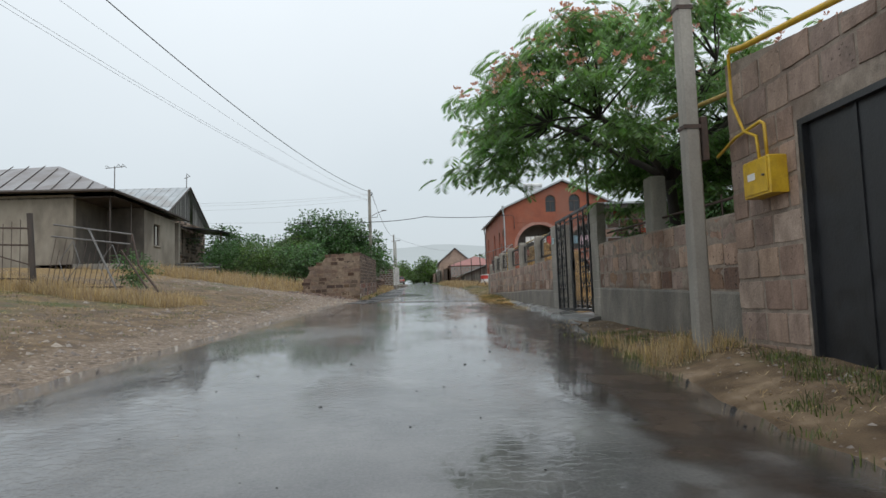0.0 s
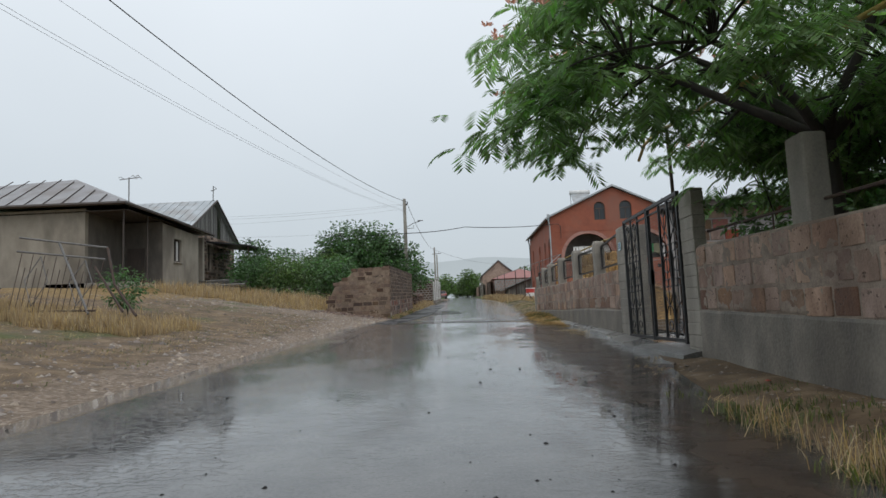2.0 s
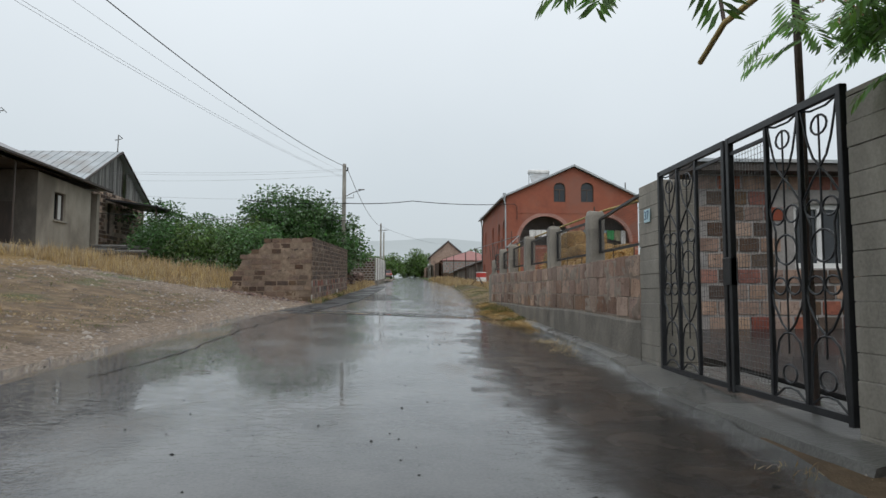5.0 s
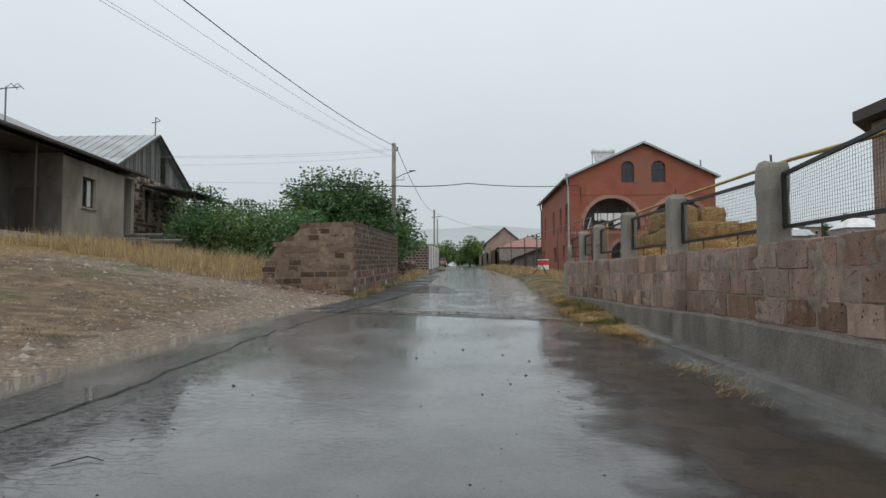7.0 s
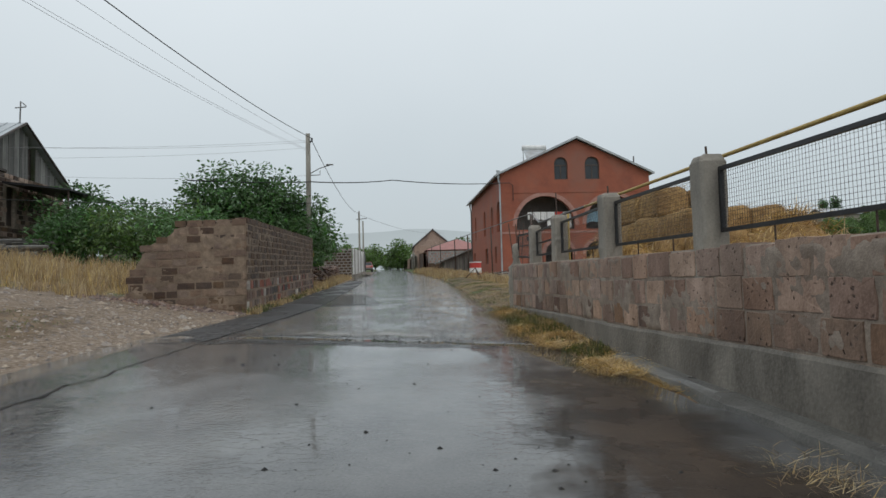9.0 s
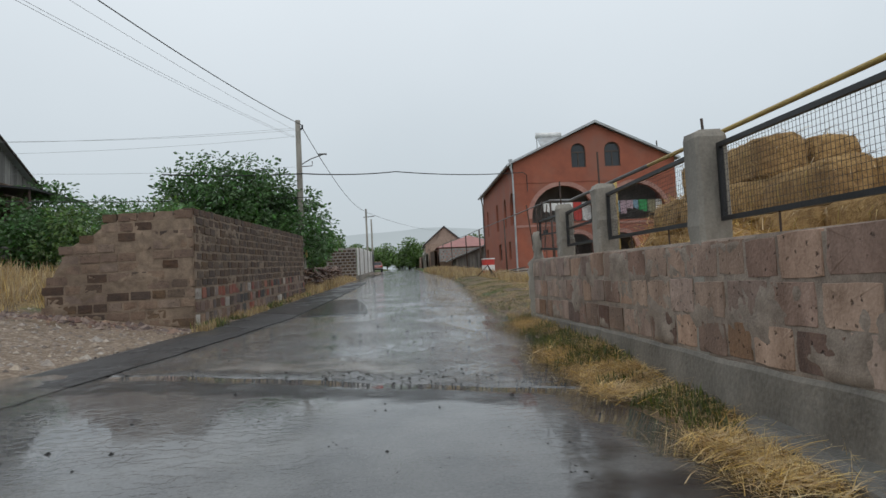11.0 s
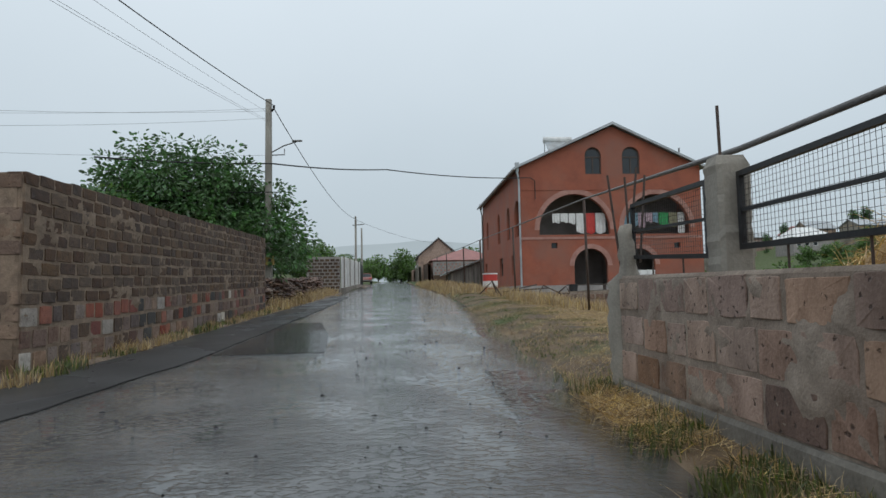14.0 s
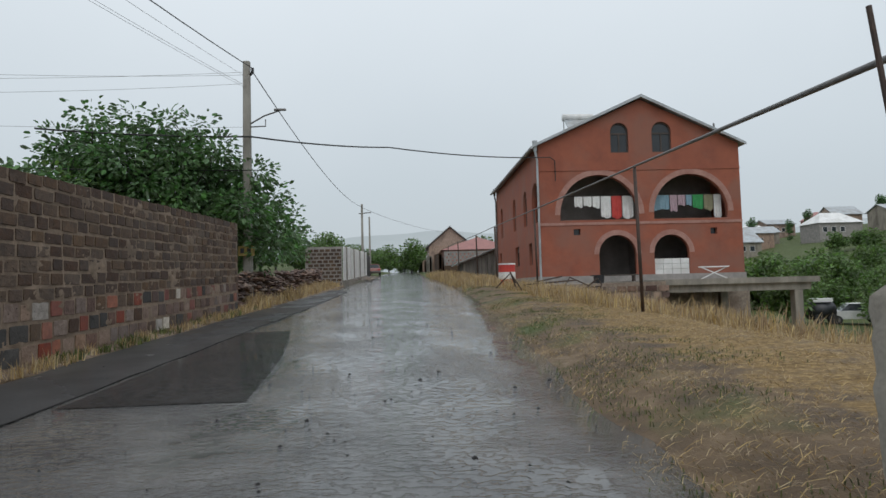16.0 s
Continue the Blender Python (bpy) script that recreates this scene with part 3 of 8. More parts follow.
def build_ground():
    xs = spread(-1500, 1500, -16.0, 13.0, 0.28)
    ys = spread(-120, 2200, -3.0, 46.0, 0.33)
    verts, gravel, straw, green = [], [], [], []
    for y in ys:
        xl, xr = float(np.interp(y, *EDGE_L)), float(np.interp(y, *EDGE_R))
        for x in xs:
            verts.append((x, y, land(x, y)))
            g = s = k = 0.0
            if x < xl:
                d = xl - x
                # stony verge, brown yard, the paler track to the house, dry grass in front of it
                g = 0.62 * (1 - sm(0.6, 2.4, d)) + 0.62 * math.exp(-((y - 31 - 0.25 * d) / 3.2) ** 2) * sm(0, 1, d) * (1 - sm(9, 13, d)) * sm(18, 24, y)
                s = 0.75 * sm(8.0, 11.5, d) * sm(24, 30, y) + 0.25 * sm(3, 8, d) + 0.30 * sm(2.0, 3.6, d) * (1 - sm(22, 27, y)) + 0.7 * sm(33, 36, y) * sm(0.1, 0.5, d)
                k = (0.35 + 0.08 * (1 - sm(17, 24, y))) * sm(1.8, 3.6, d) * (1 - sm(8, 12, d)) + 0.9 * sm(60, 90, y) + 0.85 * sm(18, 30, d) + 0.8 * sm(44, 50, y) * sm(5, 9, d)
            elif x > xr:
                d = x - xr
                g = 0.35 * (1 - sm(0.0, 0.8, d)) + 0.4 * math.exp(-((x - 5.6) / 1.5) ** 2 - ((y - 39) / 4) ** 2)
                s = 0.36 * sm(32.0, 33.5, y) * sm(0.5, 2.0, d) + 0.28 * sm(23, 27, y) + 0.35 * sm(38, 44, y) * sm(1.5, 3.5, d)
                k = 0.44 * (1 - sm(0.6, 2.3, d)) * sm(25, 34, y) + 1.0 * sm(16, 26, x) + 0.6 * sm(75, 100, y) + 0.25 * (1 - sm(9, 12, y))
            gravel.append(g), straw.append(s), green.append(k)
    w = len(xs)
    faces = [(j * w + i, j * w + i + 1, (j + 1) * w + i + 1, (j + 1) * w + i) for j in range(len(ys) - 1) for i in range(w - 1)]
    me = bpy.data.meshes.new("ground")
    me.from_pydata(verts, [], faces)
    for nm, vals in (("gravel", gravel), ("straw", straw), ("green", green)):
        me.attributes.new(nm, "FLOAT", "POINT").data.foreach_set("value", vals)
    me.polygons.foreach_set("use_smooth", [True] * len(me.polygons))
    me.materials.append(ground_material())
    tagged(new("ground", me), "brown wet earth with gravel, dry grass and weeds", "ground", kind="structure")


def wob(y, k, a=0.10):
    return a * (noise.noise((y * 0.55, k, 0.0)) + 0.6 * noise.noise((y * 1.9, k, 4.0)) + 0.35 * noise.noise((y * 5.5, k, 9.0)))


def road_z(x, y):
    xl, xr = float(np.interp(y, *EDGE_L)), float(np.interp(y, *EDGE_R))
    u = (x - (xl + xr) / 2) / ((xr - xl) / 2)
    return slope(y) + 0.035 * (1 - u * u) + 0.006 * noise.noise((x * 0.8, y * 0.5, 2.0))


def cross_joint(x):
    """Where the smoother stretch of asphalt ends."""
    return 27.35 - 0.44 * x + 0.12 * noise.noise((x * 1.3, 3.0, 0.0)) + 0.05 * noise.noise((x * 5, 8.0, 0.0))


def sheet(name, y_list, left, right, lift, mat, label, category, cols=14, skirt=0.05, warp=True):
    verts, faces = [], []
    for j, y in enumerate(y_list):
        a, c = left(y), right(y)
        row = [a + (c - a) * i / (cols - 1) for i in range(cols)]
        for i, x in enumerate(row):
            yy = y + (cross_joint(x) - 27.3) * max(0.0, 1 - abs(y - 27.3) / 6.0) if warp else y
            edge = i in (0, cols - 1) or j in (0, len(y_list) - 1)
            up = lift(y) if callable(lift) else lift
            verts.append((x, yy, road_z(x, yy) + (up - skirt if edge else up)))
            if i in (1, cols - 2):
                e = row[0] if i == 1 else row[-1]
                verts[-1] = (e + (0.02 if i == 1 else -0.02), yy, road_z(e, yy) + (up - skirt if j in (0, len(y_list) - 1) else up))
    for j in range(len(y_list) - 1):
        for i in range(cols - 1):
            k = j * cols + i
            faces.append((k, k + 1, k + cols + 1, k + cols))
    me = bpy.data.meshes.new(name)
    me.from_pydata(verts, [], faces)
    me.polygons.foreach_set("use_smooth", [0 < k % (cols - 1) < cols - 2 and 0 < k // (cols - 1) < len(y_list) - 2 for k in range(len(faces))])
    rows = len(y_list)
    fade = [0.75 * min(1.0, min(k % cols, cols - 1 - k % cols) / (0.3 * cols), min(k // cols, rows - 1 - k // cols) / min(0.4 * rows, 8)) for k in range(len(verts))]
    me.attributes.new("fade", "FLOAT", "POINT").data.foreach_set("value", fade)
    me.materials.append(mat)
    return tagged(new(name, me), label, category, kind="structure")


def build_roads():
    near = list(np.arange(-60, -4, 2.0)) + list(np.arange(-4, 27.2, 0.3)) + [27.27, 27.3]
    sheet("road_near", near, lambda y: float(np.interp(y, *EDGE_L)) + wob(y, 1), lambda y: float(np.interp(y, *EDGE_R)) + wob(y, 5, 0.16),
          lambda y: 0.025 - 0.019 * sm(26.0, 27.2, y), M_ROAD, "smooth grey asphalt village road shining with rain", "road", 24, 0.02)
    far = list(np.arange(27.1, 62, 0.3)) + list(np.arange(62, 230, 2.0))
    sheet("road_far", far, lambda y: float(np.interp(y, *EDGE_L)) + wob(y, 1), lambda y: float(np.interp(y, *EDGE_R)) + wob(y, 5, 0.2),
          0.0, M_ROAD2, "rough worn wet asphalt village road", "road", 24)
    # muddy water; its wider middle stretch stands in for the wall's dark reflection
    mud = ([2, 6, 9, 13, 17, 20, 24, 26], [1.6, 1.75, 2.1, 2.15, 1.95, 2.0, 2.45, 2.95])
    sheet("muddy_margin", list(np.arange(2, 26, 0.3)), lambda y: float(np.interp(y, *mud)) - 0.45 + wob(y, 12, 0.45), lambda y: float(np.interp(y, *EDGE_R)) + wob(y, 5, 0.16) - 0.05,
          0.0285, M_MUD, "brown muddy rain water film, widened for the wall's dark reflection", "mud", 18, 0.0, warp=True)
    sheet("asphalt_band", list(np.arange(26.25, 27.28, 0.09)), lambda y: -3.0 + wob(y, 51, 0.4), lambda y: 3.0 + wob(y, 53, 0.3), lambda y: 0.0285 - 0.019 * sm(26.0, 27.2, y), M_BAND, "rough dark asphalt band across the road at the joint", "road", 30, 0.0)
    joint = ([15, 17, 24, 29.3, 32.3, 35, 48, 60, 64], [-3.4, -2.4, -2.5, -1.86, -1.45, -1.13, -0.96, -0.95, -1.6])
    sheet("road_edge_strip", list(np.arange(27.6, 63.5, 0.3)), lambda y: float(np.interp(y, *EDGE_L)) + wob(y, 1) + 0.02, lambda y: float(np.interp(y, *joint)) + wob(y, 7, 0.05),
          lambda y: 0.031 - 0.025 * sm(26.5, 28.5, y), M_STRIP, "darker smooth asphalt strip along the road edge", "road", 10, 0.0, warp=False)
    sheet("road_joint", list(np.arange(16.5, 61.5, 0.3)), lambda y: float(np.interp(y, *joint)) + wob(y, 7, 0.05 + 0.11 * (1 - sm(25, 29, y))) - 0.010, lambda y: float(np.interp(y, *joint)) + wob(y, 7, 0.05 + 0.11 * (1 - sm(25, 29, y))) - 0.006 + max(0.0, 0.018 + 0.05 * noise.noise((y * 1.9, 1, 1))),
          lambda y: 0.034 - 0.025 * sm(26.5, 28.5, y), M_TAR, "dark open joint between two asphalt layers", "road joint", 4, 0.0, warp=False)
    sheet("sand_wash", list(np.arange(27.28, 28.9, 0.1)), lambda y: -2.2 + wob(y, 31, 0.5), lambda y: 2.9 + wob(y, 33, 0.5), 0.006, M_SAND, "pale washed sand along the asphalt joint", "sand", 20, 0.0)
    # wet patch; the walnut's dark reflection is put into its colour
    sheet("flooded_patch", list(np.arange(35.5, 41.9, 0.3)), lambda y: -1.02 + wob(y, 7, 0.03), lambda y: float(np.interp(y, [35.5, 38, 41.8], [0.55, 0.35, -0.2])) + wob(y, 9, 0.05),
          0.006, M_PATCH, "rectangular asphalt patch under rain water, darkened for a tree's reflection", "road", 10, 0.0, warp=False)


build_ground()
build_roads()
# ---- walls of block ----
def block_meshes(mat, n=5, seed=3):
    """A few uneven blocks, one metre each way: dressed face towards -x with a worn, crooked outline."""
    out = []
    for k in range(n):
        r = random.Random(seed * 100 + k)
        edge = []
        for (ya, za), (yb, zb) in (((-1, -1), (1, -1)), ((1, -1), (1, 1)), ((1, 1), (-1, 1)), ((-1, 1), (-1, -1))):
            for s in (0.025, 0.30, 0.66, 0.975):
                edge.append((ya + (yb - ya) * s, za + (zb - za) * s))
        m = len(edge)
        outer, inner = [], []
        for y, z in edge:
            cut = 1.0 - 0.065 * r.random() ** 2 - (0.03 * r.random() if abs(y) > 0.85 and abs(z) > 0.85 else 0)
            outer.append((-0.48, y * 0.5 * cut, z * 0.5 * cut))
            inner.append((-0.5 + r.uniform(-0.012, 0.015), y * 0.5 * (cut - 0.014), z * 0.5 * (cut - 0.022)))
        back = [(0.5, p[1], p[2]) for p in outer]
        b = Build()
        b.v = inner + outer + back + [(-0.5 - r.uniform(0, 0.015), r.uniform(-0.12, 0.12), r.uniform(-0.12, 0.12))]
        for i in range(m):
            q = (i + 1) % m
            b.f += [(i, q, 3 * m), (q, i, m + i, m + q), (m + q, m + i, 2 * m + i, 2 * m + q)]
        out.append(fixed(b.mesh("block", mat)))
    return out


class Pieces:
    """Blocks of a wall: the first ones as objects of their own, the rest joined."""

    def __init__(self, parent, limit=300, name="block"):
        self.parent, self.limit, self.name, self.count = parent, limit, name, 0
        self.inv = base_of(parent).inverted()
        self.rest = {}

    def add(self, me, m):
        self.count += 1
        if self.count <= self.limit:
            ob = new(self.name, me)
            ob.parent = self.parent
            ob.matrix_parent_inverse = self.inv
            ob.matrix_basis = m
        else:
            self.rest.setdefault(me.materials[0].name, []).append((me, m))

    def finish(self):
        for mname, lst in self.rest.items():
            b = Build()
            for me, m in lst:
                k = len(b.v)
                b.v += [tuple(m @ v.co) for v in me.vertices]
                b.f += [tuple(k + i for i in p.vertices) for p in me.polygons]
            ob = part("masonry", b, MATS[mname], self.parent, tidy=False)
            tagged(ob, kind="stuff")


def scaled(x, y, z, sx, sy, sz, rz=0):
    return pose(x, y, z, 0, 0, rz) @ Matrix.Diagonal((sx, sy, sz, 1))


def course(pieces, meshes, r, y0, y1, z0f, height, face_x, depth, width, joint, turn=0, spots=None):
    """One course along y, its face at face_x looking to -x (or, turned, to +x)."""
    y = y0
    while y < y1 - 0.06:
        w = min(width * r.uniform(0.72, 1.3), y1 - y)
        if y1 - y - w < 0.12:
            w = y1 - y
        z0 = z0f(y + w / 2)
        h = height * r.uniform(0.90, 1.03)
        z0 += r.uniform(-0.012, 0.012)
        me = r.choice(meshes)
        flip = r.choice((0, 180))
        if spots:
            me = spots(r, y, me)
        s = 1 if not turn else -1
        pieces.add(me, scaled(face_x + s * (depth / 2 + r.uniform(-0.017, -0.003)), y + w / 2, z0 + height / 2, depth, w - joint, h - joint, 180 if turn else 0) @ Matrix.Rotation(radians(flip), 4, 'X'))
        y += w


def mortar_skin(parent, mat, along, a0, a1, low, high, face, out, seed, cover=0.5, step=0.045):
    """The pointing: an uneven coat of mortar, a little behind the blocks and smeared over their edges here and there."""
    b = Build()
    cols = int((a1 - a0) / step)
    rows = int((high((a0 + a1) / 2) - low((a0 + a1) / 2)) / step)
    for i in range(cols + 1):
        a = a0 + (a1 - a0) * i / cols
        lo, hi = low(a), high(a)
        for j in range(rows + 1):
            z = lo + (hi - lo) * j / rows
            q = noise.noise((a * 1.7, z * 2.6, seed)) + 0.6 * noise.noise((a * 5.5, z * 7.5, seed + 3)) + 0.5 * noise.noise((a * 15, z * 15, seed + 7))
            d = face + out * (-0.006 + 0.030 * (q + cover - 0.5))
            if i in (0, cols) or j in (0, rows):
                d = face - out * 0.03
            b.v.append((d, a, z) if along == "y" else (a, d, z))
    n = rows + 1
    b.f = [(i * n + j, (i + 1) * n + j, (i + 1) * n + j + 1, i * n + j + 1) for i in range(cols) for j in range(rows)]
    return part("pointing", b, mat, parent, "rough smeared mortar between the blocks", smooth=True)


TUFFS = block_meshes(M_TUFF, 6, 5)
TUFFG = block_meshes(M_TUFF_G, 5, 6)
WETTUFF = block_meshes(M_RUSTSTONE, 4, 17)
BROWNS = block_meshes(M_BROWN, 6, 7)
MIXED = block_meshes(M_MIXED, 6, 8)
REDS = block_meshes(M_REDST, 3, 9)
PALES = block_meshes(material("pale_limestone", (0.26, 0.23, 0.20), (0.48, 0.44, 0.39), 8, (0.7, 0.95), 0.6, 45, vary=0.3, pits=0.5), 3, 12)
DARKS = block_meshes(material("black_basalt", (0.022, 0.020, 0.019), (0.07, 0.065, 0.06), 8, (0.6, 0.9), 0.6, 45, vary=0.3), 3, 13)
DULL = block_meshes(material("smeared_tuff", (0.115, 0.076, 0.055), (0.235, 0.165, 0.122), 7, (0.7, 0.95), 0.7, 45, stain=(0.10, 0.07, 0.055), stain_scale=2, stain_amount=0.5, vary=0.2, pits=0.8), 5, 16)
WALL_X = 3.72


def top_right(y):
    return float(np.interp(y, [7, 10.4, 13, 17, 21, 25, 32], [2.08, 2.17, 2.24, 2.23, 2.25, 2.32, 2.46]))


def base_right(y):
    return float(np.interp(y, [7, 13, 17, 21, 25, 28, 32], [1.17, 1.36, 1.39, 1.47, 1.46, 1.50, 1.50]))


def wall_core(name, ys, label, x0, x1, low, high, mat):
    b = Build()
    rings = []
    for y in ys:
        rings.append([(x0, y, low(y)), (x1, y, low(y)), (x1, y, high(y)), (x0, y, high(y))])
    b.loft(rings)
    ob = single(name, b, mat, label, "wall", kind="structure")
    return ob


def build_right_walls():
    for name, y0, y1, seed in (("wall_garden", 7.2, 12.85, 11), ("wall_yard", 17.3, 31.95, 12)):
        ys = list(np.arange(y0, y1, 0.5)) + [y1]
        ob = wall_core(name, ys, "pink tuff block wall on a concrete footing", WALL_X + 0.0, WALL_X + 0.34, lambda y: land(WALL_X, y) - 0.3, lambda y: top_right(y) - 0.015, M_MORTAR)
        # concrete footing, a little proud
        f = Build()
        r = random.Random(seed)
        rings = []
        for y in list(np.arange(y0, y1, 0.25)) + [y1]:
            lo, hi = land(WALL_X, y) - 0.3, base_right(y) + 0.012 * noise.noise((y * 2, seed, 0))
            p = 0.02 * noise.noise((y * 1.3, 5.0, seed)) + 0.01 * noise.noise((y * 4.5, 5.0, seed))
            rings.append([(WALL_X - 0.035 + p, y, lo), (WALL_X + 0.02, y, lo), (WALL_X + 0.02, y, hi), (WALL_X - 0.008 + p, y, hi), (WALL_X - 0.022 + p, y, hi - 0.03)])
        f.loft(rings)
        part("footing", f, M_FOOT, ob, "grey cast concrete footing with water stains")
        pcs = Pieces(ob, 300)
        n = 3
        for c in range(n):
            def pick(rr, y, me, c=c):
                wet = noise.noise((y * 0.55, c * 2.0, 6.0))
                if c == 0 and (wet > -0.12 or y < 13) and rr.random() < 0.75:
                    return rr.choice(WETTUFF)
                if c > 0 and wet > 0.22 and rr.random() < 0.5:
                    return rr.choice(WETTUFF + TUFFG)
                return rr.choice(TUFFS + TUFFG) if rr.random() < 0.3 else me
            course(pcs, TUFFS, r, y0, y1, lambda y, c=c: base_right(y) + (top_right(y) - base_right(y)) * c / n, 0.30, WALL_X, 0.25, 0.46, 0.030, 0, pick)
        mortar_skin(ob, M_MORTAR, "y", y0, y1, lambda y: base_right(y) - 0.02, lambda y: top_right(y) + 0.012, WALL_X, -1, seed, 0.80 if seed == 11 else 0.74)
        pcs.finish()


def concrete_post(y, z1, w=0.27, seed=0, x=WALL_X + 0.10, z0=None):
    """A cast post with a rounded, chipped head, standing in the wall."""
    r = random.Random(seed)
    b = Build()
    z0 = land(x, y) if z0 is None else z0
    rings = []
    a = w / 2
    for s in [0.06 * q for q in range(16)]:
        z = z0 + (z1 - 0.07 - z0) * s / 0.9
        c = 0.024 + 0.014 * r.random() ** 3
        k = [0.007 * noise.noise((z * 2.2, q * 3.0, seed)) + r.uniform(-0.0015, 0.0015) - (0.010 if r.random() < 0.06 else 0) for q in range(4)]
        rings.append([(x - a + c, y - a + k[0], z), (x + a - c, y - a + k[0], z), (x + a + k[1], y - a + c, z), (x + a + k[1], y + a - c, z),
                      (x + a - c, y + a + k[2], z), (x - a + c, y + a + k[2], z), (x - a + k[3], y + a - c, z), (x - a + k[3], y - a + c, z)])
    for s, z in ((0.93, z1 - 0.03), (0.8, z1)):
        rings.append([(x + (p[0] - x) * s, y + (p[1] - y) * s, z + r.uniform(-0.03, 0.01)) for p in rings[15]])
    b.loft(rings)
    return single("concrete_post", b, M_CONCRETE, "rough grey concrete fence post with a rounded top", "post", "posts of the yard wall", smooth=False)


POSTS = [(19.7, 3.09), (22.68, 3.16), (25.45, 3.21), (28.21, 3.22), (30.17, 3.22)]


def build_left_wall():
    """High wall of brown blocks over courses of mixed coloured stone, with a broken return towards the yard."""
    x = -2.82
    y0, y1 = 33.95, 48.2

    def low(y):
        return slope(y) + 0.02

    def top(y):
        return float(np.interp(y, [33.9, 40, 48.2], [3.92, 4.15, 4.45]))
    ob = wall_core("wall_left", list(np.arange(y0 + 0.03, y1 - 0.03, 0.6)) + [y1 - 0.03], "tall brown block wall on red and black stone courses", x - 0.30, x - 0.0,
                   lambda y: low(y) - 0.3, lambda y: top(y) - 0.02, M_MORTAR_L)
    r = random.Random(21)
    pcs = Pieces(ob, 300)
    rows = [(0.0, 0.26, "m"), (0.26, 0.27, "m"), (0.53, 0.27, "m")]
    z = 0.80
    n = 9
    for c in range(3):
        def pick(rr, y, me, c=c):
            q = rr.random()
            if q > 0.965:
                return rr.choice(PALES)
            if q > 0.86:
                return rr.choice(DARKS)
            if c == 2 and q < 0.62 and noise.noise((y * 0.8, 3.0, 1.0)) > 0.0:
                return rr.choice(REDS)
            if q < 0.05 or (q < 0.3 and noise.noise((y * 0.8, 9.0, c)) > 0.25):
                return rr.choice(REDS)
            if q < 0.55:
                return rr.choice(MIXED)
            return rr.choice(MIXED + BROWNS)
        course(pcs, MIXED, r, y0, y1, lambda y, c=c: low(y) + rows[c][0] + 0.02, 0.265, x, 0.22, 0.33, 0.045, 1, pick)
    for c in range(n):
        course(pcs, BROWNS, r, y0 + 0.12 * (c % 2), y1 - 0.1 * (c % 3), lambda y, c=c: low(y) + z + (top(y) - low(y) - z) * c / n,
               0.195, x, 0.22, 0.37, 0.040, 1)
    pcs.finish()
    mortar_skin(ob, M_MORTAR_L, "y", y0, y1, lambda y: low(y), lambda y: top(y) - 0.02, x, 1, 4, 0.52, 0.05)
    # the return wall, stepped down where it has fallen
    xe = -5.85

    def wing_top(xx):
        return float(np.interp(xx, [-5.85, -5.6, -5.3, -4.8, -4.5, -4.1, -2.8], [2.45, 2.75, 3.3, 3.55, 3.80, 3.86, 3.90]))

    def wing_low(xx):
        return float(np.interp(xx, [-5.85, -2.8], [1.95, 1.52])) - 0.1
    b = Build()
    rings = []
    for xx in np.arange(xe + 0.08, x - 0.05, 0.12):
        rings.append([(xx, y0 - 0.01, wing_low(xx) - 0.3), (xx, y0 + 0.26, wing_low(xx) - 0.3), (xx, y0 + 0.26, wing_top(xx) - 0.13), (xx, y0 - 0.01, wing_top(xx) - 0.13)])
    b.loft(rings)
    wing = single("wall_left_return", b, M_MORTAR_L, "broken end of a brown block wall, stepped down", "wall", kind="structure")
    pcs = Pieces(wing, 300)
    h = 0.2
    c = 0
    while 1.5 + c * h < 3.85:
        xx = xe + 0.1 * (c % 2)
        while xx < x - 0.1:
            w = min(0.38 * r.uniform(0.75, 1.25), x - xx)
            zc = 1.5 + c * h + 0.02 * (xx - x)
            if zc > wing_low(xx + w / 2) - 0.15 and zc + h * 0.8 < wing_top(xx + w / 2) + 0.06:
                if r.random() < 0.14:
                    xx += w
                    continue
                me = r.choice(BROWNS if r.random() < 0.45 else DULL)
                pcs.add(me, scaled(xx + w / 2, y0 - 0.01 + 0.13 + r.uniform(-0.017, -0.003), zc + h / 2, 0.26, w - 0.03, h - 0.035, 90))
            xx += w
        c += 1
    pcs.finish()
    mortar_skin(wing, M_MORTAR_L, "x", xe + 0.1, x - 0.02, lambda q: wing_low(q), lambda q: wing_top(q) - 0.1, y0 - 0.012, -1, 9, 0.58, 0.05)


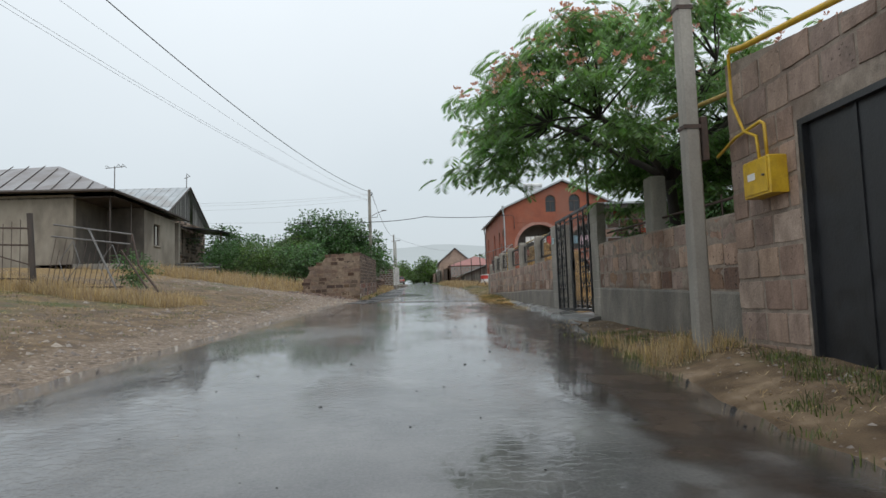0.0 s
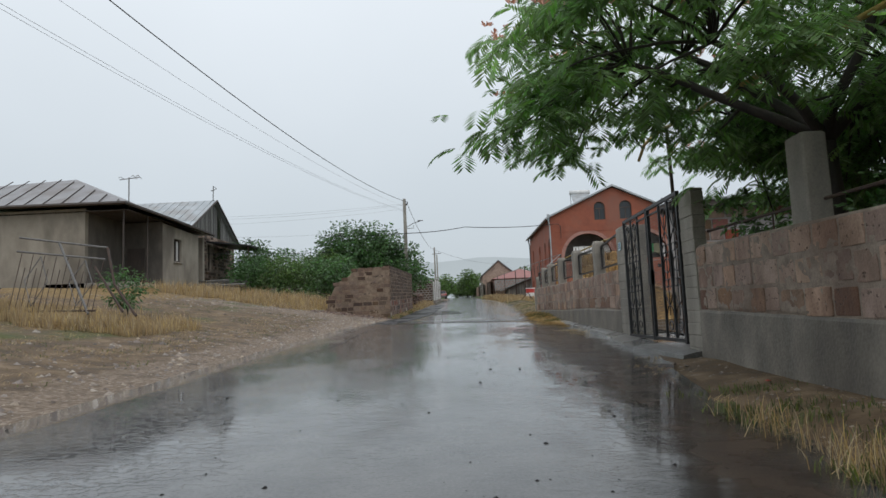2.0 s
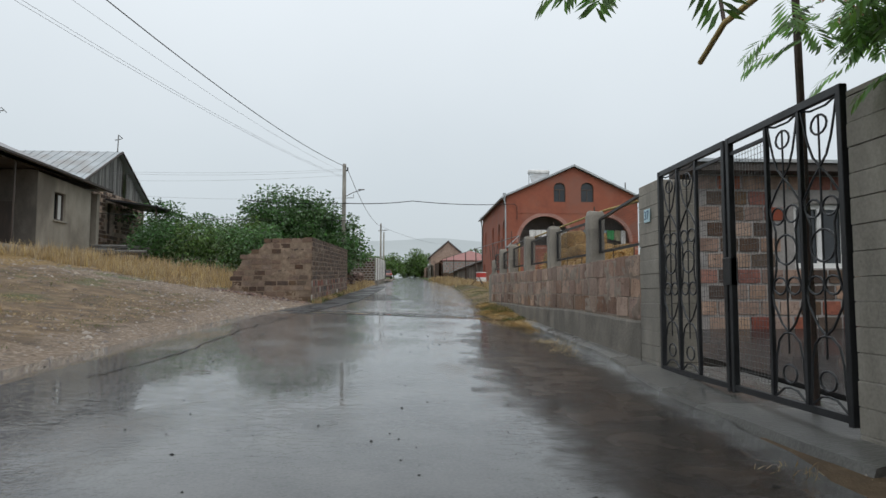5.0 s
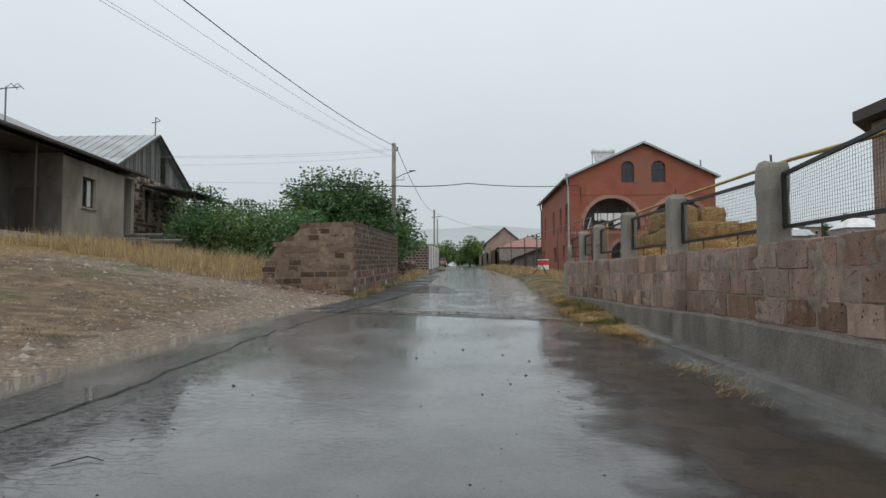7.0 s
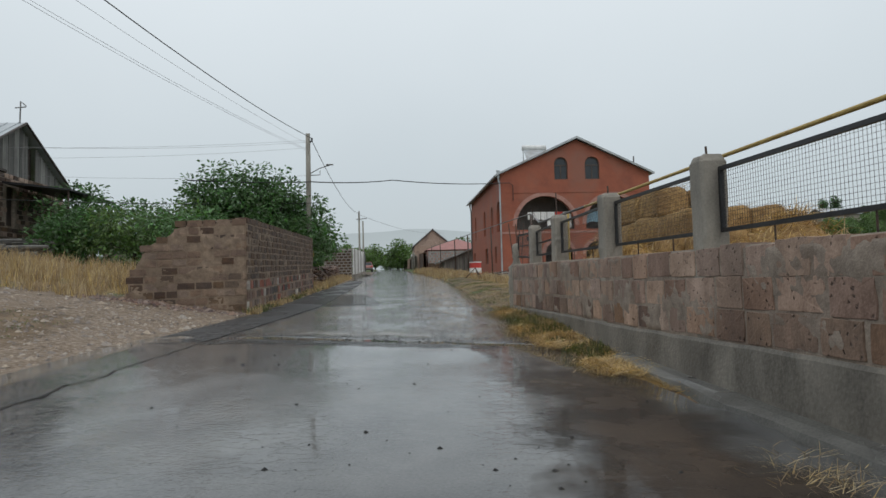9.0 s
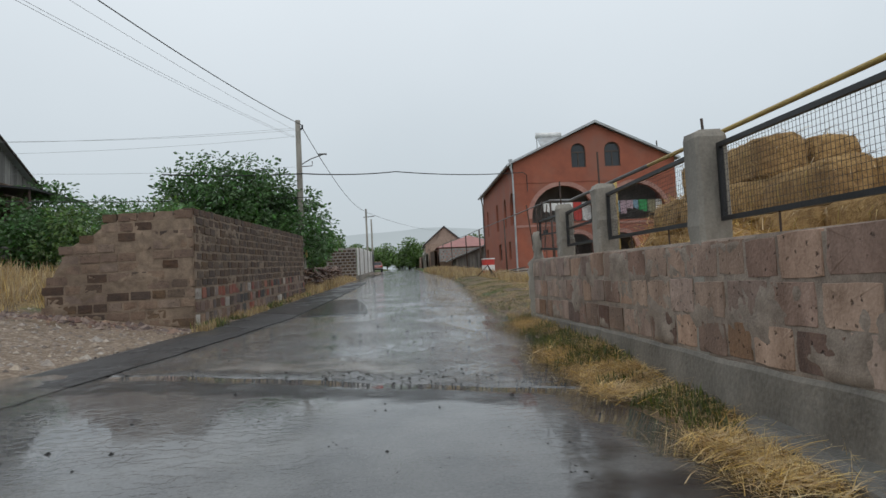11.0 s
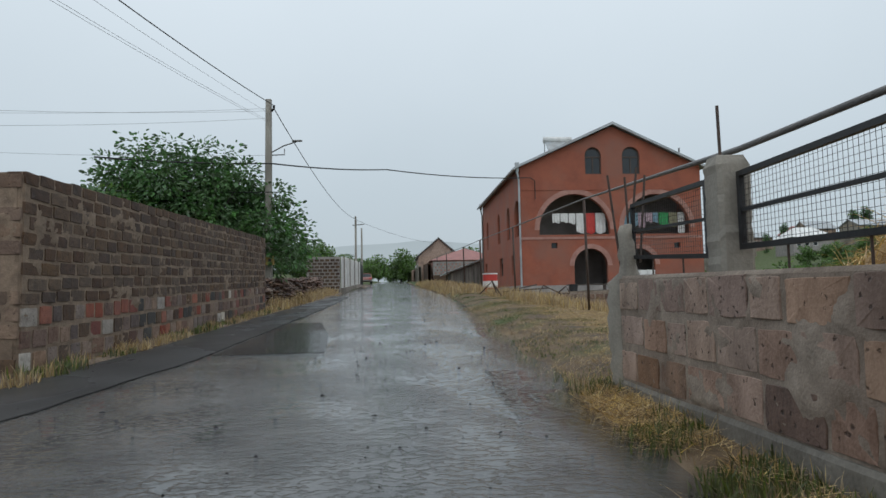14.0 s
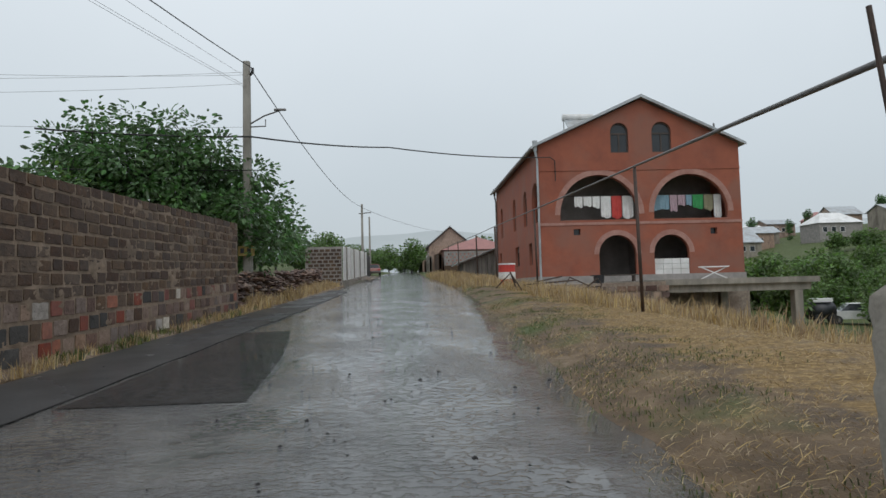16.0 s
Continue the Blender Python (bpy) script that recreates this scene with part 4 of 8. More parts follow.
def build_garage():
    """Front of the garage: big tuff blocks round a black steel door."""
    x = 3.70
    holes = [[(-5.93, 0.30), (-2.6, 0.30), (-2.6, 2.80), (-5.93, 2.80)]]
    out = [(-7.25, -0.3), (3.0, -1.0), (3.0, 3.2), (-4.72, 3.45), (-7.25, 3.82)]
    me = pierced("wall_garage", out, holes, 0.30, M_MORTAR, Matrix.Translation((x + 0.15, 0, 0)) @ pose(0, 0, 0, 0, 0, -90))
    ob = tagged(new("wall_garage", me), "garage wall of large weathered tuff blocks", "wall", kind="structure")
    side = Build().box(x + 0.02, x + 6, 6.95, 7.25, 0, 3.7)
    part("side_wall", side, M_MORTAR, ob)
    part("roof_slab", Build().box(x + 0.02, x + 6, -3.0, 7.25, 3.22, 3.38), M_CONCRETE, ob)
    r = random.Random(31)
    pcs = Pieces(ob, 300)
    h = 0.335
    for c in range(10):
        y = 7.27
        z = 0.30 + c * h
        while y > -2.6:
            w = 0.42 * r.uniform(0.8, 1.3)
            mid = y - w / 2
            topz = float(np.interp(mid, [-3, 4.72, 7.25], [3.2, 3.45, 3.82]))
            hh = min(h, topz - z)
            if hh > 0.1:
                if z + 0.06 < 2.80 and y - w < 5.95 and y > 2.6:
                    w = y - 5.98 if y > 6.1 else 0
                    if w <= 0.05:
                        y = 2.55
                        continue
                if w > 0.08:
                    pcs.add(r.choice(TUFFG), scaled(x + 0.12 + r.uniform(-0.017, -0.003), y - w / 2, z + hh / 2, 0.24, w - 0.035, hh - 0.035))
            y -= w
    pcs.finish()
    d = thing("garage_door", (x + 0.1, 4.27, 0.45), "tall black painted steel garage door, shut", "garage door")
    part("door_leaf", Build().soft_box(x + 0.06, x + 0.12, 4.28, 5.90, 0.47, 2.77, 0.01), M_BLACK, d)
    part("door_leaf", Build().soft_box(x + 0.06, x + 0.12, 2.63, 4.26, 0.47, 2.77, 0.01), M_BLACK, d)
    fr = Build()
    fr.box(x + 0.0, x + 0.14, 5.88, 5.95, 0.4, 2.80).box(x + 0.0, x + 0.14, 2.58, 2.65, 0.4, 2.80).box(x + 0.0, x + 0.14, 2.65, 5.88, 2.74, 2.80)
    part("door_frame", fr, M_BLACK, d)
    for y in (5.2, 3.4):
        part("door_rib", Build().box(x + 0.045, x + 0.06, y - 0.02, y + 0.02, 0.5, 2.74), M_BLACK, d)


def build_red_house():
    x0, x1, y0, y1 = 9.66, 21.75, 67.3, 86.0
    base, eave, xr, ridge = 2.35, 10.75, 15.85, 13.45
    h = thing("red_house", (x0, y0, base), "two-storey red plastered house with arched loggias", "house")
    big = [arch(10.85, 15.55, 6.28, 8.95), arch(16.45, 20.95, 6.28, 8.92)]
    low = [arch(13.07, 15.3, 3.0, 5.36), arch(16.36, 18.48, 3.0, 5.33)]
    att = [arch(14.0, 15.1, 10.25, 12.05), arch(16.5, 17.7, 10.25, 12.08)]
    small = [[(a, z), (a + 0.42, z), (a + 0.42, z + 0.36), (a, z + 0.36)] for a, z in ((11.6, 5.4), (19.8, 5.32))]
    front = [(x0, base - 1), (x1, base - 1.0), (x1, eave), (xr, ridge), (x0, eave)]
    part("front_wall", pierced("front_wall", front, big + low + att + small, 0.4, M_HOUSE, Matrix.Translation((0, y0 + 0.2, 0))), None, h, "red plaster gable wall with arches")
    sa = [arch(67.75, 69.75, 6.3, 8.75), arch(71.6, 72.8, 6.4, 8.75), arch(76.0, 77.2, 6.5, 8.85), arch(82.4, 83.6, 6.5, 9.0)]
    sr = [[(a, c), (a + w, c), (a + w, d), (a, d)] for a, w, c, d in ((70.1, 1.1, 3.8, 5.2), (75.0, 1.6, 3.9, 5.3), (83.6, 1.2, 4.1, 5.35))]
    side = [(y0 + 0.4, base - 1), (y1, base - 1), (y1, eave), (y0 + 0.4, eave)]
    part("side_wall", pierced("side_wall", side, sa + sr, 0.4, M_HOUSE, Matrix.Translation((x0 + 0.2, 0, 0)) @ pose(0, 0, 0, 0, 0, 90)), None, h, "red plaster side wall")
    part("far_side_wall", Build().box(x1 - 0.4, x1, y0 + 0.4, y1, base - 5, eave), M_HOUSE, h)
    part("back_wall", pierced("back_wall", [(x0 + 0.4, base - 1), (x1 - 0.4, base - 1), (x1 - 0.4, eave), (xr, ridge - 0.1), (x0 + 0.4, eave)], [], 0.4, M_HOUSE, Matrix.Translation((0, y1 - 0.2, 0))), None, h)
    for z in (2.75, 5.95, 9.35):
        part("floor_slab", Build().box(x0 + 0.4, x1 - 0.4, y0 + 0.4, y1 - 0.4, z, z + 0.2), M_ROOM, h)
    part("inner_wall", Build().box(x0 + 0.4, x1 - 0.4, 70.3, 70.5, 2.95, 9.35), M_ROOM, h, "bare grey inner wall of the loggia")
    part("inner_wall", Build().box(15.85, 16.05, 67.7, 70.3, 2.95, 5.95), M_ROOM, h)
    # roof: two slopes of sheet metal with a pale edge
    t = 0.10
    for s, xe in ((-1, x0 - 0.35), (1, x1 + 0.35)):
        ze = eave - 0.12 if s < 0 else eave - 0.14
        b = Build()
        pl = [(xe, ze), (xe, ze + t), (xr, ridge + 0.12 + t), (xr, ridge + 0.12)]
        b.prism([(p[0], p[1]) for p in pl], "y", y0 - 0.3, y1 + 0.3)
        part("roof_slope", b, M_METALROOF, h, "grey sheet metal roof slope")
        v = Build()
        v.prism([(xe, ze - 0.04), (xe, ze + t + 0.02), (xr, ridge + 0.14 + t), (xr, ridge + 0.06)], "y", y0 - 0.34, y0 - 0.302)
        part("verge_board", v, M_METALROOF, h)
    # pale bands round the arches
    for o, wd in [(a, 0.32) for a in big] + [(a, 0.30) for a in low]:
        c = ((o[0][0] + o[1][0]) / 2)
        hz = o[2][1]
        a = (o[1][0] - o[0][0]) / 2
        top = max(p[1] for p in o)
        ring = []
        n = 18
        outer = [(c + (a + wd) * math.cos(math.pi * i / n), hz + (top - hz + wd) * math.sin(math.pi * i / n)) for i in range(n + 1)]
        inner = [(c + a * math.cos(math.pi * i / n), hz + (top - hz) * math.sin(math.pi * i / n)) for i in range(n + 1)]
        b = Build()
        b.loft([[(outer[i][0], y0 - 0.02, outer[i][1]), (outer[i][0], y0 + 0.001, outer[i][1]), (inner[i][0], y0 + 0.001, inner[i][1]), (inner[i][0], y0 - 0.02, inner[i][1])] for i in range(n + 1)])
        part("arch_band", b, M_TRIM, h, "pale plaster band round an arch")
    for z, t2 in ((9.2, 0.09), (5.98, 0.16)):
        part("string_course", Build().box(x0 - 0.01, x1 + 0.01, y0 - 0.03, y0 + 0.002, z, z + t2), M_TRIM if z < 6 else M_HOUSE, h)
    part("plinth", Build().box(x0 - 0.06, x1 + 0.06, y0 - 0.08, y0, 1.9, 3.0), M_PLINTH, h, "grey cement plinth")
    part("plinth", Build().box(x0 - 0.06, x0 + 0.002, y0, y1, base - 1.5, 3.05), M_PLINTH, h)
    for o in att:
        xa, xb, za, zb = o[0][0], o[1][0], o[0][1], max(p[1] for p in o)
        w = part("attic_window", pierced("attic_window", o, [[(xa + 0.08, za + 0.08), ((xa + xb) / 2 - 0.04, za + 0.08), ((xa + xb) / 2 - 0.04, za + 1.1), (xa + 0.08, za + 1.1)],
                                                         [((xa + xb) / 2 + 0.04, za + 0.08), (xb - 0.08, za + 0.08), (xb - 0.08, za + 1.1), ((xa + xb) / 2 + 0.04, za + 1.1)],
                                                         arch(xa + 0.09, xb - 0.09, za + 1.2, zb - 0.09)], 0.07, M_DWOOD, Matrix.Translation((0, y0 + 0.16, 0))), None, h, "dark arched window")
        part("pane", Build().box(xa + 0.05, xb - 0.05, y0 + 0.17, y0 + 0.18, za + 0.05, zb - 0.12), M_GLASS, w)
    for o in sr + sa[1:]:
        ya, yb, za, zb = o[0][0], o[1][0], o[0][1], max(p[1] for p in o)
        w = part("side_window", pierced("side_window", o, [[(ya + 0.08, za + 0.08), (yb - 0.08, za + 0.08), (yb - 0.08, zb - 0.4), (ya + 0.08, zb - 0.4)]], 0.07, M_DWOOD,
                                         Matrix.Translation((x0 + 0.2, 0, 0)) @ pose(0, 0, 0, 0, 0, 90)), None, h, "dark framed window")
        part("pane", Build().box(x0 + 0.2, x0 + 0.21, ya + 0.05, yb - 0.05, za + 0.05, zb - 0.1), M_GLASS, w)
    for a, z in ((11.6, 5.4), (19.8, 5.32)):
        part("vent_pane", Build().box(a, a + 0.42, y0 + 0.25, y0 + 0.27, z, z + 0.36), M_GLASS, h)
    # gutter, hopper and downpipes
    g = Build().tube([(x0 - 0.42, y0 - 0.3, eave - 0.16), (x0 - 0.42, y1 + 0.3, eave - 0.10)], 0.09, 8)
    part("gutter", g, M_METALROOF, h)
    for yy in (y0 - 0.1, y1 - 0.3):
        hop = part("downpipe", Build().tube([(x0 - 0.2, yy, eave - 0.35), (x0 - 0.1, yy, eave - 0.9), (x0 - 0.1, yy, 2.4)], 0.065, 8), M_METALROOF if yy < 70 else M_STEEL, h, "tin downpipe")
        part("hopper", Build().loft([[(x0 - 0.33, yy - 0.13, eave + 0.25), (x0 - 0.07, yy - 0.13, eave + 0.25), (x0 - 0.07, yy + 0.13, eave + 0.25), (x0 - 0.33, yy + 0.13, eave + 0.25)][::-1],
                                     [(x0 - 0.28, yy - 0.08, eave - 0.35), (x0 - 0.12, yy - 0.08, eave - 0.35), (x0 - 0.12, yy + 0.08, eave - 0.35), (x0 - 0.28, yy + 0.08, eave - 0.35)][::-1]]), M_METALROOF, hop)
    # breeze blocks half closing one lower arch
    for k in range(3):
        for i in range(4):
            part("breeze_block", Build().soft_box(16.38 + i * 0.52, 16.88 + i * 0.52, y0 + 0.05, y0 + 0.25, 3.0 + k * 0.31, 3.29 + k * 0.31, 0.012), M_WHITE, h)


build_right_walls()
for k, (py, pz) in enumerate(POSTS):
    concrete_post(py, pz, 0.255 if py < 29 else 0.23, 40 + k, x=WALL_X + (0.125 if py < 27 else 0.16), z0=top_right(py) - (0.9 if py < 27 else 0.04))
build_left_wall()
build_garage()
build_red_house()
# ---- gate and fence of the yard ----
def brick_pillar(y0, y1, z1, seed):
    b = Build()
    r = random.Random(seed)
    x0, x1 = WALL_X - 0.02, WALL_X + (0.16 if y0 < 14 else 0.42)
    z = land(WALL_X, y0) - 0.2
    while z < z1 - 0.02:
        h = min(0.165 + r.uniform(-0.01, 0.012), z1 - z)
        k = r.uniform(-0.005, 0.005)
        b.soft_box(x0 + k, x1 + k, y0 + r.uniform(-0.005, 0.005), y1 + r.uniform(-0.005, 0.005), z, z + h - 0.003, 0.009)
        z += h
    return single("gate_pillar", b, M_CONCRETE, "square gate pillar of rough grey cement blocks", "pillar", "gate pillars")


def ring_points(x, y, z, ry, rz, n=14):
    return [(x, y + ry * math.cos(2 * math.pi * i / n), z + rz * math.sin(2 * math.pi * i / n)) for i in range(n + 1)]


def scroll(b, x, ya, yb, z0, z1):
    """One column of bent iron: loop and ring, waisted body with rings, arch and ring at the foot."""
    c, a, h = (ya + yb) / 2, (yb - ya) / 2 - 0.012, z1 - z0

    def line(pts, r=0.009):
        b.tube([(x, c + p * a, z0 + q * h) for p, q in pts], r, 5, False)
    line([(0, 0.96), (0, 0.16)], 0.008)
    for k in (-1, 1):
        line([(k * 0.95, 1.0), (k * 0.80, 0.94), (k * 0.62, 0.88), (k * 0.36, 0.825), (0, 0.79)])
        line([(0, 0.985), (k * 0.4, 0.985), (k * 0.95, 1.0)])
        line([(0, 0.79), (k * 0.45, 0.75), (k * 0.95, 0.69), (k * 0.9, 0.66), (k * 0.62, 0.60), (k * 0.66, 0.55), (k * 0.62, 0.50), (k * 0.66, 0.46), (k * 0.95, 0.37), (k * 0.85, 0.33), (k * 0.4, 0.265), (0, 0.235)])
        line([(k * 0.95, 0.0), (k * 0.85, 0.08), (k * 0.80, 0.15), (k * 0.62, 0.205), (k * 0.3, 0.23), (0, 0.235)])
        line([(k * 0.95, 0.0), (k * 0.4, 0.035), (0, 0.04)])
        for q in (0.655, 0.40):
            b.tube(ring_points(x, c + k * a * 0.44, z0 + q * h, a * 0.40, 0.066, 12), 0.009, 5, False)
    b.tube(ring_points(x, c, z0 + 0.53 * h, a * 0.66, 0.115, 14), 0.009, 5, False)
    b.tube(ring_points(x, c, z0 + 0.93 * h, a * 0.42, 0.07, 12), 0.009, 5, False)
    b.tube(ring_points(x, c, z0 + 0.09 * h, a * 0.42, 0.07, 12), 0.009, 5, False)


def iron_gate():
    x = WALL_X - 0.015
    g = thing("iron_gate", (x, 15.1, 0.84), "black wrought iron double gate with scrollwork, shut", "gate")
    z0, z1 = 0.86, 3.14
    for y0, y1, cols, net in ((13.40, 14.98, (13.45, 13.90, 14.35), (14.37, 14.93)), (15.02, 16.60, (15.65, 16.10, 16.55), (15.07, 15.63))):
        f = Build()
        for y in (y0 + 0.025, y1 - 0.025):
            f.soft_box(x - 0.028, x + 0.028, y - 0.025, y + 0.025, z0, z1, 0.004)
        f.box(x - 0.024, x + 0.024, y0 + 0.05, y1 - 0.05, z1 - 0.055, z1).box(x - 0.022, x + 0.022, y0 + 0.05, y1 - 0.05, z0 + 0.02, z0 + 0.07)
        leaf = part("gate_leaf", f, M_BLACK, g, "black steel gate frame")
        for y in cols:
            if y0 + 0.06 < y < y1 - 0.06:
                part("bar", Build().soft_box(x - 0.018, x + 0.018, y - 0.018, y + 0.018, z0 + 0.07, z1 - 0.055, 0.003), M_BLACK, leaf)
        part("upper_rail", Build().box(x - 0.012, x + 0.012, net[0], net[1], z1 - 0.16, z1 - 0.13), M_BLACK, leaf)
        for i in range(2):
            s = Build()
            scroll(s, x, cols[i], cols[i + 1], z0 + 0.07, z1 - 0.06)
            part("scrollwork", s, M_BLACK, leaf, tidy=False)
        w = Build()
        k = net[0]
        while k < net[1]:
            w.tube([(x + 0.02, k, z0 + 0.07), (x + 0.02, k, z1 - 0.13)], 0.0022, 3, False)
            k += 0.05
        k = z0 + 0.1
        while k < z1 - 0.13:
            w.tube([(x + 0.023, net[0], k), (x + 0.023, net[1], k)], 0.0022, 3, False)
            k += 0.05
        part("wire_mesh", w, M_STEEL, leaf, "woven wire", tidy=False)
    part("lock_box", Build().soft_box(x - 0.04, x + 0.04, 14.93, 15.07, z0 + 0.95, z0 + 1.2, 0.008), M_BLACK, g)
    sill = Build()
    rings = []
    for y in np.arange(12.9, 24.6, 0.3):
        k = 0.05 * noise.noise((y * 1.3, 4, 2)) + 0.03 * noise.noise((y * 4, 4, 2))
        wide = 0.12 + 0.28 * math.exp(-((y - 15.2) / 1.8) ** 2)
        x0 = WALL_X - 0.02 - wide - 0.12 + k
        rings.append([(x0, y, slope(y) - 0.1), (4.4 if 13.4 < y < 16.7 else 3.75, y, slope(y) - 0.1), (4.4 if 13.4 < y < 16.7 else 3.75, y, slope(y) + 0.12), (3.6, y, slope(y) + 0.10), (x0 + 0.06, y, slope(y) + 0.065)])
    sill.loft(rings)
    single("gate_sill", sill, M_WETCON, "cracked wet concrete ledge along the gate and wall", "concrete slab", kind="structure")


def fence_panel(y0, y1, z0a, z0b, z1a, z1b, x, mid=False):
    """A frame of black angle iron filled with woven wire."""
    p = thing("mesh_panel", (x, (y0 + y1) / 2, (z0a + z0b) / 2 - 0.18), "black angle-iron fence panel filled with wire mesh", "fence panel", "fence panels on the yard wall")
    t = 0.018

    def bar(ya, za, yb, zb, th=t):
        d = Vector((0, yb - ya, zb - za)).normalized()
        u = Vector((0, -d.z, d.y)) * th
        b = Build()
        q = [Vector((x, ya, za)), Vector((x, yb, zb))]
        b.hexa([q[0] - u + Vector((-th, 0, 0)), q[0] - u + Vector((th, 0, 0)), q[1] - u + Vector((th, 0, 0)), q[1] - u + Vector((-th, 0, 0)),
                q[0] + u + Vector((-th, 0, 0)), q[0] + u + Vector((th, 0, 0)), q[1] + u + Vector((th, 0, 0)), q[1] + u + Vector((-th, 0, 0))])
        return b
    part("top_rail", bar(y0, z1a, y1, z1b), M_BLACK, p)
    part("bottom_rail", bar(y0, z0a, y1, z0b), M_BLACK, p)
    part("stile", bar(y0 + t, z0a + t, y0 + t, z1a - t), M_BLACK, p)
    part("stile", bar(y1 - t, z0b + t, y1 - t, z1b - t), M_BLACK, p)
    if mid:
        part("mid_rail", bar(y0 + t, (z0a + z1a) / 2, y1 - t, (z0b + z1b) / 2, 0.012), M_BLACK, p)
    w = Build()
    n = int((y1 - y0) / 0.038)
    for i in range(1, n):
        s = i / n
        y = y0 + (y1 - y0) * s
        w.tube([(x, y, z0a + (z0b - z0a) * s), (x, y, z1a + (z1b - z1a) * s)], 0.0017, 3, False)
    m = int((z1a - z0a) / 0.038)
    for i in range(1, m):
        s = i / m
        w.tube([(x + 0.003, y0, z0a + (z1a - z0a) * s), (x + 0.003, y1, z0b + (z1b - z0b) * s)], 0.0017, 3, False)
    part("wire_mesh", w, M_NET, p, "dark woven wire", tidy=False)
    for s in (0.3, 0.7):
        y = y0 + (y1 - y0) * s
        part("foot", Build().tube([(x, y, top_right(y) - 0.03), (x, y, z0a + (z0b - z0a) * s)], 0.008, 5), M_RUST, p)


def rod(x, y, z0, z1, lean=(0, 0), r=0.016, mat=None, label="thin rusty steel rod standing on the wall"):
    return single("steel_rod", Build().tube([(x, y, z0), (x + lean[0], y + lean[1], z1)], r, 6), mat or M_RUST, label, "rod", "rods along the gas pipe")


def build_yard_fence():
    brick_pillar(12.86, 13.38, 3.08, 51)
    brick_pillar(16.66, 17.28, 3.08, 52)
    iron_gate()
    ys = [17.28] + [p[0] for p in POSTS] + [31.72]
    zs = [3.08] + [p[1] for p in POSTS] + [3.02]
    x = WALL_X + 0.16
    for i in range(len(ys) - 1):
        a, c = ys[i] + (0.03 if i == 0 else 0.15), ys[i + 1] - 0.15
        if i == 5:
            c = 31.9
        if i == 5:
            fence_panel(30.45, 31.98, 2.56, 2.65, 3.10, 3.14, x, True)
            continue
        fence_panel(a, c, top_right(a) + 0.17, top_right(c) + 0.17, zs[i] - (0.0 if i == 0 else 0.14), zs[i + 1] - 0.15, x, i >= 4)
    for k, (y, z) in enumerate(POSTS):
        rod(WALL_X + 0.12, y, z - 0.03, z + (0.08, 0.09, 0.1, 0.40, 0.36)[k], (0, 0.01), 0.011)
    # broken stub pillar at the wall's end with bent reinforcement
    r = random.Random(77)
    b = Build()
    rings = []
    for i in range(19):
        z = 1.35 + i * 0.089
        a = 0.145 if z < 2.42 else 0.078 - 0.03 * (z - 2.42)
        rings.append([(WALL_X + 0.10 + math.cos(q * math.pi / 5 + 0.39) * a * r.uniform(0.85, 1.2) * 1.15, 32.05 + (0 if z < 2.42 else -0.06) + math.sin(q * math.pi / 5 + 0.39) * a * r.uniform(0.8, 1.15), z + r.uniform(-0.02, 0.02)) for q in range(10)])
    b.loft(rings)
    single("stub_pillar", b, M_CONCRETE, "broken rough concrete pillar at the wall's end", "pillar", smooth=True)
    for xb, zb, xt, zt in ((3.77, 2.45, 3.67, 3.45), (3.85, 2.9, 3.84, 3.43), (3.88, 2.9, 3.96, 3.53), (3.95, 2.6, 4.04, 3.45)):
        rod(xb, 32.0, zb, zt, (xt - xb, 0.03), 0.011)
    # gas pipe
    g = thing("gas_pipe", (3.9, 20, 2.9), "yellow gas pipe carried along the fence and on posts", "gas pipe")
    line = [(3.99, 17.5, 3.0), (3.99, 19.6, 3.10), (3.99, 22.4, 3.15), (3.99, 25.1, 3.19), (3.99, 27.0, 3.22)]
    part("pipe_length", Build().tube(line, 0.020, 8), M_OCHRE, g, "yellow painted pipe", smooth=True)
    line = [(3.99, 27.0, 3.22), (3.99, 30.2, 3.28), (6.52, 42.5, 4.82), (6.57, 53.3, 5.28), (6.52, 64, 5.7), (6.5, 73.6, 6.05), (6.4, 89, 6.7), (6.4, 104, 7.3), (6.5, 124, 8.1)]
    part("pipe_length", Build().tube(line, 0.023, 8), M_STEEL, g, "bare grey pipe", smooth=True)
    for (px, py, z) in line[2:]:
        part("pipe_post", Build().tube([(px + 0.05, py, land(px, py) - 0.2), (px, py, z - 0.02)], 0.036 if py < 60 else 0.05, 8), M_RUST, g, "dark rusty steel post", smooth=True)
    single("gas_riser", Build().tube([(4.1, 28.4, land(4.1, 28.4)), (4.1, 28.4, 3.3)], 0.022, 8), M_OCHRE, "upright yellow gas pipe behind the wall", "gas pipe", smooth=True)
    # scrap by the pipe posts: a tangle of bent rods and a leaning post
    sc = thing("scrap_iron", (6.4, 53.5, 2.1), "rusty bent steel bars and frames lying in dry grass", "scrap metal")
    r = random.Random(5)
    for k in range(9):
        x, y = 5.9 + r.uniform(0, 2.6), 52.3 + r.uniform(0, 2.0)
        z = land(x, y)
        part("bar", Build().tube([(x, y, z), (x + r.uniform(-0.8, 0.8), y + r.uniform(-0.3, 0.3), z + r.uniform(0.15, 0.8)), (x + r.uniform(-1.3, 1.3), y + r.uniform(-0.3, 0.5), z + r.uniform(0.05, 0.5))], 0.03, 6), M_RUST, sc)


